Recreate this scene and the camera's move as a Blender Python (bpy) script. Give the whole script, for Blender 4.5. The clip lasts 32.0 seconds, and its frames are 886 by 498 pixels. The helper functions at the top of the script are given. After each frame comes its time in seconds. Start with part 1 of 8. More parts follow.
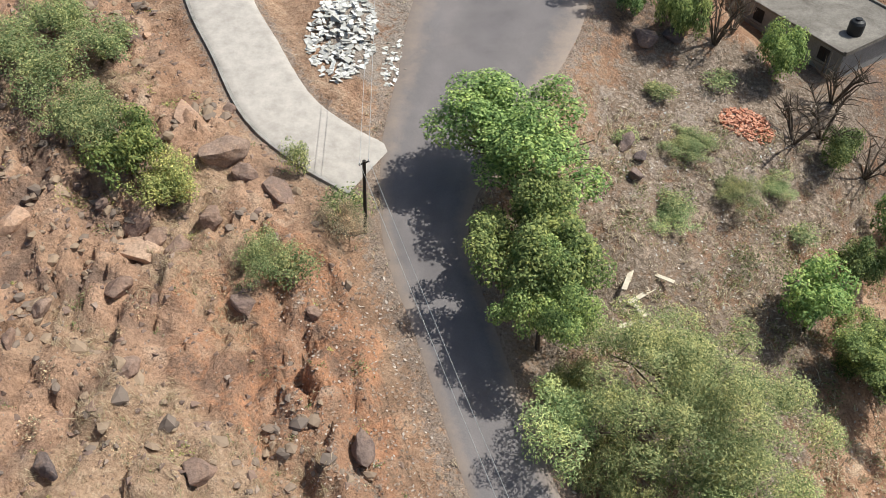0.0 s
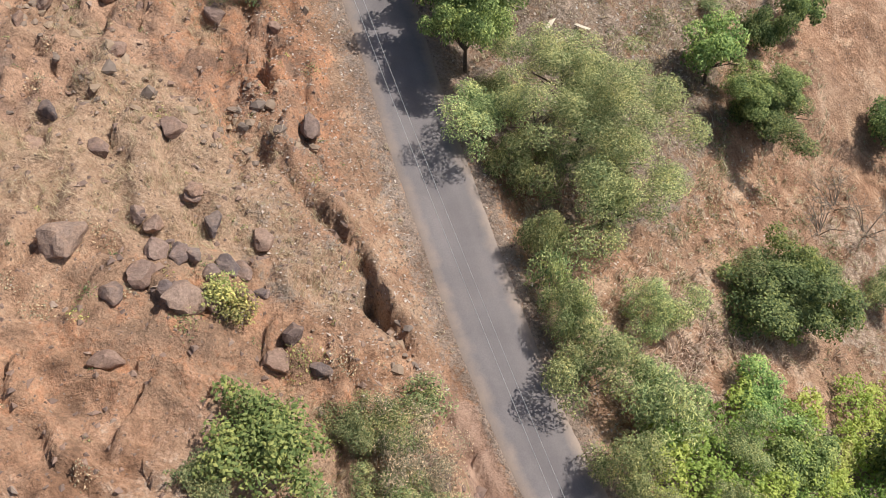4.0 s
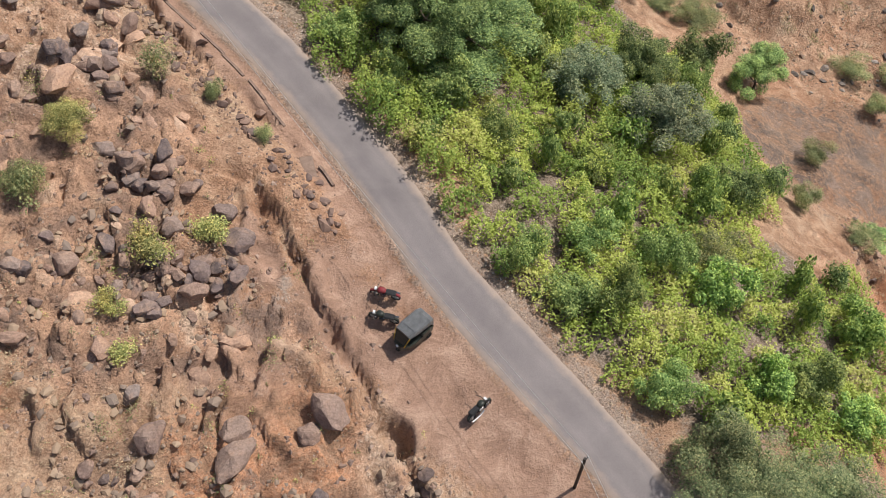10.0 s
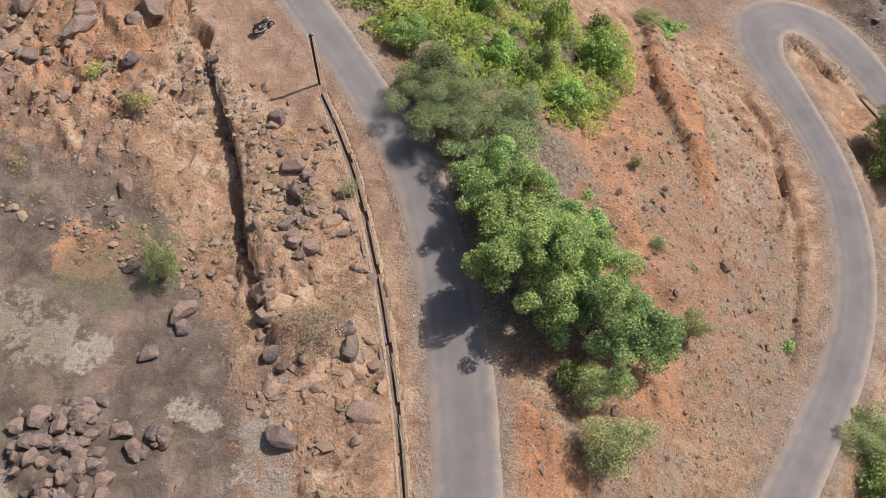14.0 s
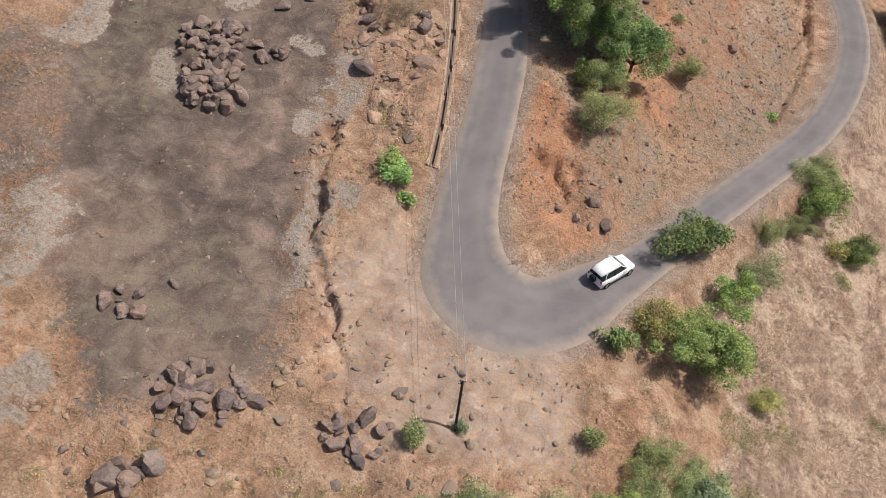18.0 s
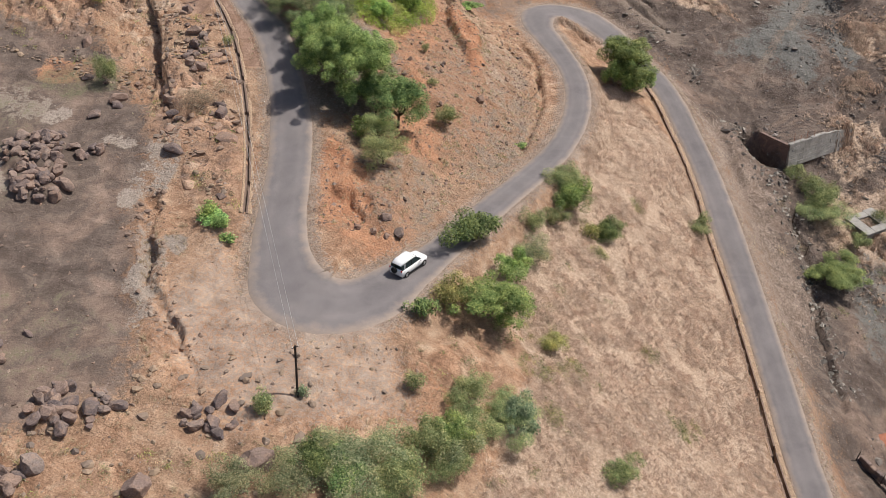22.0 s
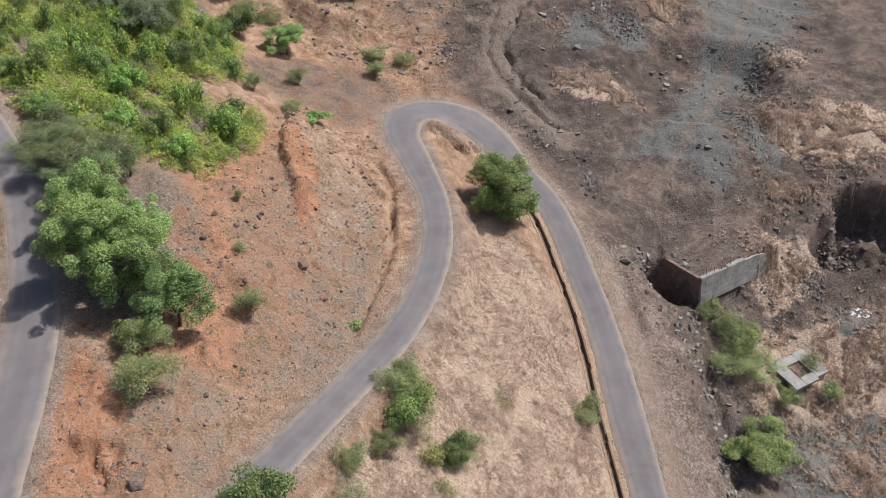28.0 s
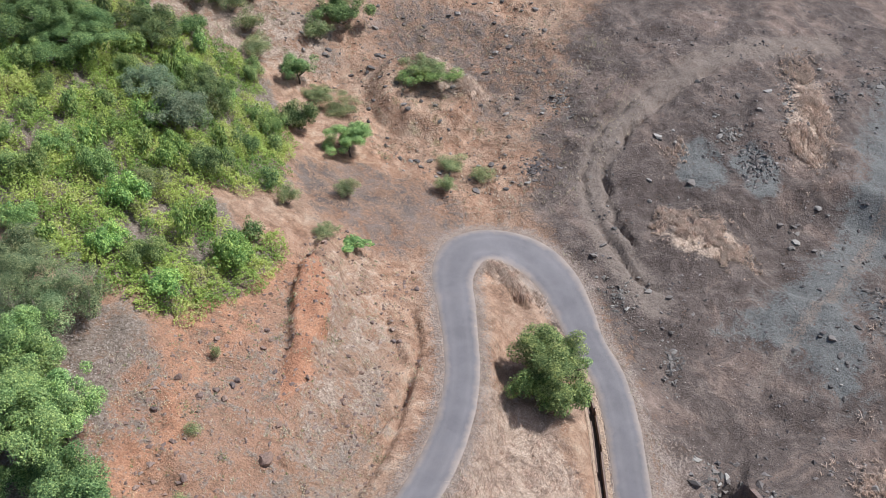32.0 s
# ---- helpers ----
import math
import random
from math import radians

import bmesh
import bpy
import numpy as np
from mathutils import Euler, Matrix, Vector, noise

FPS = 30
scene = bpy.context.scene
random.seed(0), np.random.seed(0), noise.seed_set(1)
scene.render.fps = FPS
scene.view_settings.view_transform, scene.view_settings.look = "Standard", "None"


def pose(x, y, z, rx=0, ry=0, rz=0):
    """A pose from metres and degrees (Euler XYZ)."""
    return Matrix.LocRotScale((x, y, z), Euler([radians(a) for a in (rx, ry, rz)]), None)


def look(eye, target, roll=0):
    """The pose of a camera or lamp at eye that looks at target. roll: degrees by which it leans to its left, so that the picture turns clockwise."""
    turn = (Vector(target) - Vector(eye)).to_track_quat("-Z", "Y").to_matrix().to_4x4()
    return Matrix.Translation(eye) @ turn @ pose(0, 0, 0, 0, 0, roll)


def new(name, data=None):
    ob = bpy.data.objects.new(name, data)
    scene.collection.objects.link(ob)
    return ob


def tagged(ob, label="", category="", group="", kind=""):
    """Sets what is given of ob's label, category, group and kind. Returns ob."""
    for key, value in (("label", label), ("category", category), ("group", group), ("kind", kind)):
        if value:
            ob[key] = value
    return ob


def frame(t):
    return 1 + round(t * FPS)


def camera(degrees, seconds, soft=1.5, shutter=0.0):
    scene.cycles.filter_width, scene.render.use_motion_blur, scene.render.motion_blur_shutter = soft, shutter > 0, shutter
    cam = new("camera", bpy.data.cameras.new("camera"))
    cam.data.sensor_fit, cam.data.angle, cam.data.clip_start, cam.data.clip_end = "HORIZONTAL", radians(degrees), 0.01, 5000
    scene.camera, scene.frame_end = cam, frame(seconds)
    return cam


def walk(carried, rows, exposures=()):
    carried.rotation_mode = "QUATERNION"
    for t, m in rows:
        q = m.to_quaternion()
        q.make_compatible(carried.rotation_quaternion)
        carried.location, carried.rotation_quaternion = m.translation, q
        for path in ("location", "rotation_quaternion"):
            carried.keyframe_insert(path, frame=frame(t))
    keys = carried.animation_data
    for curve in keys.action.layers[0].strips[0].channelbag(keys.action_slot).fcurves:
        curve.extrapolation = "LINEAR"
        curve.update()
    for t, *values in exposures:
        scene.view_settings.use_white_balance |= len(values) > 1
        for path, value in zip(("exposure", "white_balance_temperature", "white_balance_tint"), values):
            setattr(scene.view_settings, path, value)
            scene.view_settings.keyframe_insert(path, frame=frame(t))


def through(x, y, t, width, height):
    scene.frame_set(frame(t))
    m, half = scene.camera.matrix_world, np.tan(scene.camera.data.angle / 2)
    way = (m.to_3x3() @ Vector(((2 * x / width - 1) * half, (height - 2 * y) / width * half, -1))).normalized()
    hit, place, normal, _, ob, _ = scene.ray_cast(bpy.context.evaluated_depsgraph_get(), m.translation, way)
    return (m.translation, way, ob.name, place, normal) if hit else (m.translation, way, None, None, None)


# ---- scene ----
cam = camera(51.93, 32.0, soft=0.85)
PATH = [
    (0, (6.98, -48.62, 51.92), (5.93, -20.78, 23.22), 1.13),
    (0.5, (8.36, -49.84, 52.05), (6.10, -22.29, 23.14), 1.54),
    (1, (9.59, -51.02, 52.14), (6.07, -23.69, 23.14), 1.74),
    (1.5, (10.37, -52.31, 52.22), (6.31, -25.29, 23.00), 1.86),
    (2, (11.04, -53.77, 52.15), (7.36, -27.16, 22.51), 1.59),
    (2.5, (11.53, -55.45, 51.95), (8.24, -29.31, 21.85), 1.53),
    (4.5, (12.17, -65.50, 50.16), (11.95, -40.37, 19.04), 2.92),
    (5, (13.14, -68.05, 50.31), (13.66, -43.50, 18.73), 2.31),
    (5.5, (14.41, -70.60, 50.55), (15.44, -46.54, 18.61), 1.61),
    (6, (15.81, -73.67, 50.53), (17.34, -49.83, 18.45), 0.99),
    (6.5, (17.17, -77.07, 50.29), (19.30, -53.15, 18.30), 0.33),
    (7, (18.82, -80.58, 50.04), (21.48, -56.57, 18.16), -0.21),
    (7.5, (20.70, -83.95, 49.97), (23.71, -59.83, 18.20), -0.66),
    (8, (22.77, -87.48, 49.85), (25.62, -63.15, 18.24), -0.55),
    (8.5, (24.72, -90.88, 49.61), (27.33, -66.42, 18.06), -0.45),
    (9, (26.72, -94.35, 49.50), (29.27, -69.99, 17.88), -0.08),
    (9.5, (28.92, -97.86, 49.64), (31.36, -73.76, 17.80), -0.02),
    (10, (31.74, -102.37, 49.43), (33.95, -78.42, 17.47), -0.32),
    (10.5, (34.25, -106.41, 49.19), (36.27, -82.61, 17.11), -0.40),
    (11, (37.33, -111.46, 48.59), (38.89, -87.47, 16.62), -0.58),
    (11.5, (40.15, -115.93, 48.08), (41.07, -91.64, 16.31), -0.55),
    (12, (43.30, -120.80, 47.49), (43.49, -96.06, 16.06), -0.37),
    (12.5, (46.20, -125.07, 47.01), (45.95, -99.91, 15.92), -0.61),
    (13, (49.46, -129.62, 46.55), (48.73, -104.21, 15.66), -0.56),
    (13.5, (52.26, -133.85, 45.74), (51.10, -108.15, 15.11), -0.72),
    (14, (54.75, -138.25, 45.30), (53.12, -112.58, 14.67), 0.04),
    (14.5, (57.41, -142.39, 44.87), (54.72, -116.72, 14.32), 0.25),
    (16.5, (65.17, -160.30, 42.48), (58.44, -134.42, 12.73), 2.04),
    (17, (66.49, -165.03, 41.82), (59.38, -139.02, 12.27), 1.83),
    (17.5, (67.14, -169.20, 41.18), (59.87, -143.06, 11.79), 1.89),
    (18, (67.93, -174.04, 40.61), (60.61, -147.62, 11.49), 1.43),
    (18.5, (68.09, -177.92, 40.42), (61.21, -151.17, 11.50), 1.24),
    (19, (68.24, -182.02, 40.30), (62.84, -154.53, 11.75), 0.33),
    (19.5, (68.34, -185.54, 39.96), (64.73, -157.10, 12.06), -0.38),
    (20, (68.93, -188.69, 39.46), (67.44, -159.14, 12.53), -1.43),
    (20.5, (70.05, -191.03, 39.07), (69.57, -160.56, 13.17), -1.91),
    (21, (71.37, -192.66, 38.79), (70.89, -161.32, 13.93), -1.68),
    (21.5, (72.74, -193.32, 38.79), (71.73, -161.35, 14.77), -1.30),
    (22, (74.05, -193.27, 38.82), (72.72, -160.82, 15.46), -1.04),
    (22.5, (75.29, -192.46, 38.84), (73.72, -159.74, 15.89), -0.91),
    (23, (76.30, -190.82, 38.75), (74.48, -157.95, 16.02), -0.65),
    (23.5, (77.12, -188.91, 38.81), (75.05, -155.97, 16.20), -0.51),
    (24, (77.91, -186.41, 38.99), (76.04, -153.42, 16.44), -0.60),
    (24.5, (78.86, -183.86, 39.10), (77.34, -150.85, 16.57), -0.86),
    (25, (79.74, -180.85, 39.21), (79.10, -147.86, 16.59), -1.30),
    (25.5, (80.87, -177.94, 39.36), (81.09, -145.05, 16.59), -1.70),
    (27.5, (86.34, -165.62, 40.26), (86.81, -133.09, 16.99), -1.68),
    (28, (88.07, -162.54, 40.54), (88.31, -129.98, 17.30), -1.81),
    (28.5, (89.75, -159.61, 40.74), (89.60, -126.96, 17.63), -1.84),
    (29, (91.22, -156.39, 40.97), (90.81, -123.64, 18.01), -1.80),
    (29.5, (92.92, -153.47, 41.12), (91.96, -120.59, 18.36), -1.81),
    (30, (94.36, -150.35, 41.30), (92.11, -117.40, 18.74), -1.28),
    (30.5, (95.44, -147.34, 41.28), (91.39, -114.45, 18.87), -0.46),
    (31, (96.50, -144.13, 41.50), (91.24, -111.36, 19.18), -0.00),
    (31.5, (97.92, -141.18, 42.02), (91.83, -108.53, 19.71), -0.17),
    (32, (98.95, -137.76, 42.34), (92.46, -105.18, 20.06), -0.42),
]
walk(cam, [(t, look(eye, target, roll)) for t, eye, target, roll in PATH],
     exposures=[(0, 0.12, 6300, 4), (1, 0.16, 6400, 7.5), (2.5, 0.15, 6450, 9.5), (6, 0.14, 6500, 10), (10, 0.1, 6550, 10.5), (14, 0.04, 6500, 10), (18, -0.07, 6500, 9.7), (20, -0.05, 6500, 9.5), (24, -0.06, 6400, 9), (28, -0.04, 6050, 8.5), (30, 0.08, 5650, 7.5), (32, 0.12, 5550, 7)])

# ---------------------------------------------------------------- light
SUN_FROM = Vector((0.64, 0.22, 0.98)).normalized()
world = bpy.data.worlds.new("sky")
scene.world = world
world.use_nodes = True
wn = world.node_tree.nodes
sky = wn.new("ShaderNodeTexSky")
sky.sky_type = "NISHITA"
sky.sun_disc = False
sky.sun_elevation = math.asin(SUN_FROM.z)
sky.sun_rotation = math.atan2(SUN_FROM.x, SUN_FROM.y)
sky.dust_density = 3.0
wn["Background"].inputs["Strength"].default_value = 0.095
world.node_tree.links.new(sky.outputs["Color"], wn["Background"].inputs["Color"])
sun = new("sun", bpy.data.lights.new("sun", "SUN"))
sun.data.energy = 4.6
sun.data.angle = radians(0.6)
sun.data.color = (1.0, 0.95, 0.88)
sun.matrix_world = look((0, 0, 0), -SUN_FROM)


# ---------------------------------------------------------------- materials
def material(name, rough=0.9, metal=0.0):
    m = bpy.data.materials.new(name)
    m.use_nodes = True
    n = m.node_tree.nodes
    b = n["Principled BSDF"]
    b.inputs["Roughness"].default_value = rough
    b.inputs["Metallic"].default_value = metal
    b.inputs["Specular IOR Level"].default_value = 0.25
    return m, n, m.node_tree.links, b


def ramp(n, l, source, stops):
    r = n.new("ShaderNodeValToRGB")
    e = r.color_ramp.elements
    while len(e) < len(stops):
        e.new(0.5)
    for k, (p, c) in enumerate(stops):
        e[k].position = p
        e[k].color = (*c, 1) if len(c) == 3 else c
    l.new(source, r.inputs["Fac"])
    return r.outputs["Color"]


def tex_noise(n, l, coord, scale, detail=6.0, rough=0.6, dist=0.0):
    t = n.new("ShaderNodeTexNoise")
    t.inputs["Scale"].default_value = scale
    t.inputs["Detail"].default_value = detail
    t.inputs["Roughness"].default_value = rough
    t.inputs["Distortion"].default_value = dist
    l.new(coord, t.inputs["Vector"])
    return t.outputs["Fac"]


def mix(n, l, fac, a, b, mode="MIX"):
    m = n.new("ShaderNodeMix")
    m.data_type = "RGBA"
    m.blend_type = mode
    for sock, v in ((m.inputs["Factor"], fac), (m.inputs["A"], a), (m.inputs["B"], b)):
        if isinstance(v, bpy.types.NodeSocket):
            l.new(v, sock)
        elif isinstance(v, tuple):
            sock.default_value = (*v, 1)
        else:
            sock.default_value = v
    return m.outputs["Result"]


def maths(n, l, op, a, b=0.0, clamp=False):
    m = n.new("ShaderNodeMath")
    m.operation = op
    m.use_clamp = clamp
    for k, v in enumerate((a, b)):
        if isinstance(v, bpy.types.NodeSocket):
            l.new(v, m.inputs[k])
        else:
            m.inputs[k].default_value = v
    return m.outputs[0]


def bump(n, l, b, height, strength=0.5, distance=0.05):
    k = n.new("ShaderNodeBump")
    k.inputs["Strength"].default_value = strength
    k.inputs["Distance"].default_value = distance
    l.new(height, k.inputs["Height"])
    l.new(k.outputs["Normal"], b.inputs["Normal"])


def where(n):
    return n.new("ShaderNodeNewGeometry").outputs["Position"]


def attr(n, name):
    a = n.new("ShaderNodeAttribute")
    a.attribute_name = name
    return a


def plain(name, color, rough=0.6, metal=0.0, grain=0.12, scale=3.0, bumpy=0.0):
    """Paint, metal, plastic: one colour with faint mottling."""
    m, n, l, b = material(name, rough, metal)
    p = n.new("ShaderNodeTexCoord").outputs["Object"]
    f = tex_noise(n, l, p, scale)
    lo = tuple(c * (1 - grain) for c in color)
    hi = tuple(min(1, c * (1 + grain)) for c in color)
    l.new(ramp(n, l, f, [(0.3, lo), (0.7, hi)]), b.inputs["Base Color"])
    if bumpy:
        bump(n, l, b, tex_noise(n, l, p, scale * 6), bumpy, 0.03)
    return m


def ground_material():
    m, n, l, b = material("hill_soil", 0.95)
    p = where(n)
    big = tex_noise(n, l, p, 0.11, 5, 0.62)
    mid = tex_noise(n, l, p, 0.55, 6, 0.68, 0.6)
    fine = tex_noise(n, l, p, 3.2, 6, 0.72)
    soil = ramp(n, l, mid, [(0.28, (0.17, 0.096, 0.06)), (0.42, (0.33, 0.188, 0.117)), (0.55, (0.46, 0.286, 0.186)), (0.7, (0.58, 0.42, 0.295))])
    soil = mix(n, l, maths(n, l, "MULTIPLY", ramp(n, l, big, [(0.4, (0, 0, 0)), (0.62, (1, 1, 1))]), 0.4), soil, (0.34, 0.255, 0.185))
    slabs_ = n.new("ShaderNodeTexVoronoi")
    slabs_.inputs["Scale"].default_value = 1.5
    slabs_.inputs["Randomness"].default_value = 1.0
    wobble = n.new("ShaderNodeVectorMath")
    wobble.operation = "ADD"
    shift = n.new("ShaderNodeTexNoise")
    shift.inputs["Scale"].default_value = 1.1
    l.new(p, shift.inputs["Vector"])
    l.new(p, wobble.inputs[0])
    l.new(shift.outputs["Color"], wobble.inputs[1])
    l.new(wobble.outputs[0], slabs_.inputs["Vector"])
    tone = n.new("ShaderNodeSeparateColor")
    l.new(slabs_.outputs["Color"], tone.inputs[0])
    rocky = ramp(n, l, tone.outputs[0], [(0.0, (0.68, 0.66, 0.67)), (0.35, (0.98, 0.98, 0.98)), (0.7, (1.18, 1.16, 1.13)), (1.0, (1.45, 1.4, 1.36))])
    rim = ramp(n, l, slabs_.outputs["Distance"], [(0.42, (1, 1, 1)), (0.62, (0.68, 0.66, 0.66))])
    stony = ramp(n, l, tex_noise(n, l, p, 0.24, 4, 0.6), [(0.42, (0, 0, 0)), (0.58, (1, 1, 1))])
    soil = mix(n, l, maths(n, l, "MULTIPLY", stony, 0.45), soil, mix(n, l, 1.0, mix(n, l, 1.0, soil, rocky, "MULTIPLY"), rim, "MULTIPLY"))
    z = attr(n, "zone").outputs["Color"]
    sep = n.new("ShaderNodeSeparateColor")
    l.new(z, sep.inputs[0])
    z2 = attr(n, "zone_b").outputs["Color"]
    sep2 = n.new("ShaderNodeSeparateColor")
    l.new(z2, sep2.inputs[0])

    def worn(mask, source, soft=0.5):
        """A zone's mask with its border broken up by noise."""
        s = maths(n, l, "ADD", mask, maths(n, l, "MULTIPLY", maths(n, l, "SUBTRACT", maths(n, l, "ADD", maths(n, l, "MULTIPLY", source, 0.6), maths(n, l, "MULTIPLY", fine, 0.4)), 0.5), 3.4))
        r = n.new("ShaderNodeMapRange")
        r.interpolation_type = "SMOOTHSTEP"
        r.inputs["From Min"].default_value = 0.5 - soft / 2
        r.inputs["From Max"].default_value = 0.5 + soft / 2
        l.new(s, r.inputs["Value"])
        return maths(n, l, "MULTIPLY", r.outputs["Result"], maths(n, l, "GREATER_THAN", mask, 0.02))

    # bedrock plates, each with its own tone, and withered turf
    plate = attr(n, "zone_c").outputs["Alpha"]
    bedrock = ramp(n, l, plate, [(0.2, (0.22, 0.155, 0.125)), (0.36, (0.34, 0.22, 0.16)), (0.55, (0.45, 0.285, 0.195)), (0.75, (0.54, 0.35, 0.245)), (0.95, (0.6, 0.45, 0.34))])
    bedrock = mix(n, l, 1.0, bedrock, ramp(n, l, fine, [(0.3, (0.72, 0.7, 0.68)), (0.7, (1.22, 1.2, 1.18))]), "MULTIPLY")
    soil = mix(n, l, maths(n, l, "MULTIPLY", attr(n, "zone").outputs["Alpha"], 0.8), soil, bedrock)
    turf = ramp(n, l, fine, [(0.3, (0.30, 0.195, 0.13)), (0.5, (0.45, 0.31, 0.21)), (0.72, (0.58, 0.44, 0.32))])
    soil = mix(n, l, maths(n, l, "MULTIPLY", worn(attr(n, "zone_b").outputs["Alpha"], mid, 0.8), 0.75), soil, turf)
    # dark quarry gravel (its tone also paints tree shade by the house), orange laterite, leaf litter, straw, road dust,
    # pale weathered rock
    dark = ramp(n, l, mid, [(0.3, (0.08, 0.061, 0.052)), (0.5, (0.142, 0.108, 0.09)), (0.72, (0.23, 0.178, 0.148))])
    stains = ramp(n, l, tex_noise(n, l, p, 0.13, 5, 0.65, 0.8), [(0.36, (0.74, 0.72, 0.72)), (0.5, (1.0, 1.0, 1.0)), (0.62, (1.45, 1.36, 1.3))])
    dark = mix(n, l, 1.0, dark, stains, "MULTIPLY")
    col = mix(n, l, worn(sep.outputs[1], mid, 0.55), soil, dark)
    orange = ramp(n, l, mid, [(0.3, (0.3, 0.13, 0.073)), (0.7, (0.56, 0.3, 0.175))])
    col = mix(n, l, worn(sep.outputs[2], mid, 0.5), col, orange)
    litter = ramp(n, l, fine, [(0.3, (0.11, 0.082, 0.06)), (0.5, (0.24, 0.185, 0.143)), (0.7, (0.40, 0.325, 0.265))])
    col = mix(n, l, worn(sep2.outputs[1], mid, 0.5), col, litter)
    straw = ramp(n, l, fine, [(0.28, (0.26, 0.175, 0.12)), (0.48, (0.47, 0.34, 0.25)), (0.72, (0.66, 0.515, 0.40))])
    col = mix(n, l, worn(sep.outputs[0], mid, 0.6), col, straw)
    dust = ramp(n, l, mid, [(0.3, (0.24, 0.178, 0.138)), (0.5, (0.32, 0.243, 0.194)), (0.7, (0.40, 0.318, 0.26))])
    col = mix(n, l, worn(sep2.outputs[0], fine, 0.6), col, dust)
    pale = ramp(n, l, fine, [(0.3, (0.25, 0.2, 0.165)), (0.7, (0.40, 0.335, 0.285))])
    col = mix(n, l, worn(sep2.outputs[2], mid, 0.4), col, pale)
    z3 = attr(n, "zone_c").outputs["Color"]
    sep3 = n.new("ShaderNodeSeparateColor")
    l.new(z3, sep3.inputs[0])
    slate = ramp(n, l, fine, [(0.3, (0.115, 0.109, 0.1)), (0.7, (0.205, 0.196, 0.18))])
    col = mix(n, l, worn(sep3.outputs[0], mid, 0.5), col, slate)
    track = ramp(n, l, fine, [(0.3, (0.16, 0.12, 0.096)), (0.7, (0.26, 0.205, 0.165))])
    col = mix(n, l, worn(sep3.outputs[1], fine, 0.7), col, track)
    moss = ramp(n, l, fine, [(0.3, (0.10, 0.09, 0.055)), (0.7, (0.2, 0.18, 0.115))])
    col = mix(n, l, worn(sep3.outputs[2], mid, 0.6), col, moss)
    sep4 = n.new("ShaderNodeSeparateColor")
    l.new(attr(n, "zone_d").outputs["Color"], sep4.inputs[0])
    earth = ramp(n, l, mid, [(0.3, (0.20, 0.122, 0.088)), (0.5, (0.30, 0.19, 0.138)), (0.7, (0.42, 0.285, 0.212))])
    col = mix(n, l, worn(sep4.outputs[1], mid, 0.7), col, earth)
    loose = maths(n, l, "SUBTRACT", 1.0, maths(n, l, "MULTIPLY", sep4.outputs[0], 0.72), True)
    # pebbles and crumbs
    v = n.new("ShaderNodeTexVoronoi")
    v.inputs["Scale"].default_value = 3.6
    l.new(p, v.inputs["Vector"])
    peb = maths(n, l, "LESS_THAN", v.outputs["Distance"], 0.22)
    sel = n.new("ShaderNodeSeparateColor")
    l.new(v.outputs["Color"], sel.inputs[0])
    peb = maths(n, l, "MULTIPLY", peb, maths(n, l, "GREATER_THAN", sel.outputs[0], 0.78))
    pcol = ramp(n, l, sel.outputs[1], [(0.0, (0.09, 0.065, 0.055)), (0.5, (0.27, 0.19, 0.15)), (1.0, (0.52, 0.45, 0.4))])
    col = mix(n, l, maths(n, l, "MULTIPLY", maths(n, l, "MULTIPLY", peb, 0.75), loose), col, pcol)
    grit = ramp(n, l, tex_noise(n, l, p, 7.0, 5, 0.8), [(0.32, (0.55, 0.54, 0.53)), (0.5, (1.0, 1.0, 1.0)), (0.68, (1.3, 1.29, 1.27))])
    col = mix(n, l, loose, col, grit, "MULTIPLY")
    l.new(col, b.inputs["Base Color"])
    h = maths(n, l, "ADD", maths(n, l, "MULTIPLY", fine, 1.3), maths(n, l, "MULTIPLY", mid, 1.5))
    h = maths(n, l, "ADD", h, maths(n, l, "MULTIPLY", maths(n, l, "MULTIPLY", tone.outputs[0], stony), 0.25))
    h = maths(n, l, "ADD", h, maths(n, l, "MULTIPLY", peb, 0.3))
    h = maths(n, l, "MULTIPLY", h, loose)
    bump(n, l, b, h, 0.95, 0.24)
    return m


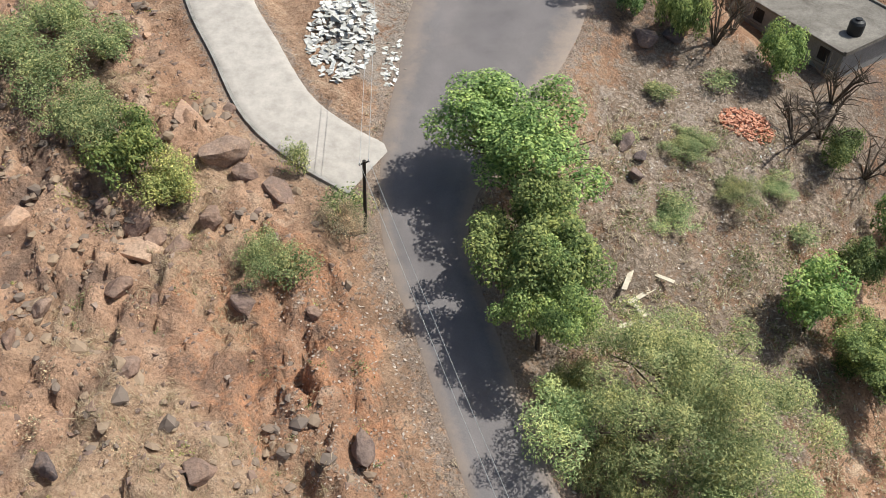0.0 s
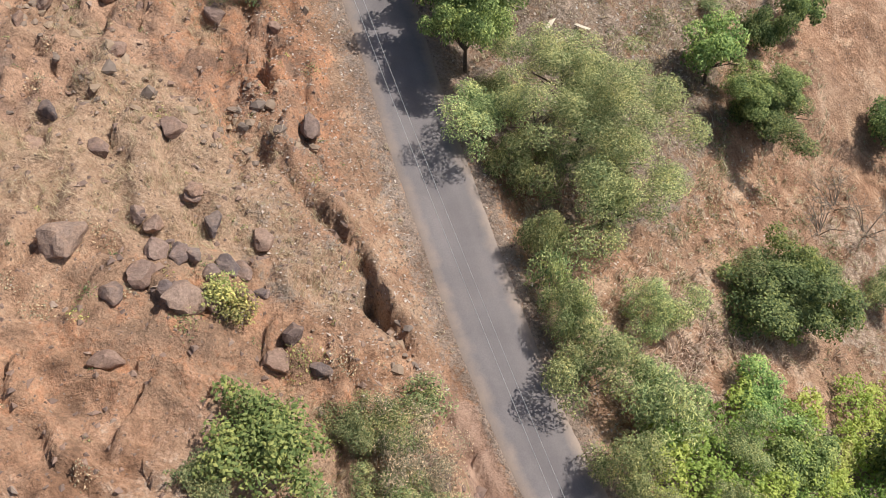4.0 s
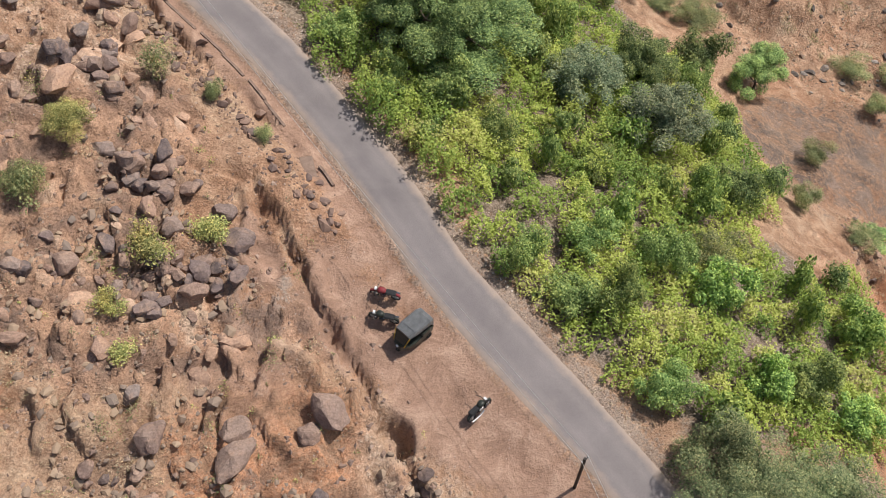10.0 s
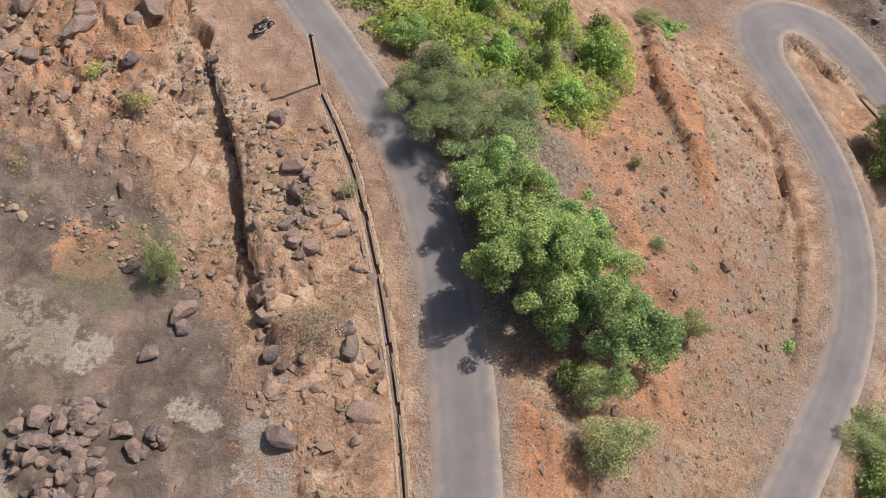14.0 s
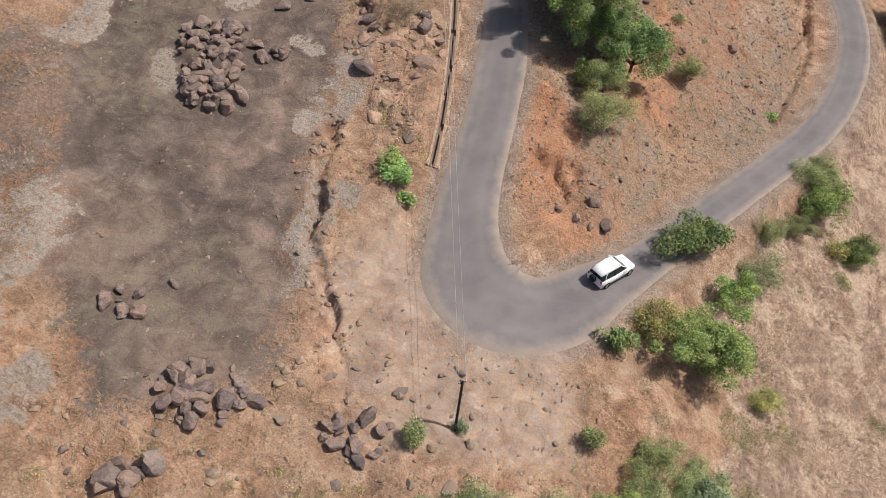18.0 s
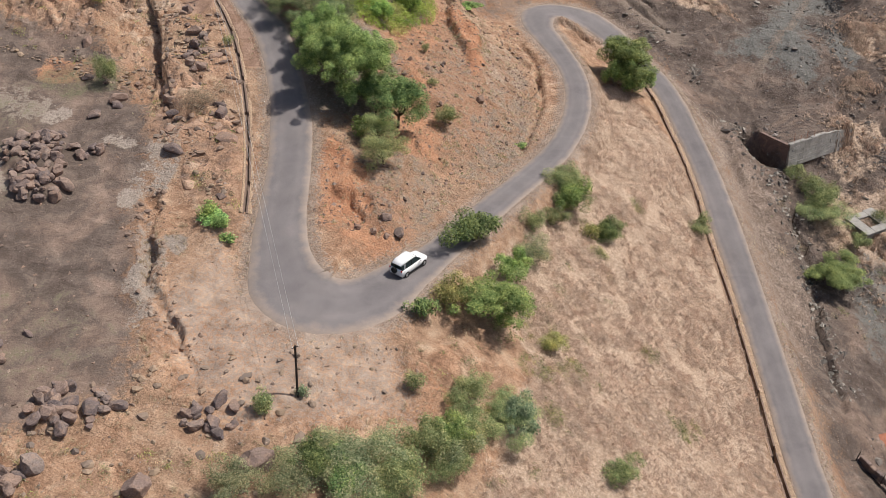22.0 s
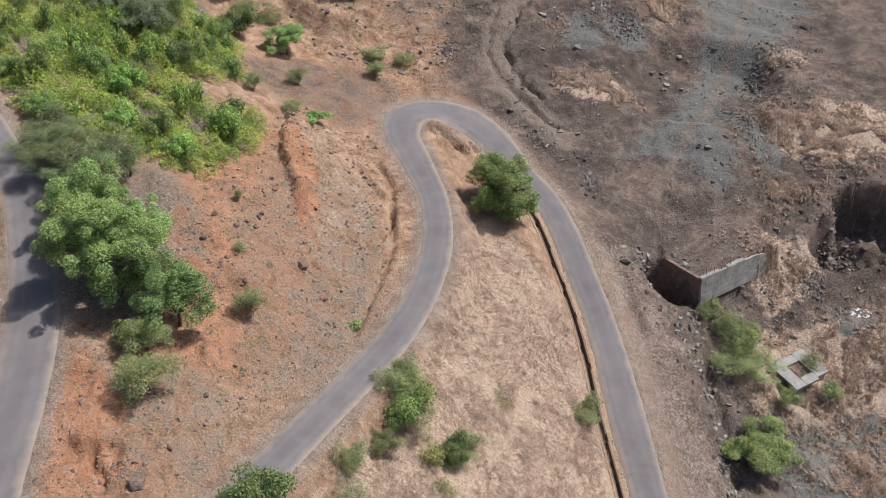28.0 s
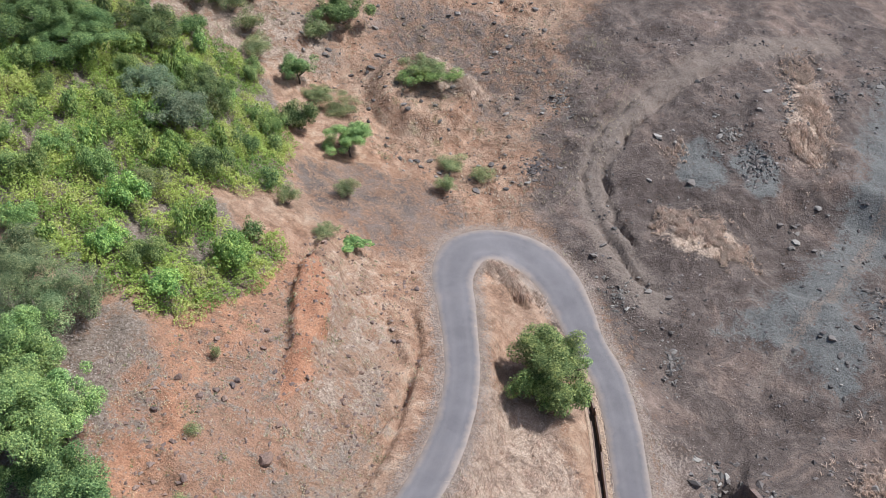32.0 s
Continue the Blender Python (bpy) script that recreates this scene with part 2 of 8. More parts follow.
def asphalt_material():
    m, n, l, b = material("worn_asphalt", 0.88)
    p = where(n)
    big = tex_noise(n, l, p, 0.35, 5, 0.6)
    fine = tex_noise(n, l, p, 14.0, 4, 0.8)
    col = ramp(n, l, big, [(0.3, (0.157, 0.141, 0.141)), (0.7, (0.204, 0.183, 0.182))])
    col = mix(n, l, 1.0, col, ramp(n, l, fine, [(0.3, (0.85, 0.85, 0.85)), (0.7, (1.15, 1.15, 1.15))]), "MULTIPLY")
    e = attr(n, "edge").outputs["Fac"]
    tracks = ramp(n, l, e, [(0.0, (0.93, 0.93, 0.94)), (0.22, (0.95, 0.95, 0.95)), (0.45, (1.1, 1.09, 1.08)), (0.68, (0.98, 0.98, 0.98)), (1.0, (0.98, 0.98, 0.98))])
    col = mix(n, l, 0.7, col, tracks, "MULTIPLY")
    patch_ = ramp(n, l, tex_noise(n, l, p, 0.16, 2, 0.5, 1.0), [(0.40, (0.86, 0.86, 0.88)), (0.43, (1, 1, 1)), (0.60, (1, 1, 1)), (0.66, (1.12, 1.09, 1.06))])
    col = mix(n, l, 0.4, col, patch_, "MULTIPLY")
    spread = maths(n, l, "ADD", e, maths(n, l, "MULTIPLY", maths(n, l, "SUBTRACT", tex_noise(n, l, p, 0.8, 6, 0.7), 0.5), 0.7))
    r = n.new("ShaderNodeMapRange")
    r.inputs["From Min"].default_value = 0.66
    r.inputs["From Max"].default_value = 1.12
    l.new(spread, r.inputs["Value"])
    col = mix(n, l, maths(n, l, "MULTIPLY", r.outputs["Result"], 0.8), col, (0.37, 0.285, 0.225))
    l.new(col, b.inputs["Base Color"])
    bump(n, l, b, fine, 0.25, 0.02)
    return m


def concrete_material(name, a, c, scale=0.8):
    m, n, l, b = material(name, 0.9)
    p = where(n)
    f = tex_noise(n, l, p, scale, 8, 0.68, 0.4)
    g = tex_noise(n, l, p, scale * 9, 5, 0.7)
    col = ramp(n, l, f, [(0.28, a), (0.72, c)])
    col = mix(n, l, 1.0, col, ramp(n, l, g, [(0.3, (0.8, 0.8, 0.8)), (0.7, (1.15, 1.15, 1.15))]), "MULTIPLY")
    l.new(col, b.inputs["Base Color"])
    bump(n, l, b, g, 0.5, 0.03)
    return m


def rock_material(name, tones, rust):
    m, n, l, b = material(name, 0.85)
    p = where(n)
    o = n.new("ShaderNodeObjectInfo").outputs["Random"]
    f = tex_noise(n, l, p, 1.3, 7, 0.66, 0.5)
    g = tex_noise(n, l, p, 7.0, 5, 0.7)
    base = ramp(n, l, o, tones)
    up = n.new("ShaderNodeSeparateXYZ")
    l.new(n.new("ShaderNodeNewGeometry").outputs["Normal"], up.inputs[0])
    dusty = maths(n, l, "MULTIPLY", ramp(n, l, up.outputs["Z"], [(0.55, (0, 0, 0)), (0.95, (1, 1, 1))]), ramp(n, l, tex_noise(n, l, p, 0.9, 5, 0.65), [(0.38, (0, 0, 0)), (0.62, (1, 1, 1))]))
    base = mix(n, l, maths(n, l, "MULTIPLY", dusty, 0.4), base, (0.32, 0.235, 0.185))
    col = mix(n, l, maths(n, l, "MULTIPLY", ramp(n, l, f, [(0.5, (0, 0, 0)), (0.68, (1, 1, 1))]), 0.55), base, rust)
    col = mix(n, l, 1.0, col, ramp(n, l, g, [(0.3, (0.65, 0.65, 0.65)), (0.7, (1.3, 1.3, 1.3))]), "MULTIPLY")
    l.new(col, b.inputs["Base Color"])
    bump(n, l, b, maths(n, l, "ADD", f, maths(n, l, "MULTIPLY", g, 0.5)), 0.8, 0.12)
    return m


def island_material(name, stops, rough=0.8, through=0.0, patchy=0.0):
    """Colour that varies from piece to piece; through: the share of light that passes a leaf."""
    m, n, l, b = material(name, rough)
    g = n.new("ShaderNodeNewGeometry").outputs["Random Per Island"]
    o = n.new("ShaderNodeObjectInfo").outputs["Random"]
    col = ramp(n, l, g, stops)
    hsv = n.new("ShaderNodeHueSaturation")
    l.new(col, hsv.inputs["Color"])
    l.new(maths(n, l, "ADD", maths(n, l, "MULTIPLY", o, 0.035), 0.476 if patchy else 0.49), hsv.inputs["Hue"])
    l.new(maths(n, l, "ADD", maths(n, l, "MULTIPLY", o, 0.45), 0.8), hsv.inputs["Value"])
    hsv.inputs["Saturation"].default_value = 0.86 if patchy else 1.0
    col = hsv.outputs["Color"]
    if patchy:
        f = tex_noise(n, l, where(n), 0.75, 3, 0.6)
        f = maths(n, l, "ADD", maths(n, l, "MULTIPLY", f, 0.75), maths(n, l, "MULTIPLY", g, 0.25))
        shade = ramp(n, l, f, [(0.32, (0.62, 0.7, 0.66)), (0.5, (1, 1, 1)), (0.68, (1.5, 1.32, 1.2))])
        col = mix(n, l, patchy, col, shade, "MULTIPLY")
    l.new(col, b.inputs["Base Color"])
    if through:
        t = n.new("ShaderNodeBsdfTranslucent")
        l.new(col, t.inputs["Color"])
        s = n.new("ShaderNodeMixShader")
        s.inputs["Fac"].default_value = through
        l.new(b.outputs[0], s.inputs[1])
        l.new(t.outputs[0], s.inputs[2])
        l.new(s.outputs[0], n["Material Output"].inputs["Surface"])
    return m


def leaves(name, lo, hi):
    lo, hi = tuple(1.2 * a for a in lo), tuple(1.15 * a for a in hi)
    mid = tuple((a + c) / 2 for a, c in zip(lo, hi))
    return island_material(name, [(0.0, lo), (0.5, mid), (1.0, hi)], 0.6, 0.3, 1.0)


MAT = {
    "ground": ground_material(),
    "asphalt": asphalt_material(),
    "lane": concrete_material("pale_concrete", (0.40, 0.36, 0.325), (0.47, 0.425, 0.385), 0.15),
    "concrete": concrete_material("weathered_concrete", (0.20, 0.185, 0.17), (0.42, 0.395, 0.365)),
    "oldstone": concrete_material("dirty_stone", (0.12, 0.10, 0.085), (0.30, 0.26, 0.22), 1.5),
    "plaster": concrete_material("grey_plaster", (0.2, 0.2, 0.2), (0.31, 0.305, 0.3)),
    "sootroof": concrete_material("stained_roof", (0.12, 0.105, 0.09), (0.29, 0.265, 0.235), 0.5),
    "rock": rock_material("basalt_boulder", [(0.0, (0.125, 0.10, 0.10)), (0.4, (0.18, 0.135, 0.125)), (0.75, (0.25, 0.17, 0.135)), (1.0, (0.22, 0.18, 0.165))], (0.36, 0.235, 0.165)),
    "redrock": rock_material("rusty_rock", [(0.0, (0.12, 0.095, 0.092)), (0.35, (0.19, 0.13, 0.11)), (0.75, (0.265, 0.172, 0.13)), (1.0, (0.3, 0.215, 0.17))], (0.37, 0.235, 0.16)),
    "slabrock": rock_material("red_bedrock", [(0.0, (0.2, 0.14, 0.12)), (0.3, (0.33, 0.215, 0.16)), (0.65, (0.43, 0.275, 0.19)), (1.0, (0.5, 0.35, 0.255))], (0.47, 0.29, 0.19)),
    "drainstone": concrete_material("dark_drain_stone", (0.13, 0.09, 0.072), (0.3, 0.215, 0.17), 1.5),
    # floor of the lower drain, much darker than its walls
    "drainfloor": concrete_material("dark_drain_floor", (0.045, 0.035, 0.03), (0.10, 0.08, 0.065), 1.5),
    "stones": island_material("loose_stones", [(0, (0.2, 0.142, 0.118)), (0.45, (0.25, 0.172, 0.135)), (0.8, (0.3, 0.2, 0.152)), (1, (0.36, 0.275, 0.22))], 0.9),
    "brokenrock": island_material("broken_rock", [(0, (0.15, 0.112, 0.1)), (0.35, (0.2, 0.138, 0.115)), (0.75, (0.25, 0.165, 0.127)), (1, (0.275, 0.185, 0.145))], 0.9),
    "gravel": island_material("dark_gravel", [(0, (0.09, 0.078, 0.072)), (0.6, (0.17, 0.14, 0.125)), (1, (0.32, 0.28, 0.25))], 0.9),
    "straw": island_material("dry_straw", [(0, (0.30, 0.202, 0.13)), (0.45, (0.51, 0.376, 0.262)), (0.85, (0.68, 0.53, 0.388)), (1, (0.78, 0.635, 0.48))], 0.7, 0.4, 0.4),
    "greygrass": island_material("withered_grass", [(0, (0.33, 0.245, 0.17)), (0.55, (0.52, 0.415, 0.31)), (0.85, (0.64, 0.54, 0.42)), (1, (0.38, 0.39, 0.2))], 0.7, 0.3),
    "turf": island_material("pale_turf", [(0, (0.29, 0.195, 0.13)), (0.5, (0.44, 0.325, 0.23)), (0.9, (0.56, 0.43, 0.32)), (1, (0.31, 0.32, 0.155))], 0.8, 0.3),
    "litter": island_material("fallen_leaves", [(0, (0.15, 0.1, 0.07)), (0.5, (0.36, 0.26, 0.195)), (1, (0.62, 0.53, 0.46))], 0.8),
    "bark": plain("rough_bark", (0.105, 0.08, 0.06), 0.9, 0, 0.3, 5, 0.6),
    "twig": plain("bare_twig", (0.26, 0.21, 0.165), 0.9, 0, 0.3, 5),
    "steel": plain("rusted_dark_steel", (0.035, 0.03, 0.028), 0.6, 0.3, 0.3, 6),
    "wire": plain("aluminium_wire", (0.55, 0.54, 0.52), 0.4, 0.6),
    "porcelain": plain("white_insulator", (0.75, 0.73, 0.7), 0.3),
    "white": plain("white_car_paint", (0.82, 0.82, 0.82), 0.22, 0, 0.02),
    "glass": plain("tinted_glass", (0.02, 0.03, 0.032), 0.06, 0, 0.05),
    "tyre": plain("black_rubber", (0.02, 0.02, 0.021), 0.85),
    "alloy": plain("alloy_wheel", (0.5, 0.5, 0.5), 0.35, 0.8),
    "blackplastic": plain("black_plastic", (0.025, 0.025, 0.027), 0.5),
    "lamp": plain("clear_lamp", (0.7, 0.72, 0.75), 0.1),
    "redlamp": plain("red_lamp", (0.45, 0.02, 0.02), 0.15),
    "canvas": plain("black_vinyl_hood", (0.11, 0.115, 0.12), 0.3, 0, 0.25),
    "ambergreen": plain("black_green_enamel", (0.03, 0.035, 0.03), 0.3),
    "amber": plain("yellow_enamel", (0.6, 0.4, 0.04), 0.35),
    "redpaint": plain("red_tank_paint", (0.2, 0.035, 0.04), 0.25),
    "chrome": plain("dull_chrome", (0.5, 0.5, 0.5), 0.25, 0.9),
    "brick": island_material("red_brick", [(0, (0.36, 0.12, 0.09)), (1, (0.60, 0.29, 0.23))], 0.9),
    "marble": island_material("white_stone_offcuts", [(0, (0.36, 0.34, 0.31)), (1, (0.74, 0.72, 0.69))], 0.6),
    "wood": plain("pale_plank", (0.6, 0.53, 0.42), 0.8, 0, 0.2, 4),
    "rust": plain("rusted_sheet", (0.3, 0.12, 0.07), 0.8, 0, 0.3, 2),
}
LEAF = {
    "broad": leaves("broad_leaves", (0.09, 0.16, 0.035), (0.31, 0.43, 0.11)),
    "feather": leaves("feathery_leaves", (0.14, 0.195, 0.06), (0.42, 0.465, 0.18)),
    "light": leaves("fresh_leaves", (0.105, 0.19, 0.035), (0.28, 0.38, 0.09)),
    "scrub": leaves("scrub_leaves", (0.11, 0.165, 0.05), (0.32, 0.355, 0.14)),
    "yellow": leaves("yellow_leaves", (0.18, 0.20, 0.045), (0.42, 0.41, 0.12)),
    "dry": leaves("half_dry_leaves", (0.21, 0.175, 0.105), (0.49, 0.39, 0.25)),
    "dark": leaves("dark_leaves", (0.055, 0.105, 0.028), (0.22, 0.31, 0.085)),
    "grey": leaves("silvery_leaves", (0.105, 0.16, 0.08), (0.27, 0.335, 0.18)),
    "olive": leaves("olive_leaves", (0.09, 0.14, 0.045), (0.26, 0.31, 0.13)),
    "leafy": leaves("large_fresh_leaves", (0.085, 0.215, 0.04), (0.29, 0.46, 0.12)),
    "thorn": leaves("thorn_leaves", (0.105, 0.145, 0.055), (0.34, 0.345, 0.18)),
    "vine": leaves("creeper_leaves", (0.105, 0.205, 0.03), (0.32, 0.45, 0.08)),
}


def canopy_material():
    """Creeper leaves whose green changes from place to place."""
    m, n, l, b = material("creeper_canopy", 0.6)
    f = tex_noise(n, l, where(n), 0.14, 3, 0.6, 0.5)
    g = n.new("ShaderNodeNewGeometry").outputs["Random Per Island"]
    clump = attr(n, "clump").outputs["Fac"]
    k = maths(n, l, "ADD", maths(n, l, "MULTIPLY", f, 0.5), maths(n, l, "MULTIPLY", clump, 0.42))
    k = maths(n, l, "ADD", k, maths(n, l, "MULTIPLY", maths(n, l, "SUBTRACT", g, 0.5), 0.16))
    col = ramp(n, l, k, [(0.1, (0.075, 0.15, 0.04)), (0.25, (0.2, 0.30, 0.07)), (0.4, (0.34, 0.43, 0.1)), (0.56, (0.50, 0.56, 0.135)), (0.7, (0.54, 0.54, 0.18)), (0.8, (0.44, 0.36, 0.2))])
    l.new(col, b.inputs["Base Color"])
    t = n.new("ShaderNodeBsdfTranslucent")
    l.new(col, t.inputs["Color"])
    s = n.new("ShaderNodeMixShader")
    s.inputs["Fac"].default_value = 0.3
    l.new(b.outputs[0], s.inputs[1])
    l.new(t.outputs[0], s.inputs[2])
    l.new(s.outputs[0], n["Material Output"].inputs["Surface"])
    return m


LEAF["canopy"] = canopy_material()


# ---------------------------------------------------------------- mesh helpers
def mesh_np(name, verts, faces, mat=None, smooth=False):
    verts = np.asarray(verts, dtype=np.float32).reshape(-1, 3)
    faces = np.asarray(faces, dtype=np.int32)
    k = faces.shape[1]
    me = bpy.data.meshes.new(name)
    me.vertices.add(len(verts))
    me.vertices.foreach_set("co", verts.ravel())
    me.loops.add(faces.size)
    me.loops.foreach_set("vertex_index", faces.ravel())
    me.polygons.add(len(faces))
    me.polygons.foreach_set("loop_start", np.arange(0, faces.size, k, dtype=np.int32))
    me.polygons.foreach_set("loop_total", np.full(len(faces), k, dtype=np.int32))
    me.polygons.foreach_set("use_smooth", np.full(len(faces), smooth, dtype=bool))
    me.update(calc_edges=True)
    if mat:
        me.materials.append(mat)
    return me


def part(name, bm, mat, parent=None, label="", smooth=False):
    me = bpy.data.meshes.new(name)
    bmesh.ops.recalc_face_normals(bm, faces=bm.faces)
    if smooth:
        for f in bm.faces:
            f.smooth = True
    bm.to_mesh(me)
    bm.free()
    me.materials.append(mat)
    ob = new(name, me)
    if parent is not None:
        ob.parent = parent
    return tagged(ob, label) if label else ob


def thing(name, label, category, group="", kind="", m=None):
    ob = tagged(new(name), label, category, group, kind)
    if m is not None:
        ob.matrix_basis = m
    return ob


def box(bm, x0, y0, z0, x1, y1, z1, bevel=0.0, m=None):
    r = bmesh.ops.create_cube(bm, size=1)
    bmesh.ops.scale(bm, vec=(x1 - x0, y1 - y0, z1 - z0), verts=r["verts"])
    bmesh.ops.translate(bm, vec=((x0 + x1) / 2, (y0 + y1) / 2, (z0 + z1) / 2), verts=r["verts"])
    vs = r["verts"]
    if bevel:
        edges = list({e for v in vs for e in v.link_edges})
        out = bmesh.ops.bevel(bm, geom=edges, offset=bevel, segments=2, affect="EDGES")
        vs = list({v for f in out["faces"] for v in f.verts} | {v for v in vs if v.is_valid})
    if m is not None:
        bmesh.ops.transform(bm, matrix=m, verts=vs)
    return bm


def tube(bm, points, radii, sides=8, cap=True):
    points = [Vector(p) for p in points]
    if isinstance(radii, (int, float)):
        radii = [radii] * len(points)
    rings = []
    for k, p in enumerate(points):
        d = (points[min(k + 1, len(points) - 1)] - points[max(k - 1, 0)]).normalized()
        a = d.orthogonal().normalized()
        c = d.cross(a)
        rings.append([bm.verts.new(p + radii[k] * (math.cos(t) * a + math.sin(t) * c)) for t in (2 * math.pi * s / sides for s in range(sides))])
    for r0, r1 in zip(rings, rings[1:]):
        # the ring of the next point starts at the vertex nearest to this ring's first
        s0 = min(range(sides), key=lambda s: (r1[s].co - r0[0].co).length)
        for s in range(sides):
            bm.faces.new((r0[s], r0[(s + 1) % sides], r1[(s0 + s + 1) % sides], r1[(s0 + s) % sides]))
    if cap:
        bm.faces.new(rings[0][::-1])
        bm.faces.new(rings[-1])
    return bm


def wheel(bm, x, y, z, r, w, axis="Y", sides=20, inner=0.0):
    """A tyre-like drum with rounded shoulders, its axle along y."""
    prof = [(r * 0.82, -w / 2), (r * 0.96, -w / 2), (r, -w * 0.3), (r, w * 0.3), (r * 0.96, w / 2), (r * 0.82, w / 2)]
    rings = []
    for k in range(sides):
        t = 2 * math.pi * k / sides
        rings.append([bm.verts.new((x + q * math.cos(t), y + o, z + q * math.sin(t))) for q, o in prof])
    for k in range(sides):
        a, c = rings[k], rings[(k + 1) % sides]
        for j in range(len(prof) - 1):
            bm.faces.new((a[j], a[j + 1], c[j + 1], c[j]))
    if inner <= 0:
        bm.faces.new([rg[0] for rg in rings])
        bm.faces.new([rg[-1] for rg in rings][::-1])
    else:
        for j in (0, -1):
            pass
        ins = [[bm.verts.new((x + inner * math.cos(2 * math.pi * k / sides), y + o, z + inner * math.sin(2 * math.pi * k / sides))) for o in (-w / 2, w / 2)] for k in range(sides)]
        for k in range(sides):
            a, c = rings[k], rings[(k + 1) % sides]
            ia, ic = ins[k], ins[(k + 1) % sides]
            bm.faces.new((a[0], c[0], ic[0], ia[0]))
            bm.faces.new((a[-1], ia[1], ic[1], c[-1]))
            bm.faces.new((ia[0], ic[0], ic[1], ia[1]))
    return bm


# ---------------------------------------------------------------- the lie of the land
GRID_X, GRID_Y, GRID_STEP = -46.0, -176.0, 24.0
LEVELS = np.array([
    14.2, 8.2, 1.7, -5.7, -14, -21.5, -32.2, -45, -60.1, -76.3,
    17.2, 8.5, -0, -9.3, -13.4, -16.2, -31.7, -42.7, -54.5, -65.9,
    20.7, 8.9, -1.9, -11.3, -11.1, -13.6, -30, -41, -49.2, -54.3,
    24.9, 10.9, -2.2, -7.2, -8.3, -12, -22.4, -42.7, -43.1, -40.5,
    28.9, 16.7, 3.4, -2.1, 1.1, -12.5, -19.6, -35.5, -30.7, -26.9,
    30.9, 22.4, 14.9, 7.8, 0.2, -14.4, -21.1, -22.8, -18.8, -18.9,
    30.3, 21.2, 15, 7.1, -7.1, -16.6, -13.9, -15.3, -18.4, -18.8,
    26.1, 20, 19.1, 16, 2.3, -8.4, -6.9, -6.7, -14, -19.2,
    20.6, 19.8, 21.3, 23.5, 15.9, 5.7, 0.8, -2.9, -10, -18,
    15.5, 20.6, 25.3, 28.4, 26.7, 20, 10.9, 1.8, -7.1, -16.3,
]).reshape(10, 10)
# roads, from the village down: x, y, level, half width
ROAD_UPPER = [
    (12.5, 34, 22.6, 6.0), (10.5, 18, 21.4, 6.0), (8.0, 4, 19.8, 5.6), (5.8, -5, 18.6, 3.9), (4.6, -13.2, 17.6, 2.4),
    (6.8, -20.2, 16.1, 1.90), (9.3, -26.7, 14.6, 1.95), (11.9, -32.6, 12.9, 1.90), (14.3, -38.2, 11.8, 1.81), (17.1, -43.3, 10.2, 1.79),
    (20.6, -47.9, 8.7, 1.72), (24.4, -52.1, 7.1, 1.69), (27.8, -56.2, 5.2, 1.67), (30.4, -60.3, 4.2, 1.65), (32.7, -64.4, 3.2, 1.65),
    (34.9, -68.5, 2.0, 1.69), (37.7, -72.5, 0.8, 1.82), (40.7, -76.4, -0.4, 1.83), (43.7, -80.2, -1.7, 1.70), (46.3, -84.0, -2.9, 1.75),
    (49.0, -87.8, -3.9, 1.97), (50.9, -92.8, -5.3, 1.92), (52.7, -98.6, -7.3, 2.04), (53.9, -104.7, -8.7, 2.23),
]
ROAD_MIDDLE = [
    (54.6, -110.4, -9.8, 2.23), (54.9, -115.7, -10.5, 2.28), (55.2, -120.5, -11.1, 2.46), (56.0, -124.7, -11.6, 2.85), (57.5, -128.6, -12.0, 3.77),
    (60.7, -130.2, -12.6, 4.22), (64.3, -128.9, -13.1, 3.64), (67.2, -125.3, -13.5, 2.68), (69.7, -121.9, -13.8, 2.01), (72.2, -117.9, -14.1, 1.77),
    (74.8, -113.3, -14.5, 1.71), (77.7, -108.2, -15.0, 1.69), (80.9, -102.8, -15.5, 1.66), (83.9, -97.2, -15.9, 1.65), (86.2, -91.3, -16.0, 1.65),
    (87.6, -85.1, -16.2, 1.65), (88.2, -78.8, -16.3, 1.65), (87.8, -72.8, -16.3, 1.65), (86.6, -67.3, -16.2, 1.72), (85.3, -62.3, -16.1, 1.93),
]
ROAD_LOWER = [
    (84.1, -58.0, -16.0, 2.13), (84.0, -54.3, -16.0, 2.66), (85.1, -51.2, -16.2, 3.14), (87.9, -49.2, -16.8, 3.32), (91.6, -49.3, -17.7, 3.12),
    (94.9, -51.8, -18.8, 2.66), (97.2, -55.7, -19.7, 2.25), (99.2, -60.1, -20.6, 1.89), (101.8, -64.6, -21.6, 1.69), (103.5, -69.8, -22.8, 1.65),
    (104.6, -75.4, -24.2, 1.66), (105.8, -81.5, -25.8, 1.67), (106.7, -88.3, -27.5, 1.73), (107.2, -96.2, -29.2, 1.86), (107.8, -104.7, -30.9, 1.72),
    (108.0, -113.3, -32.2, 1.65), (108.1, -121.3, -33.2, 1.65), (108.1, -128.6, -34.2, 1.66), (108.4, -135.0, -35.0, 1.67), (108.7, -140.9, -35.6, 1.65),
    (109.0, -152, -37.0, 1.7), (109.0, -175, -40.0, 1.7),
]
LANE = [(-12.5, 13, 21.6, 1.9), (-10.2, 4.4, 20.7, 1.9), (-7.2, -1.3, 20.0, 1.9), (-4.5, -5.8, 19.2, 2.0), (-1.5, -8.3, 18.6, 2.1), (1.4, -9.8, 18.1, 2.2)]


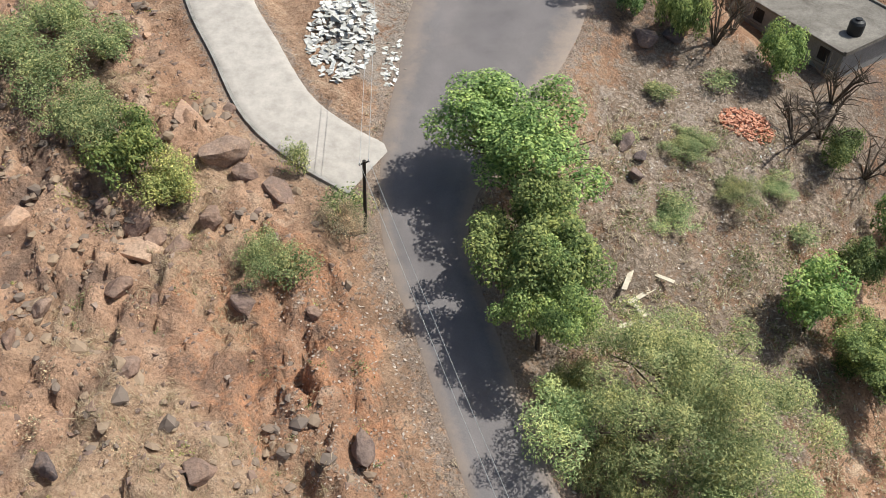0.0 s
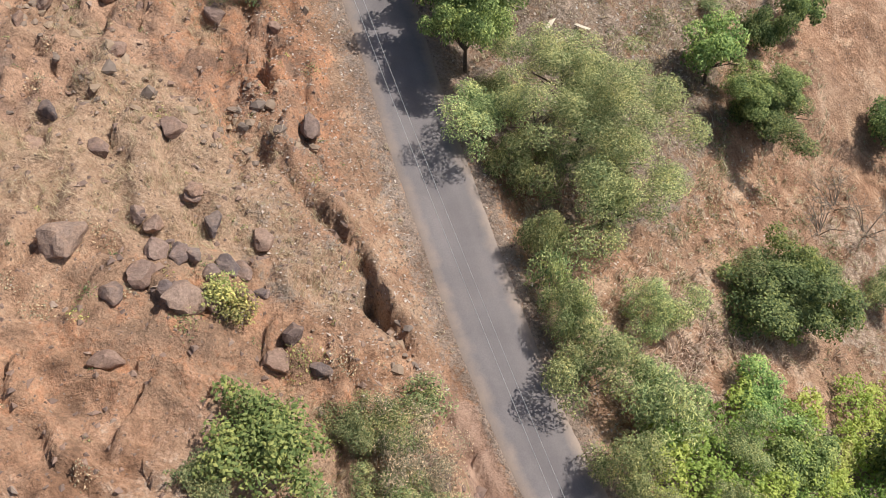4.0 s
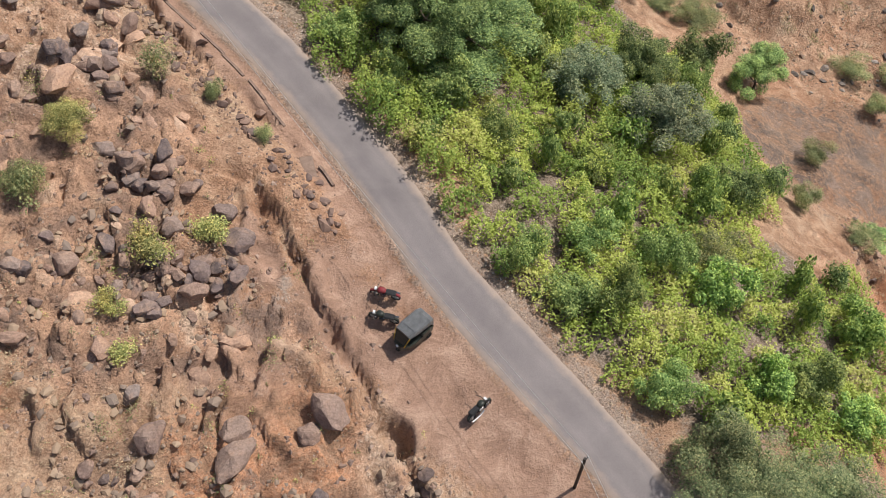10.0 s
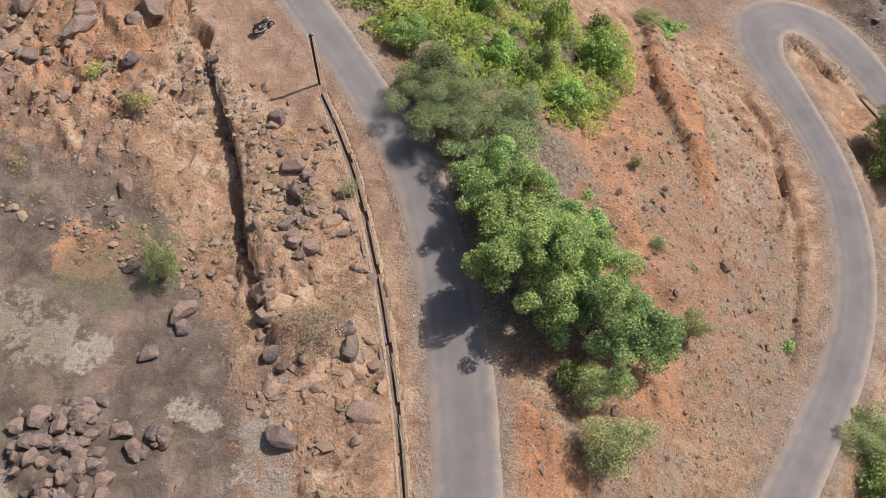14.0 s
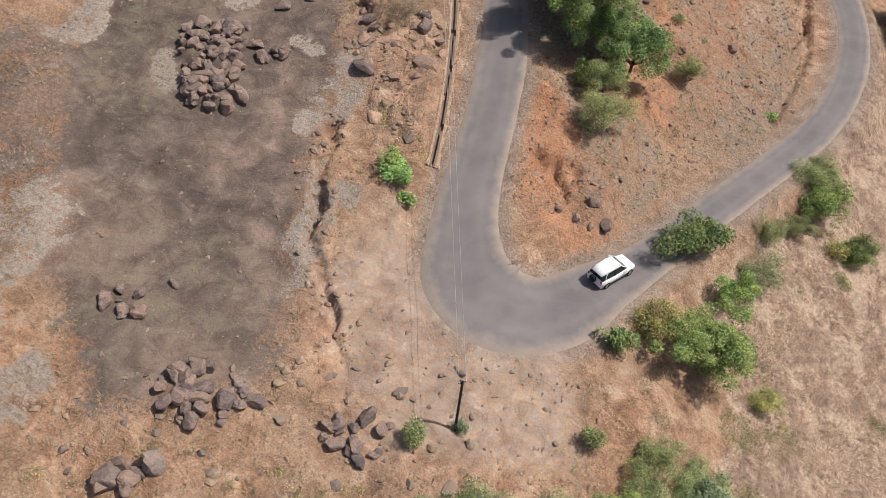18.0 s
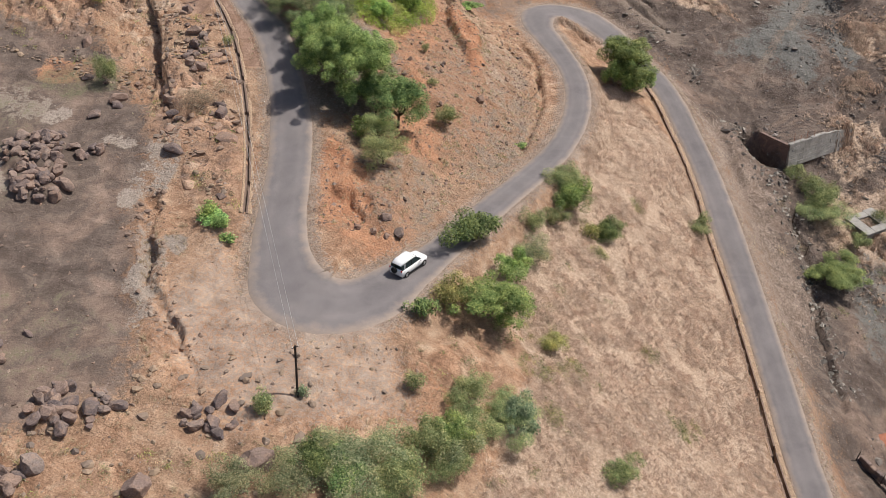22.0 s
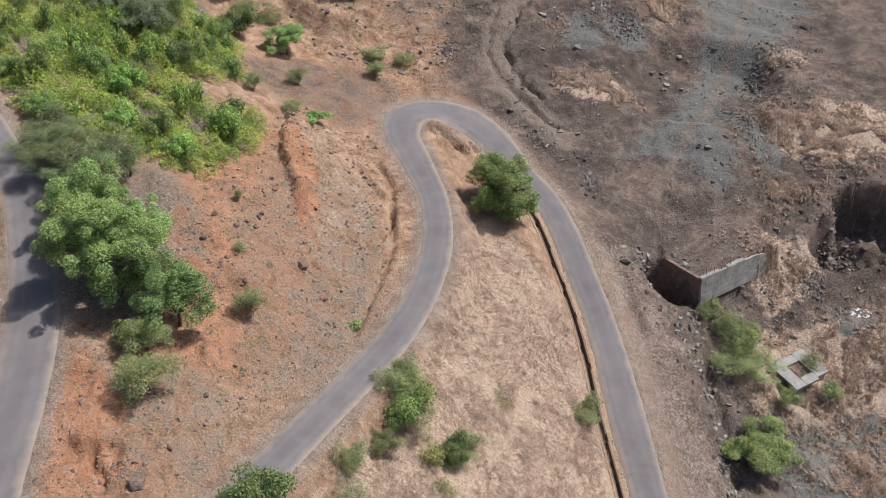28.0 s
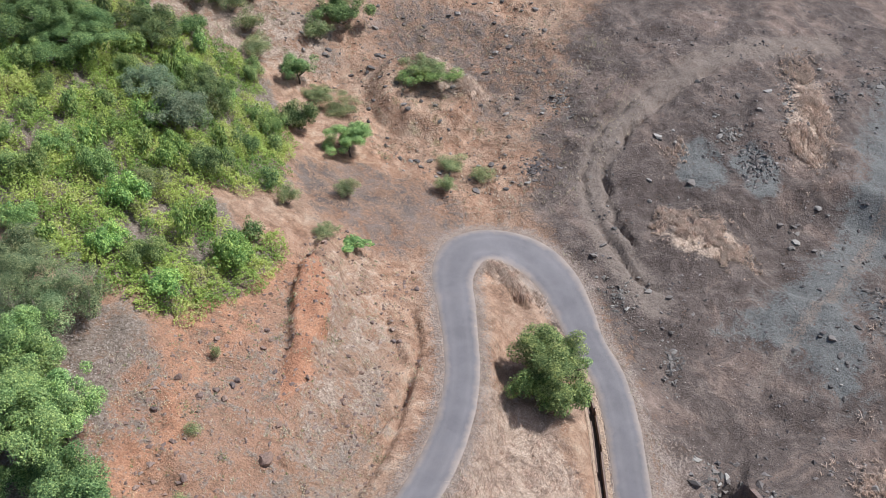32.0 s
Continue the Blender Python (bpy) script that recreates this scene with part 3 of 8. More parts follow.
def spline(rows, step=0.8):
    """Points every step metres on a smooth curve through the rows."""
    p = np.array(rows, float)
    q = np.vstack([2 * p[0] - p[1], p, 2 * p[-1] - p[-2]])
    out = []
    for k in range(1, len(q) - 2):
        a, b_, c, d = q[k - 1], q[k], q[k + 1], q[k + 2]
        m = max(2, int(np.hypot(*(c - b_)[:2]) / step))
        for u in np.arange(m) / m:
            out.append(0.5 * (2 * b_ + (c - a) * u + (2 * a - 5 * b_ + 4 * c - d) * u * u + (3 * b_ - a - 3 * c + d) * u**3))
    out.append(p[-1])
    return np.array(out)


ROAD = spline(ROAD_UPPER + ROAD_MIDDLE + ROAD_LOWER)
LANE_LINE = spline(LANE)
from mathutils import kdtree as _kd  # noqa: E402


def tree_of(points):
    t = _kd.KDTree(len(points))
    for k, q in enumerate(points):
        t.insert((q[0], q[1], 0), k)
    t.balance()
    return t


def near(tree, x, y):
    """Distance to, and number of, the nearest point of a tree."""
    x, y = np.ravel(x), np.ravel(y)
    d, i = np.empty(len(x)), np.empty(len(x), int)
    find = tree.find
    for k in range(len(x)):
        _, i[k], d[k] = find((x[k], y[k], 0))
    return d, i


def offset_line(line, side):
    """The line moved sideways; side: metres to its right, or one for each point."""
    t = np.gradient(line[:, :2], axis=0)
    t /= np.linalg.norm(t, axis=1)[:, None]
    return line[:, :2] + np.c_[t[:, 1], -t[:, 0]] * np.reshape(side, (-1, 1))


LOWER_FROM = int(np.argmin(np.hypot(ROAD[:, 0] - 98.5, ROAD[:, 1] + 58)))
DRAIN = offset_line(ROAD, ROAD[:, 3] + 1.15)[LOWER_FROM:]
GUTTER = spline([(41.2, -82.4), (43.4, -86.6), (45.2, -90.7), (47.2, -97), (49.2, -105), (50.6, -112.6), (51.4, -118.6)])
# grooves that water has cut: line, half width, depth, how far the first side stands lower
GROOVES = [
    (DRAIN, 0.62, 1.3, 0.0),
    (GUTTER[1:-1], 0.36, 1.2, 0.0),
    (spline([(-2.2, -20), (-1.1, -21.5), (0.0, -24.3), (0.2, -27.3), (1.6, -29.3), (3.6, -31.2), (6.2, -33.2), (7.6, -36.4), (9.5, -39.5)]), 0.4, 0.6, 0.35),
    (spline([(-7.2, -16.5), (-6.5, -17.5), (-4.6, -21.1), (-2.6, -23.9), (-0.9, -27.2), (0.9, -30.0), (3.4, -32.3)]), 0.9, 0.45, 0.0),
    (spline([(77.0, -62.7), (80.1, -69.4), (83.0, -75.1), (82.9, -83.7), (81.2, -91.6), (79.3, -98.5)]), 0.42, 0.55, 0.3),
    (spline([(3.3, -30.7), (5.4, -32.6), (7.0, -35.2), (9.0, -38.4), (11.1, -40.7), (12.8, -43.0)]), 0.4, 0.5, 0.3),
    (spline([(12.2, -42.0), (13.4, -44.4), (14.2, -46.4), (15.6, -48.3), (17.6, -50.7), (19.5, -53.0), (21.5, -55.0), (23.4, -57.0), (25.5, -59.6), (27.4, -62.4)]), 0.48, 0.95, 0.35),
    (spline([(21.5, -61.5), (23.7, -64.3), (26, -68.3), (27.3, -71.5), (28.5, -74.4), (30.4, -77.4)]), 0.5, 1.25, 0.4),
    (spline([(30.2, -77.2), (33.6, -83.6), (35.9, -89.2), (37.4, -95.3), (39.4, -99.8), (41, -106)]), 0.8, 0.45, 1.5),
    (spline([(42, -116), (42.6, -122.2), (44.2, -126), (44.8, -129), (47.1, -132.9), (48.6, -135), (50.4, -138), (52.3, -142)]), 0.5, 1.0, 0.0),
    (spline([(60.9, -114.3), (61.6, -115.2), (62.0, -116.2), (62.6, -117.2), (63.2, -118.2)]), 0.45, 0.6, 0.0),
    (spline([(104.4, -45.6), (102.5, -42.8), (100.3, -38.1), (99.6, -33.1), (100.9, -28.4), (104.4, -21.7), (109.8, -15.1), (114.5, -10.6)]), 0.55, 1.1, 0.0),
    (spline([(108.9, -52.1), (104.8, -49.8), (100.6, -44.1), (97.2, -37.8), (96.9, -30.8), (99.4, -23.6), (104.6, -16.0), (112.9, -8.6)]), 0.5, 0.6, 0.0),
    (spline([(118.5, -84), (119, -92), (118, -101), (117, -110), (116.4, -120)]), 0.7, 0.9, 0.0),
    (spline([(80.5, -84), (82.6, -78), (82.8, -70), (80.5, -63)]), 0.5, 0.7, 0.0),
]


def hashed(ix, iy, seed):
    h = (ix * 374761393 + iy * 668265263 + seed * 974711) & 0x7FFFFFFF
    h = ((h ^ (h >> 13)) * 1274126177) & 0x7FFFFFFF
    return ((h ^ (h >> 16)) & 0xFFFF) / 65535.0


def value_noise(x, y, seed):
    ix, iy = np.floor(x).astype(np.int64), np.floor(y).astype(np.int64)
    u, v = x - ix, y - iy
    u, v = u * u * (3 - 2 * u), v * v * (3 - 2 * v)
    a, b_ = hashed(ix, iy, seed), hashed(ix + 1, iy, seed)
    c, d = hashed(ix, iy + 1, seed), hashed(ix + 1, iy + 1, seed)
    return (a * (1 - u) + b_ * u) * (1 - v) + (c * (1 - u) + d * u) * v - 0.5


def fbm(x, y, size, seed, octaves=4):
    s, a = 0.0, 1.0
    for k in range(octaves):
        s = s + a * value_noise(x / size + 17.3 * k, y / size - 9.1 * k, seed + k)
        size, a = size * 0.5, a * 0.5
    return s


def smooth(v, a, b_):
    t = np.clip((v - a) / (b_ - a), 0, 1)
    return t * t * (3 - 2 * t)


def base_level(x, y):
    gx = np.clip((x - GRID_X) / GRID_STEP, 1, 7.999)
    gy = np.clip((y - GRID_Y) / GRID_STEP, 1, 7.999)
    ix, iy = np.floor(gx).astype(int), np.floor(gy).astype(int)

    def weights(u):
        return ((1 - u) ** 3 / 6, (3 * u**3 - 6 * u**2 + 4) / 6, (-3 * u**3 + 3 * u**2 + 3 * u + 1) / 6, u**3 / 6)

    bx, by = weights(gx - ix), weights(gy - iy)
    s = 0.0
    for a in range(4):
        for c in range(4):
            s = s + LEVELS[iy + c - 1, ix + a - 1] * bx[a] * by[c]
    return s


def blob(x, y, cx, cy, rx, ry, turn=0.0):
    """1 inside an oval, falling to 0 at its rim."""
    c, s = math.cos(radians(turn)), math.sin(radians(turn))
    u, v = ((x - cx) * c + (y - cy) * s) / rx, (-(x - cx) * s + (y - cy) * c) / ry
    return 1 - smooth(np.sqrt(u * u + v * v), 0.6, 1.0)


def zone(x, y, corners, soft=2.0):
    """1 inside a polygon, 0 outside, with a soft border."""
    n = len(corners)
    inside = np.zeros(x.shape, bool)
    dist = np.full(x.shape, 1e9)
    for k in range(n):
        (x0, y0), (x1, y1) = corners[k], corners[(k + 1) % n]
        cross = ((y0 > y) != (y1 > y)) & (x < (x1 - x0) * (y - y0) / ((y1 - y0) or 1e-9) + x0)
        inside ^= cross
        t = np.clip(((x - x0) * (x1 - x0) + (y - y0) * (y1 - y0)) / ((x1 - x0) ** 2 + (y1 - y0) ** 2), 0, 1)
        dist = np.minimum(dist, np.hypot(x - x0 - t * (x1 - x0), y - y0 - t * (y1 - y0)))
    return np.clip(0.5 + np.where(inside, dist, -dist) / (2 * soft), 0, 1)


TRACK = spline([(106, -53), (101.5, -46), (98.6, -38), (98.4, -31), (102.0, -22), (108, -14.5), (118, -6), (130, 0)])
TRACK_B = spline([(118, -60), (120.9, -55.3), (124.2, -49.9), (129.1, -41.9), (135.5, -29.5), (141.7, -16.9), (148, -6)])
ROAD_TREE, LANE_TREE = tree_of(ROAD), tree_of(LANE_LINE)
ROAD_FINE, LANE_FINE = spline(ROAD, 0.12), spline(LANE_LINE, 0.12)
FINE_TREE, LANE_FINE_TREE = tree_of(ROAD_FINE), tree_of(LANE_FINE)
GROOVE_TREES = [tree_of(spline(g[0][::2], 0.3) if len(g[0]) > 200 else spline(g[0], 0.3)) for g in GROOVES]
TERRACE = [(12, -91), (22, -90), (29, -91), (36, -101), (40, -112), (43, -126), (47, -142), (38, -148), (28, -140), (18, -120)]
THICKET = [(20.5, -41), (26.5, -48.5), (29.5, -53.2), (32.5, -57.8), (35.5, -61.5), (38, -66.5), (42, -71.2), (46.5, -77), (51, -79.2), (57.7, -79.4), (62.4, -79.8), (67.5, -72), (68.4, -65), (63, -66), (58.5, -63), (64, -55.4), (62.3, -46), (55.7, -37.6), (52, -31.6), (44.5, -29), (37, -33), (28, -36)]
STRAW_SLOPE = [(90.5, -74), (96, -71), (100.5, -80), (103, -92), (104.5, -105), (104.5, -140), (95, -160), (78, -158), (74, -148), (80, -131), (77, -122), (83, -107), (89, -92)]


def cells(x, y, size, seed):
    """Broken plates: each one's tone, its tilted level, and how far the place lies from the next plate."""
    x, y = x / size + 0.5 * fbm(x, y, size * 1.4, seed + 7, 2), y / size + 0.5 * fbm(x, y, size * 1.4, seed + 8, 2)
    ix, iy = np.floor(x).astype(np.int64), np.floor(y).astype(np.int64)
    first, second = np.full(x.shape, 9.0), np.full(x.shape, 9.0)
    tone, tilt = np.zeros(x.shape), np.zeros(x.shape)
    for dx in (-1, 0, 1):
        for dy in (-1, 0, 1):
            cx, cy = ix + dx, iy + dy
            u, v = x - cx - hashed(cx, cy, seed), y - cy - hashed(cx, cy, seed + 1)
            d = np.hypot(u, v)
            closer = d < first
            second = np.where(closer, first, np.minimum(second, d))
            first = np.where(closer, d, first)
            tone = np.where(closer, hashed(cx, cy, seed + 2), tone)
            tilt = np.where(closer, (hashed(cx, cy, seed + 3) - 0.5) * u + (hashed(cx, cy, seed + 4) - 0.5) * v, tilt)
    return tone, tilt * size, (second - first) * size


OUTCROP = [(-30, 20), (-3, -12), (5, -30), (11, -43), (20, -56), (28, -70), (34, -84), (41, -86), (48, -100), (50, -116), (43, -116), (36, -98), (26, -92), (-30, -84)]


def bedrock(x, y):
    """Where rock breaks through the soil of the slope above the road."""
    return zone(x, y, OUTCROP, 1.5) * smooth(fbm(x, y, 6.0, 96, 3), -0.16, 0.1)


def turf(x, y):
    """Where withered grass covers the slope above the road."""
    return np.maximum(0.9 * blob(x, y, -14, -2, 13, 11), zone(x, y, OUTCROP, 3.0)) * smooth(fbm(x, y, 8.0, 95, 4) - 0.5 * bedrock(x, y), -0.1, 0.22) * (1 - 0.6 * smooth(-y, 57, 64))


def relief(x, y):
    """The level of the ground, and how far it lies from the road's edge."""
    h = base_level(x, y)
    far = smooth(np.hypot(x - 60, y + 60), 150, 500)
    h = h + far * 60 * fbm(x, y, 400, 5, 3)
    d, i = near(FINE_TREE, x, y)
    d, i = d.reshape(x.shape), i.reshape(x.shape)
    out = d - ROAD_FINE[i, 3]
    level = ROAD_FINE[i, 2]
    d2, i2 = near(LANE_FINE_TREE, x, y)
    d2, i2 = d2.reshape(x.shape), i2.reshape(x.shape)
    out2 = d2 - LANE_FINE[i2, 3]
    wild = smooth(out, 0.4, 4.0) * smooth(out2, 0.3, 2.5)
    flat = np.maximum(zone(x, y, TERRACE, 2.0), 0.6 * zone(x, y, [(30, -68), (38, -78), (43, -84), (35, -84), (28, -72)], 1.5))
    rough = wild * (1 - 0.85 * flat)
    h = h + rough * (0.9 * fbm(x, y, 9.0, 11, 2) + 0.75 * fbm(x, y, 3.2, 21, 2) + 0.17 * fbm(x, y, 0.9, 31, 2))
    # ledges of weathered rock on the slope above the road
    ledge = fbm(x, y, 5.0, 41, 3)
    crag = fbm(x, y, 2.0, 43, 3)
    slope = rough * zone(x, y, [(-30, 20), (0, -15), (8, -36), (20, -58), (30, -76), (40, -100), (30, -100), (-30, -80)], 3.0)
    la, cr_ = ledge % 0.34, crag % 0.3
    h = h + slope * (0.85 * np.clip(la / 0.24, 0, 1) * (1 - smooth(la, 0.24, 0.34)) + 0.18 * np.clip(cr_ / 0.2, 0, 1) * (1 - smooth(cr_, 0.2, 0.3)))
    out_rock = bedrock(x, y) * rough
    for size, seed, lift in ((1.5, 141, 0.42), (0.75, 151, 0.22)):
        tone, tilt, gap = cells(x, y, size, seed)
        h = h + out_rock * (lift * (tone - 0.35) + 0.7 * tilt - 0.2 * size * (1 - smooth(gap, 0.0, 0.16)) * (tone > 0.25))
    # hollows and heaps of the quarry
    back = zone(x, y, [(119.4, -77.9), (130.6, -71.3), (128.5, -64), (116.5, -66), (115.6, -73.4)], 0.3)
    h = h + back * np.clip(-25.95 + 0.05 * (x - 119) - h, 0, 4)
    pit = blob(x + 3.5 * fbm(x, y, 6.0, 45, 2), y + 3.5 * fbm(x, y, 6.0, 46, 2), 142.5, -67.5, 8.5, 5.0, 12)
    h = h - 7.0 * smooth(pit, 0.02, 0.85) * (1 + 0.25 * fbm(x, y, 1.6, 47, 2))
    h = h - 5.0 * blob(x, y, 115.5, -75.6, 2.4, 3.8, 30)
    h = h - 1.6 * blob(x, y, 31.0, -78.6, 1.6, 1.1, -50)
    h = h + 0.4 * blob(x, y, 103, -52, 2.2, 5.5, 20) * smooth(out, 1, 4) + 1.2 * blob(x, y, 122, -20, 5, 9, -20)
    h = h - 3.0 * blob(x, y, 128, -39.5, 14, 10, 15) + 2.6 * blob(x, y, 74, -24, 9, 9) + 0.8 * blob(x, y, 114.5, -81, 4.5, 13, 12)
    h = h + 0.9 * blob(x, y, 28.6, -112.4, 3.6, 3.4) + 0.9 * blob(x, y, 30.6, -116.4, 3.4, 3.2) + 0.5 * blob(x, y, 43.2, -144.4, 3.6, 3.2)
    h = h - 0.9 * blob(x, y, 91.4, -57.8, 1.6, 0.9, -30)
    # the washed-out bite in the laterite above the hairpin
    lip = -113.9 - 0.25 * np.cos(1.6 * (x - 60.8)) + 0.7 * fbm(x, y, 1.5, 48, 3) - 0.16 * np.abs(x - 61.6) * (x > 61.6) - y
    h = h - 0.75 * smooth(lip, 0.0, 0.3) * (1 - smooth(lip, 0.7, 4.0)) * smooth(x, 57.2, 59.6) * (1 - smooth(x, 62.8, 64.4))
    h = h - 1.5 * blob(x, y, 7.4, -36.2, 0.9, 1.4, 20)
    h = h + 1.4 * blob(x + 0.8 * fbm(x, y, 3.0, 55, 2), y, 72.7, -70, 2.4, 13, 8) * wild
    yard = zone(x, y, [(23.3, 10.1), (30.07, 0.9), (38.5, 7.1), (31.7, 16.3)], 1.6)
    h = h * (1 - yard) + (16.2 - 0.05 * (x - 31)) * yard
    for (line, half, depth, step), t in zip(GROOVES, GROOVE_TREES):
        if step:
            near_ = (np.abs(x - line[:, 0].mean()) < 30) & (np.abs(y - line[:, 1].mean()) < 30)
            g, j = near(t, x[near_], y[near_])
            pts_ = spline(line, 0.3)
            way = np.gradient(pts_[:, :2], axis=0)[j]
            side = way[:, 0] * (y[near_] - pts_[j, 1]) - way[:, 1] * (x[near_] - pts_[j, 0])
            ends = smooth(j, 0, 22) * smooth(len(pts_) - j, 1, 26)
            h[near_] += np.where(side > 0, 0.35, -1.0) * step * (1 - smooth(g, 1.0, 3.0 + 3.2 * step)) * ends
        box_ = (x > line[:, 0].min() - 3) & (x < line[:, 0].max() + 3) & (y > line[:, 1].min() - 3) & (y < line[:, 1].max() + 3)
        if box_.any():
            stray = 0.0 if line is DRAIN or depth == 1.2 else 1.0
            g, j = near(t, x[box_] + stray * fbm(x[box_], y[box_], 1.8, 53, 3), y[box_] + stray * fbm(x[box_], y[box_], 1.8, 54, 3))
            wob = 1 + 0.7 * fbm(x[box_], y[box_], 4.0, 51, 3) * (half > 0.45)
            fade = min(12, len(line) / 8 + 1)
            ends = smooth(j, 0, fade) * smooth(j.max() - j, 0, fade) * np.clip(0.75 + 1.5 * fbm(x[box_], y[box_], 5.0, 52, 2), 0.2, 1.25) if half < 0.6 or depth < 1.25 else 1.0
            h[box_] -= depth * ends * (1 - smooth(g, half * 0.6 * wob, half * 1.12 * wob))
    bench = zone(x, y, [(68, -116), (80, -106), (90, -88), (88, -62), (76, -52), (70, -56), (68, -72), (67, -98)], 2.5)
    k = smooth(out, 0.15, 3.2 + 8.5 * bench)
    shelf = level - 0.12 + 0.06 * smooth(out, -0.35, 0.05) - 0.05 * smooth(out, 0.3, 1.3)
    drained = (d > ROAD_FINE[i, 3] + 0.3)
    graded = shelf * (1 - k) + h * k
    for (line, half, depth, _), t in list(zip(GROOVES, GROOVE_TREES)):
        box_ = drained & (k < 1) & (x > line[:, 0].min() - 3) & (x < line[:, 0].max() + 3) & (y > line[:, 1].min() - 3) & (y < line[:, 1].max() + 3)
        if box_.any():
            g, j = near(t, x[box_], y[box_])
            ends = 1.0 if depth >= 1.2 and half != 0.7 else smooth(j, 0, 5) * smooth(j.max() - j, 0, 5)
            graded[box_] -= (1 - k[box_]) * depth * ends * (1 - smooth(g, half * 0.6, half * 1.15))
    h = graded
    k2 = smooth(out2, 0.15, 2.0)
    h = np.where(out > 0.3, (LANE_FINE[i2, 2] - 0.10) * (1 - k2) + h * k2, h)
    return h, out, out2


def axis(a, b_, step, reach):
    mid = np.arange(a, b_ + step, step)
    grow, w = [], step
    while sum(grow) < reach:
        w *= 1.25
        grow.append(w)
    up = mid[-1] + np.cumsum(grow)
    down = mid[0] - np.cumsum(grow)
    return np.r_[down[::-1], mid, up]


def two_steps(a, turn, b_, fine, coarse, fine_first):
    """A grid line that is finer on one side of the turn."""
    w0, w1 = (fine, coarse) if fine_first else (coarse, fine)
    whole = axis(a, b_, 1.0, 3000)
    return np.r_[whole[whole < a - 0.5], np.arange(a, turn, w0), np.arange(turn, b_, w1), whole[whole > b_ + 0.5]]


AX, AY = two_steps(-24, 64, 150, 0.24, 0.34, True), two_steps(-160, -120, 18, 0.34, 0.24, False)
GX, GY = np.meshgrid(AX, AY)
GZ, OUT, OUT2 = relief(GX, GY)


def ground_z(x, y):
    """The ground's level at one place or many."""
    x, y = np.asarray(x, float), np.asarray(y, float)
    i = np.clip(np.searchsorted(AX, x) - 1, 0, len(AX) - 2)
    j = np.clip(np.searchsorted(AY, y) - 1, 0, len(AY) - 2)
    u, v = (x - AX[i]) / (AX[i + 1] - AX[i]), (y - AY[j]) / (AY[j + 1] - AY[j])
    return (GZ[j, i] * (1 - u) + GZ[j, i + 1] * u) * (1 - v) + (GZ[j + 1, i] * (1 - u) + GZ[j + 1, i + 1] * u) * v


def lies_on(x, y):
    return float(ground_z(x, y))


nx, ny = len(AX), len(AY)
quads = (np.arange(ny - 1)[:, None] * nx + np.arange(nx - 1)[None]).ravel()
ground_mesh = mesh_np("ground", np.stack([GX, GY, GZ], -1), np.stack([quads, quads + 1, quads + nx + 1, quads + nx], 1), MAT["ground"], True)


def top(*masks):
    s = masks[0]
    for m in masks[1:]:
        s = np.maximum(s, m)
    return s


wob_x, wob_y = GX + 3.0 * fbm(GX, GY, 7, 61, 3), GY + 3.0 * fbm(GX, GY, 7, 71, 3)
straw_m = top(1.4 * zone(wob_x, wob_y, STRAW_SLOPE, 1.5),
              0.75 * blob(wob_x, wob_y, 125.8, -18, 3.6, 13, -5), 0.75 * blob(wob_x, wob_y, 112, -41.5, 5.5, 4.0, 10),
              0.8 * blob(wob_x, wob_y, 143, -53, 10, 8, 0), 0.5 * blob(wob_x, wob_y, 142, -35, 4, 3, 0), 0.8 * blob(wob_x, wob_y, 78, -21, 6, 4, 0),
              0.75 * blob(wob_x, wob_y, 90, -55, 6, 3.2, -10), 0.35 * blob(wob_x, wob_y, 26, -35, 8, 9, 0),
              0.8 * blob(wob_x, wob_y, 138, -84, 10, 8, 0), 0.6 * blob(wob_x, wob_y, 131, -72.5, 7, 5, 25), 0.75 * blob(wob_x, wob_y, 128, -85, 8, 8, 0), 0.7 * blob(wob_x, wob_y, 134, -96, 9, 7, 0),
              0.36 * blob(wob_x, wob_y, 5, -52, 14, 10, 0), 0.3 * blob(wob_x, wob_y, 22, -6, 14, 10, 0), 0.42 * blob(wob_x, wob_y, 33, -82, 5, 12, 20),
              0.4 * blob(wob_x, wob_y, 47, -25, 16, 10, 0), 0.3 * blob(wob_x, wob_y, 76, -72, 5, 20, 5))
dark_and_shade_m = top(zone(wob_x, wob_y, [(90, -42), (96, -50), (102.5, -62), (107, -76), (110, -92), (111, -120), (113, -170), (124, -230), (150, -300), (380, -260), (420, 60), (280, 160), (120, 70), (92, -8)], 4.0),
             # blobs at (32, 1) and (15, 4) paint tree shade over the brown soil
             1.05 * zone(wob_x, wob_y, TERRACE, 2.5), 0.62 * blob(wob_x, wob_y, 18, -132, 13, 26, 0), 1.1 * blob(wob_x, wob_y, 37, -131, 6, 8, 30), 0.55 * blob(wob_x, wob_y, 78, -15, 20, 14, -20), 0.6 * blob(wob_x, wob_y, 32, 1, 9, 9, 0), 0.5 * blob(wob_x, wob_y, 15, 4, 6, 5, 0), 0.55 * blob(wob_x, wob_y, 74, -48, 14, 10, 20), 0.45 * blob(wob_x, wob_y, 24, -94, 9, 6, 0))
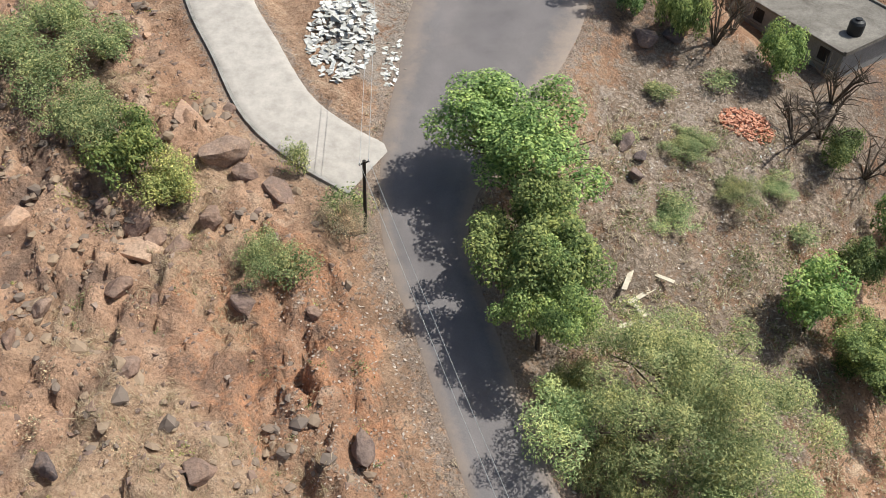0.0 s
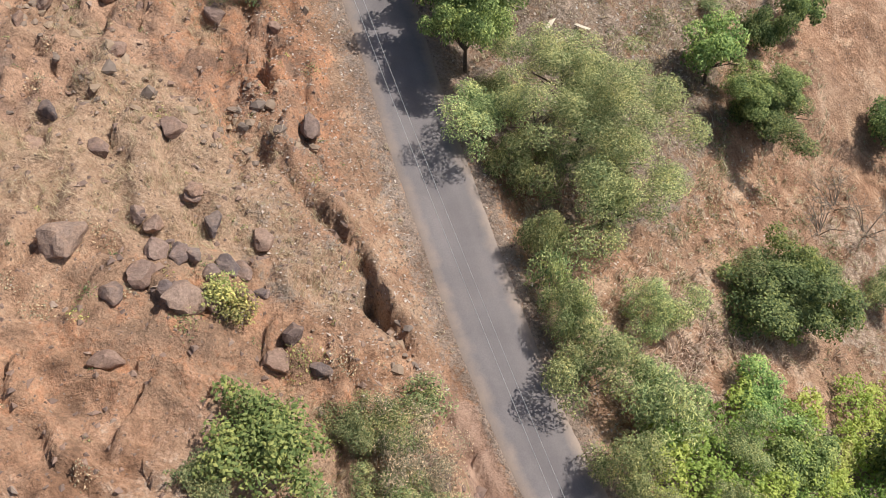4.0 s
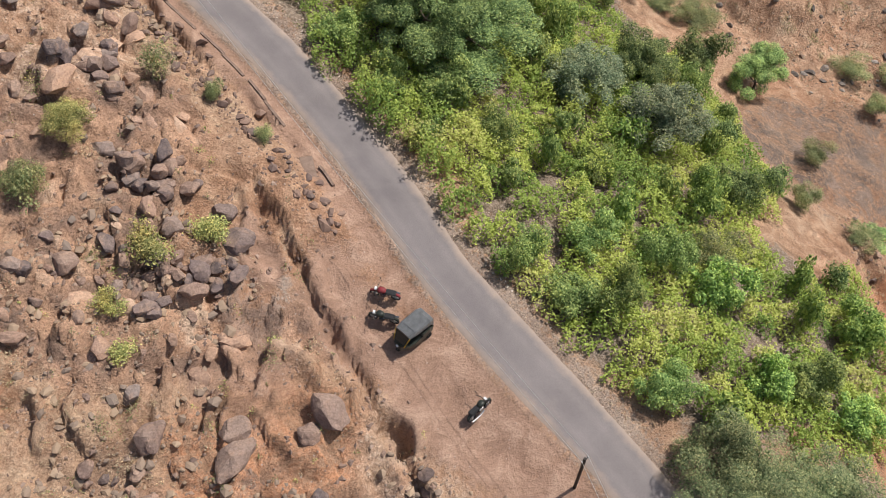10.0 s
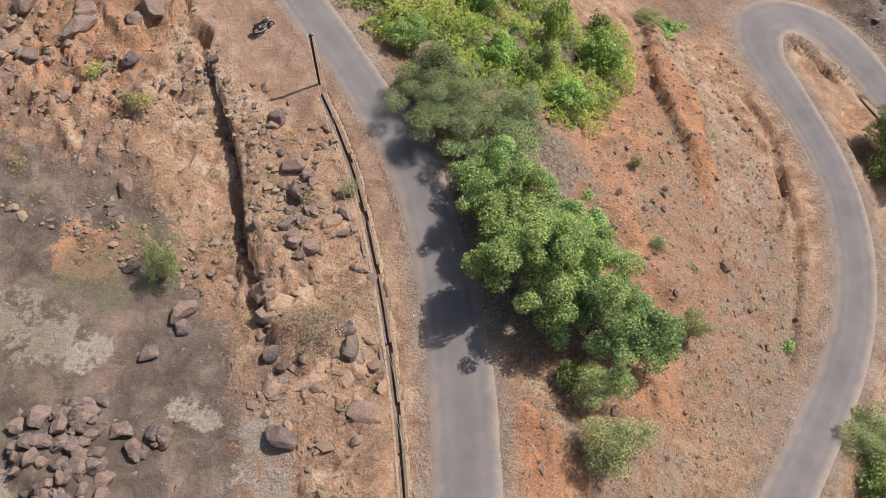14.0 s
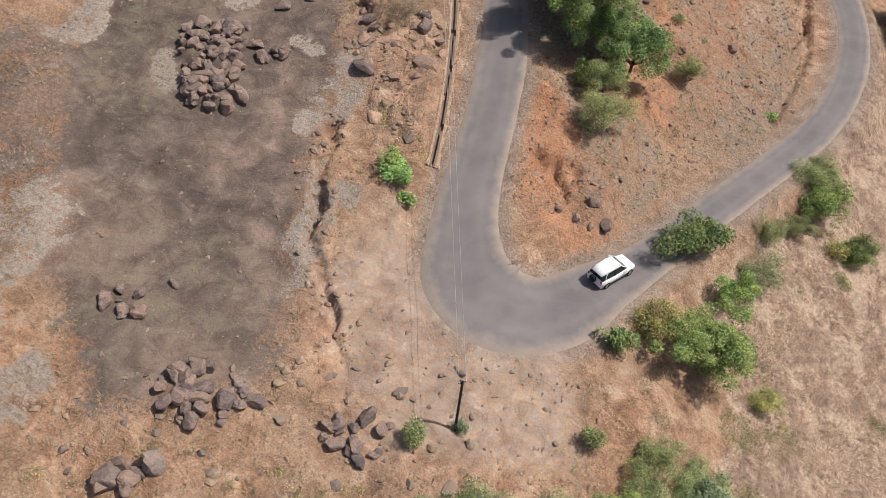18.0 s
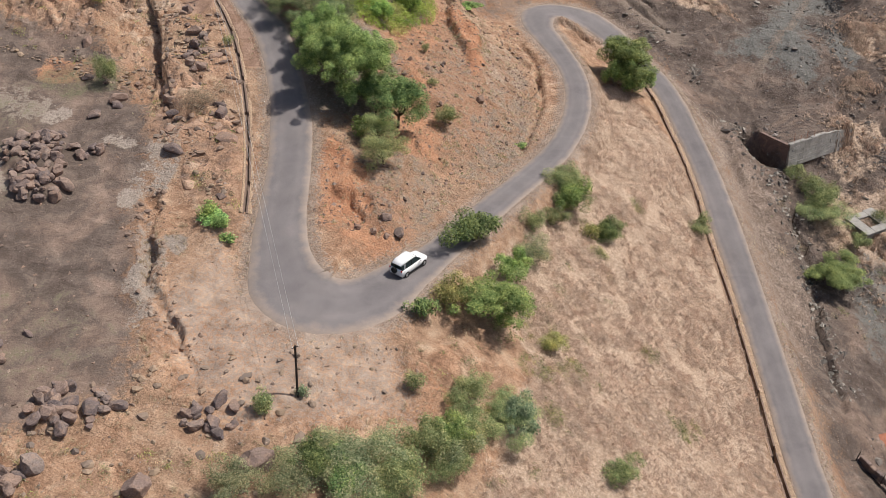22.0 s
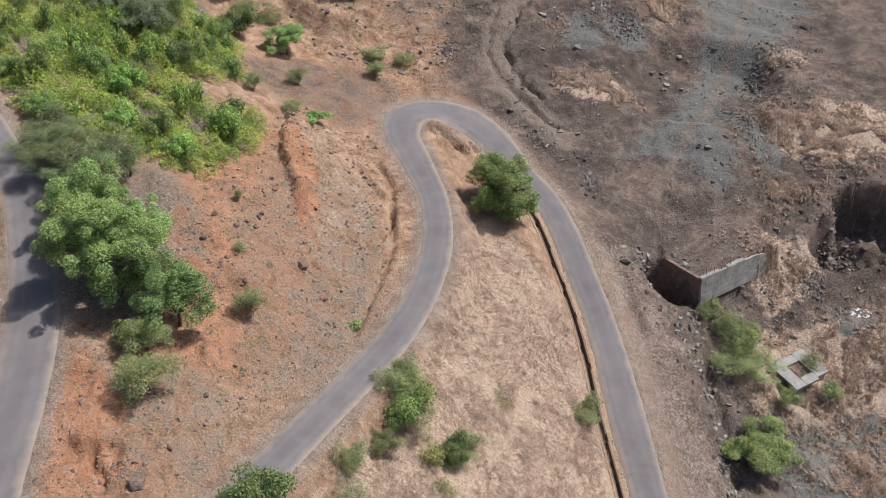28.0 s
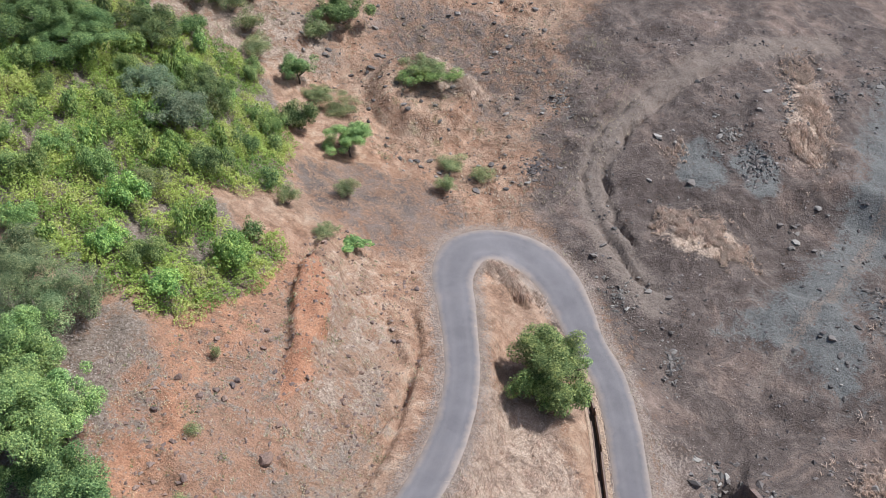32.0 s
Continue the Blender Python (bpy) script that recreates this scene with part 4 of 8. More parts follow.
orange_m = top(1.5 * blob(wob_x, wob_y, 73, -74, 1.8, 13, 8), 0.7 * blob(wob_x, wob_y, 63.5, -91, 4.5, 8, 0), 0.6 * blob(wob_x, wob_y, 67.5, -101, 3.5, 6, 0), 0.55 * blob(wob_x, wob_y, 72, -76, 4.0, 16, 6), 1.1 * blob(wob_x, wob_y, 60, -110.5, 3.6, 5, 0), 1.4 * blob(wob_x, wob_y, 61.6, -115.8, 2.6, 2.4, 0), 0.55 * blob(wob_x, wob_y, 69, -86, 11, 26, 0), 0.55 * blob(wob_x, wob_y, 63, -117, 7, 7, 0), 0.4 * blob(wob_x, wob_y, -2.5, -24, 2.2, 12, 25), 0.6 * blob(wob_x, wob_y, 27, -97, 5, 3, 0),
               0.38 * blob(wob_x, wob_y, 2, -48, 14, 14, 0), 0.45 * blob(wob_x, wob_y, 24, -80, 8, 8, 0), 0.5 * blob(wob_x, wob_y, 1, -24, 4, 14, 20), 0.4 * blob(wob_x, wob_y, 70, -140, 3, 5, 0))
dust_m = top(0.85 * (1 - smooth(OUT, 0.2, 2.2)), 0.55 * zone(wob_x, wob_y, [(105, -68), (112, -73), (116, -84), (117, -104), (112, -120), (109, -100)], 2.0), 0.85 * (1 - smooth(OUT2, 0.1, 1.2)),
             0.6 * zone(wob_x, wob_y, [(49, -121), (53, -128), (58, -134), (67, -132), (68, -141), (55, -146), (46, -133)], 2.0))
litter_m = top(0.9 * zone(wob_x, wob_y, THICKET, 1.0), 0.66 * blob(wob_x, wob_y, 18, -16, 12, 14, 0), 0.75 * blob(wob_x, wob_y, 24, -3, 13, 10, 0), 0.6 * blob(wob_x, wob_y, 48, -24, 18, 9, 10), 0.8 * blob(wob_x, wob_y, 58, -92, 9, 14, -10), 0.5 * blob(wob_x, wob_y, 75, -86, 10, 26, 0), 0.45 * blob(wob_x, wob_y, 66, -112, 8, 10, 0), 0.35 * blob(wob_x, wob_y, 3, -32, 4, 9, 20))
pale_m = top(0.75 * blob(wob_x, wob_y, 28.8, -104.8, 1.6, 2.6, 20), 0.75 * blob(wob_x, wob_y, 35.5, -108.4, 2.6, 1.2, -20), 1.0 * blob(wob_x, wob_y, 40.4, -118.3, 1.4, 2.6, 10), 1.0 * blob(wob_x, wob_y, 43.4, -127.5, 1.1, 3.0, 10), 0.9 * blob(wob_x, wob_y, 45.6, -124, 1.0, 2.6, 10), 0.65 * blob(wob_x, wob_y, 16.3, -114.2, 3, 5, 0), 0.65 * blob(wob_x, wob_y, 32, -149, 3, 5, 10), 0.6 * blob(wob_x, wob_y, 26, -116, 2, 3, 0),0.62 * blob(wob_x, wob_y, 23, -142, 7, 14, 0), 0.55 * blob(wob_x, wob_y, 41, -112, 3, 8, 10), 0.55 * blob(wob_x, wob_y, 44, -128, 2.4, 9, 10),
             0.5 * blob(wob_x, wob_y, 24, -104, 6, 4, 0), 0.3 * blob(wob_x, wob_y, 20, -4, 12, 7, 0), 0.7 * blob(wob_x, wob_y, 1, 3, 5, 7, 0), 0.5 * blob(wob_x, wob_y, 24, -70, 4, 4, 0))
laterite = np.clip(1.7 * (orange_m - 0.45), 0, 1)
litter_m, straw_m = litter_m * (1 - 0.85 * laterite), straw_m * (1 - laterite)
slate_m = top(0.8 * blob(wob_x, wob_y, 118.5, -29.5, 3.5, 4.5, 30), 0.8 * zone(wob_x, wob_y, [(115, -55), (119.5, -46), (126, -38), (130, -28), (136, -8), (146, 4), (150, -20), (140, -34), (131, -44), (128, -62), (122, -58)], 2.5), 0.7 * blob(wob_x, wob_y, 112, -30, 4, 6, 20),
              0.75 * blob(wob_x, wob_y, 133, -52, 3.0, 9, 10), 0.6 * blob(wob_x, wob_y, 132, -100, 12, 14, 0), 0.6 * blob(wob_x, wob_y, 139, -79, 4, 3, 0))
track_m = np.zeros_like(GX)
for t_, w_, much in ((tree_of(TRACK), 2.6, 0.72), (tree_of(TRACK_B), 0.8, 0.55)):
    pick = (GX > 60) & (GX < 150) & (GY > -66) & (GY < 18)
    dd, _ = near(t_, GX[pick], GY[pick])
    track_m[pick] = np.maximum(track_m[pick], much * (1 - smooth(dd, 0.5 * w_, 1.3 * w_)))
moss_m = top(0.3 * blob(wob_x, wob_y, 24, -112, 6, 16, 0), 0.25 * blob(wob_x, wob_y, 36, -138, 10, 8, 0), 0.5 * blob(wob_x, wob_y, 30, -98, 8, 4, 0))
plates = 0.65 * cells(GX, GY, 1.5, 141)[0] + 0.35 * cells(GX, GY, 0.75, 151)[0]
pick = (GX > -5) & (GX < 60) & (GY > -95) & (GY < -25) & (OUT < 4)
dd, k = near(ROAD_TREE, GX[pick], GY[pick])
heading = np.gradient(ROAD[:, :2], axis=0)[k]
below = heading[:, 0] * (GY[pick] - ROAD[k, 1]) - heading[:, 1] * (GX[pick] - ROAD[k, 0]) < 0
earth_m = np.zeros_like(GX)
earth_m[pick] = below * (1 - smooth(OUT[pick], 1.6, 3.2)) * smooth(OUT[pick], 0.2, 0.7) * smooth(-GY[pick], 36, 42)
PARKING = [(26.5, -65), (31, -67), (36, -73), (43, -83), (40, -86), (33, -81), (28, -73)]
APRON = [(49, -121), (53, -128), (58, -134), (67, -132), (68, -141), (55, -146), (46, -133)]
earth_m = top(0.9 * earth_m, 0.95 * zone(wob_x, wob_y, PARKING, 1.5), 0.5 * blob(wob_x, wob_y, 23, -73, 4, 5, 0), 0.9 * blob(wob_x, wob_y, 23.5, -67.5, 2.2, 4.0, 30))
compact_m = top(0.75 * zone(wob_x, wob_y, TERRACE, 2.0), 0.95 * zone(wob_x, wob_y, APRON, 2.0), 0.85 * earth_m, 0.8 * track_m, 0.6 * slate_m)
dust_m = dust_m * (1 - 0.8 * np.clip(earth_m, 0, 1))
for key, three, extra in (("zone_d", (compact_m, earth_m, turf(GX, GY)), 1 + 0 * GX), ("zone", (straw_m, dark_and_shade_m, orange_m), bedrock(GX, GY)), ("zone_b", (dust_m, litter_m, pale_m), turf(GX, GY)), ("zone_c", (slate_m, track_m, moss_m), plates)):
    a = ground_mesh.attributes.new(key, "FLOAT_COLOR", "POINT")
    a.data.foreach_set("color", np.stack([*three, extra], -1).astype(np.float32).ravel())
ground = tagged(new("ground", ground_mesh), "reddish brown stony hillside with dry grass", "ground", kind="structure")


def strip(name, line, mat, label, category, ragged=0.07, camber=0.04, across=11):
    t = np.gradient(line[:, :2], axis=0)
    t /= np.linalg.norm(t, axis=1)[:, None]
    nrm = np.c_[t[:, 1], -t[:, 0]]
    u = np.linspace(-1, 1, across)
    rows = []
    for k, (p, v) in enumerate(zip(line, nrm)):
        lip = {}
        for c in u:
            e = 1 + (ragged * fbm(np.array([k * 0.8]), np.array([10.0 * c]), 5.0, 81, 3)[0] if abs(c) == 1 else 0)
            lip[c] = e
            rows.append((p[0] + v[0] * p[3] * c * e, p[1] + v[1] * p[3] * c * e, p[2] + camber * (1 - c * c) - (0.02 if abs(c) == 1 else 0)))
        for c in (1, -1):
            rows.append((p[0] + v[0] * (p[3] * lip[c] + 0.3) * c, p[1] + v[1] * (p[3] * lip[c] + 0.3) * c, p[2] - 0.22))
    w = across + 2
    f = []
    for k in range(len(line) - 1):
        a = k * w
        for j in range(across - 1):
            f.append((a + j, a + j + 1, a + w + j + 1, a + w + j))
        f.append((a + across - 1, a + across, a + w + across, a + w + across - 1))
        f.append((a + across + 1, a, a + w, a + w + across + 1))
    me = mesh_np(name, rows, np.array(f)[:, ::-1], mat, True)
    e = me.attributes.new("edge", "FLOAT", "POINT")
    e.data.foreach_set("value", np.tile(np.r_[np.abs(u), 1, 1], len(line)).astype(np.float32))
    return tagged(new(name, me), label, category, kind="structure")


strip("road", ROAD, MAT["asphalt"], "narrow grey asphalt road with dusty edges", "road")
lane_up = LANE_LINE.copy()
lane_up[:, 2] += 0.05
strip("lane", lane_up, MAT["lane"], "pale concrete lane joining the asphalt road", "road", 0.03, 0.02)


# ---------------------------------------------------------------- drains, poles, wires
def ribbon(bm, line, levels, half, depth, height):
    """A low wall along a line of places."""
    t = np.gradient(line, axis=0)
    t /= np.linalg.norm(t, axis=1)[:, None] + 1e-9
    rows = []
    for p, v, z in zip(line, t, levels):
        nrm = (v[1], -v[0])
        rows.append([bm.verts.new((p[0] + nrm[0] * a, p[1] + nrm[1] * a, z + b_)) for a, b_ in ((-half, -depth), (-half, height), (half, height), (half, -depth))])
    for r0, r1 in zip(rows, rows[1:]):
        for k in range(3):
            bm.faces.new((r0[k], r0[k + 1], r1[k + 1], r1[k]))
    bm.faces.new(rows[0])
    bm.faces.new(rows[-1][::-1])
    return bm


def skirt(bm, line, rows):
    """A bent strip along a line: rows of (offset across, levels)."""
    lines = [(offset_line(line, off), z) for off, z in rows]
    grid = [[bm.verts.new((q[k][0], q[k][1], z[k])) for q, z in lines] for k in range(len(line))]
    for a, c in zip(grid, grid[1:]):
        for k in range(len(rows) - 1):
            bm.faces.new((a[k], a[k + 1], c[k + 1], c[k]))
    return bm


def channel(name, line, half, reach, deep, floor, label):
    """An open drain: earth banks, low walls in pieces as they were laid, and a floor of the given material."""
    made = thing(name, label, "drain", kind="structure")
    rng = random.Random(4)
    level = {}
    for side in (-1, 1):
        z = ground_z(*offset_line(line, side * (reach + 0.15)).T)
        level[side] = np.convolve(np.r_[[z[0]] * 3, z, [z[-1]] * 3], np.ones(7) / 7, "valid")
    low = np.minimum(level[-1], level[1])
    for side in (-1, 1):
        lip = low + 0.35 * (level[side] - low)
        part("bank", skirt(bmesh.new(), line, [(side * (reach + 0.3), level[side] - 0.12), (side * reach, level[side] + 0.03), (side * (half + 0.1), lip + 0.02), (side * (half + 0.1), lip - deep)][::side]), MAT["ground"], made)
        edge = offset_line(line, side * (half + 0.03))
        k = 0
        while k < len(edge) - 3:
            e = min(len(edge), k + rng.randint(5, 14))
            if e - k > 2 and rng.random() < 0.85:
                part("kerb_wall", ribbon(bmesh.new(), edge[k:e], lip[k:e] + rng.uniform(0.0, 0.06), 0.06 + rng.uniform(0, 0.04), deep + 0.2, 0.03), MAT["drainstone"], made)
            k = e
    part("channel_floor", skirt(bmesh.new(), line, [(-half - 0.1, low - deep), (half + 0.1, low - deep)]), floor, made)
    return made


edging = thing("lane_edging", "low grey stone edging along the concrete lane", "kerb", kind="structure")
edge_line = offset_line(LANE_LINE, LANE_LINE[:, 3] + 0.14)
for k in range(0, len(edge_line) - 1):
    a, c = edge_line[k], edge_line[k + 1]
    part("edging_stone", ribbon(bmesh.new(), np.array([a + 0.02 * (c - a), c]), LANE_LINE[k:k + 2, 2] + 0.02, 0.11, 0.35, 0.07), MAT["concrete"], edging)
channel("roadside_drain", DRAIN, 0.33, 0.85, 0.85, MAT["drainfloor"], "open dark drain along the lower road")
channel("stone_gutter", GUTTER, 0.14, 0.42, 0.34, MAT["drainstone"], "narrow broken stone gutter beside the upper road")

POLES = [((1.5, -14.2), (1.7, -14.4), 5.2), ((17.2, -47.3), (17.35, -47.45), 4.4), ((41.3, -82.2), (41.2, -82.7), 5.2), ((60.0, -141.2), (60.15, -140.3), 4.7)]
TOPS = []
for (bx, by), (tx, ty), tall in POLES:
    z = lies_on(bx, by)
    pole = thing("utility_pole", "thin dark steel utility pole beside the road", "utility pole", "poles of the power line", m=pose(bx, by, z))
    topp = Vector((tx - bx, ty - by, tall))
    part("post", tube(bmesh.new(), [(0, 0, -0.4), (0, 0, 0), topp * 0.5, topp], [0.105, 0.1, 0.095, 0.09], 10), MAT["steel"], pole)
    bm = bmesh.new()
    box(bm, -0.3, -0.03, -0.03, 0.3, 0.03, 0.03, 0.008, Matrix.Translation(topp - Vector((0, 0, 0.15))) @ pose(0, 0, 0, 0, 0, 35))
    part("crossarm", bm, MAT["steel"], pole)
    ends = []
    for s in (-0.25, 0.25):
        q = topp - Vector((0, 0, 0.15)) + pose(0, 0, 0, 0, 0, 35) @ Vector((s, 0, 0))
        part("insulator", tube(bmesh.new(), [q + Vector((0, 0, 0.03)), q + Vector((0, 0, 0.08)), q + Vector((0, 0, 0.16))], [0.035, 0.05, 0.02], 8), MAT["porcelain"], pole)
        ends.append(Vector((bx, by, z)) + q + Vector((0, 0, 0.14)))
    TOPS.append(ends)
TOPS.insert(0, [Vector((-1.5, 24, 27)), Vector((-1.1, 24, 27))])
for a, b_ in zip(TOPS, TOPS[1:]):
    for p, q in zip(a, b_):
        sag = 0.02 * (q - p).length
        pts = [p.lerp(q, k / 16) - Vector((0, 0, sag * 4 * (k / 16) * (1 - k / 16))) for k in range(17)]
        ob = part("overhead_wire", tube(bmesh.new(), pts, 0.014, 5), MAT["wire"])
        tagged(ob, "pale aluminium wire strung between the poles", "wire", "wires of the power line")


# ---------------------------------------------------------------- vehicles
def loft(bm, sections):
    """Skin over rows of points of equal number."""
    rows = [[bm.verts.new(p) for p in s] for s in sections]
    n = len(rows[0])
    for r0, r1 in zip(rows, rows[1:]):
        for k in range(n):
            bm.faces.new((r0[k], r0[(k + 1) % n], r1[(k + 1) % n], r1[k]))
    bm.faces.new(rows[0][::-1])
    bm.faces.new(rows[-1])
    return bm


def hull(x, zb, zt, wb, wm, wt, zm):
    """A car's cross-section at x: half widths at the sill, the waist and the top edge."""
    pts = [(wb, zb), (wm, zm * 0.6 + zb * 0.4), (wm, zm), (wt, zt - 0.03), (wt * 0.8, zt)]
    return [(x, w, z) for w, z in pts] + [(x, -w, z) for w, z in reversed(pts)]


def build_car(m):
    car = thing("car", "white compact SUV with a spare wheel on its tailgate", "car", m=m)
    body = part("body", loft(bmesh.new(), [
        hull(-1.92, 0.42, 0.88, 0.66, 0.74, 0.70, 0.72), hull(-1.84, 0.26, 1.0, 0.76, 0.84, 0.78, 0.80), hull(-1.3, 0.24, 1.02, 0.82, 0.88, 0.80, 0.82),
        hull(-0.4, 0.24, 1.0, 0.83, 0.885, 0.80, 0.82), hull(0.62, 0.24, 0.99, 0.83, 0.885, 0.79, 0.82), hull(0.95, 0.25, 0.98, 0.82, 0.88, 0.76, 0.80),
        hull(1.45, 0.26, 0.92, 0.80, 0.86, 0.70, 0.76), hull(1.82, 0.28, 0.82, 0.74, 0.80, 0.62, 0.68), hull(1.97, 0.34, 0.66, 0.58, 0.66, 0.5, 0.56)]),
        MAT["white"], car, smooth=True)
    glass = part("windows", loft(bmesh.new(), [
        [(-1.78, s * w, z) for s, w, z in ((1, 0.74, 0.98), (1, 0.60, 1.42), (-1, 0.60, 1.42), (-1, 0.74, 0.98))],
        [(-1.2, s * w, z) for s, w, z in ((1, 0.785, 0.98), (1, 0.635, 1.545), (-1, 0.635, 1.545), (-1, 0.785, 0.98))],
        [(-0.2, s * w, z) for s, w, z in ((1, 0.795, 0.98), (1, 0.645, 1.565), (-1, 0.645, 1.565), (-1, 0.795, 0.98))],
        [(0.28, s * w, z) for s, w, z in ((1, 0.79, 0.98), (1, 0.62, 1.53), (-1, 0.62, 1.53), (-1, 0.79, 0.98))],
        [(0.98, s * w, z) for s, w, z in ((1, 0.745, 0.965), (1, 0.70, 0.985), (-1, 0.70, 0.985), (-1, 0.745, 0.965))]]), MAT["glass"], car, "dark tinted windows and windscreen")
    part("roof", loft(bmesh.new(), [
        [(-1.80, s * w, z) for s, w, z in ((1, 0.60, 1.40), (1, 0.52, 1.46), (-1, 0.52, 1.46), (-1, 0.60, 1.40))],
        [(-1.2, s * w, z) for s, w, z in ((1, 0.66, 1.53), (1, 0.56, 1.615), (-1, 0.56, 1.615), (-1, 0.66, 1.53))],
        [(-0.3, s * w, z) for s, w, z in ((1, 0.67, 1.55), (1, 0.57, 1.64), (-1, 0.57, 1.64), (-1, 0.67, 1.55))],
        [(0.30, s * w, z) for s, w, z in ((1, 0.64, 1.51), (1, 0.54, 1.585), (-1, 0.54, 1.585), (-1, 0.64, 1.51))]]), MAT["white"], car, smooth=True)
    for s in (1, -1):
        for pts in ([(0.28, s * 0.655, 1.53), (1.0, s * 0.765, 0.97)], [(-0.42, s * 0.66, 1.54), (-0.46, s * 0.81, 0.97)], [(-1.3, s * 0.655, 1.52), (-1.5, s * 0.79, 0.97)]):
            part("pillar", tube(bmesh.new(), pts, 0.042, 6), MAT["blackplastic"] if abs(pts[0][0] + 0.42) < 0.01 else MAT["white"], car)
        part("roof_rail", tube(bmesh.new(), [(-1.4, s * 0.58, 1.60), (-1.3, s * 0.58, 1.655), (0, s * 0.58, 1.68), (0.15, s * 0.58, 1.62)], 0.018, 6), MAT["alloy"], car)
        mirror = part("mirror", box(bmesh.new(), 0.55, s * 0.98 - 0.1, 0.98, 0.70, s * 0.98 + 0.1, 1.11, 0.03), MAT["white"], car)
        part("headlight", box(bmesh.new(), 1.70, s * 0.60 - 0.13, 0.66, 1.90, s * 0.60 + 0.13, 0.78, 0.04), MAT["lamp"], car, "clear headlight")
        part("tail_light", box(bmesh.new(), -1.92, s * 0.70 - 0.08, 0.78, -1.80, s * 0.70 + 0.08, 1.02, 0.03), MAT["redlamp"], car, "red tail light")
        part("door_handle", box(bmesh.new(), -0.25, s * 0.88 - 0.015, 0.86, -0.05, s * 0.88 + 0.015, 0.9, 0.008), MAT["alloy"], body)
        part("cladding", box(bmesh.new(), -1.2, s * 0.885 - 0.02, 0.24, 1.2, s * 0.885 + 0.02, 0.40, 0.015), MAT["blackplastic"], car, "black sill cladding")
        for x in (-1.22, 1.28):
            tyre = part("wheel", wheel(bmesh.new(), x, s * 0.79, 0.33, 0.33, 0.21, inner=0.2), MAT["tyre"], car, smooth=True)
            part("rim", wheel(bmesh.new(), x, s * 0.80, 0.33, 0.21, 0.17), MAT["alloy"], tyre)
    part("grille", box(bmesh.new(), 1.90, -0.42, 0.42, 1.985, 0.42, 0.62, 0.03), MAT["blackplastic"], car, "dark front grille")
    part("wiper", tube(bmesh.new(), [(0.98, -0.3, 1.0), (0.72, 0.25, 1.2)], 0.01, 5), MAT["blackplastic"], car)
    spare = part("spare_wheel", wheel(bmesh.new(), 0, 0, 0, 0.32, 0.2, inner=0.0), MAT["tyre"], car, "spare wheel in a black cover", smooth=True)
    spare.matrix_basis = Matrix.Translation((-2.0, 0.1, 0.84)) @ pose(0, 0, 0, 0, 0, 90)
    for q in ((0.55, -0.35), (0.70, 0.05)):
        part("paper_sticker", box(bmesh.new(), q[0] - 0.06, q[1] - 0.07, 1.22 - 0.7 * (q[0] - 0.6), q[0] + 0.06, q[1] + 0.07, 1.235 - 0.7 * (q[0] - 0.6), 0, None), MAT["porcelain"], glass)
    return car


def on_road(k):
    p, q = ROAD[k], ROAD[k + 1]
    return p, math.degrees(math.atan2(q[1] - p[1], q[0] - p[0]))


car_k = int(np.argmin(np.hypot(ROAD[:, 0] - 68.0, ROAD[:, 1] + 124.3)))
p, head = on_road(car_k)
build_car(pose(p[0] - 0.35, p[1] + 0.3, p[2] + 0.045, 0, 1.8, head))


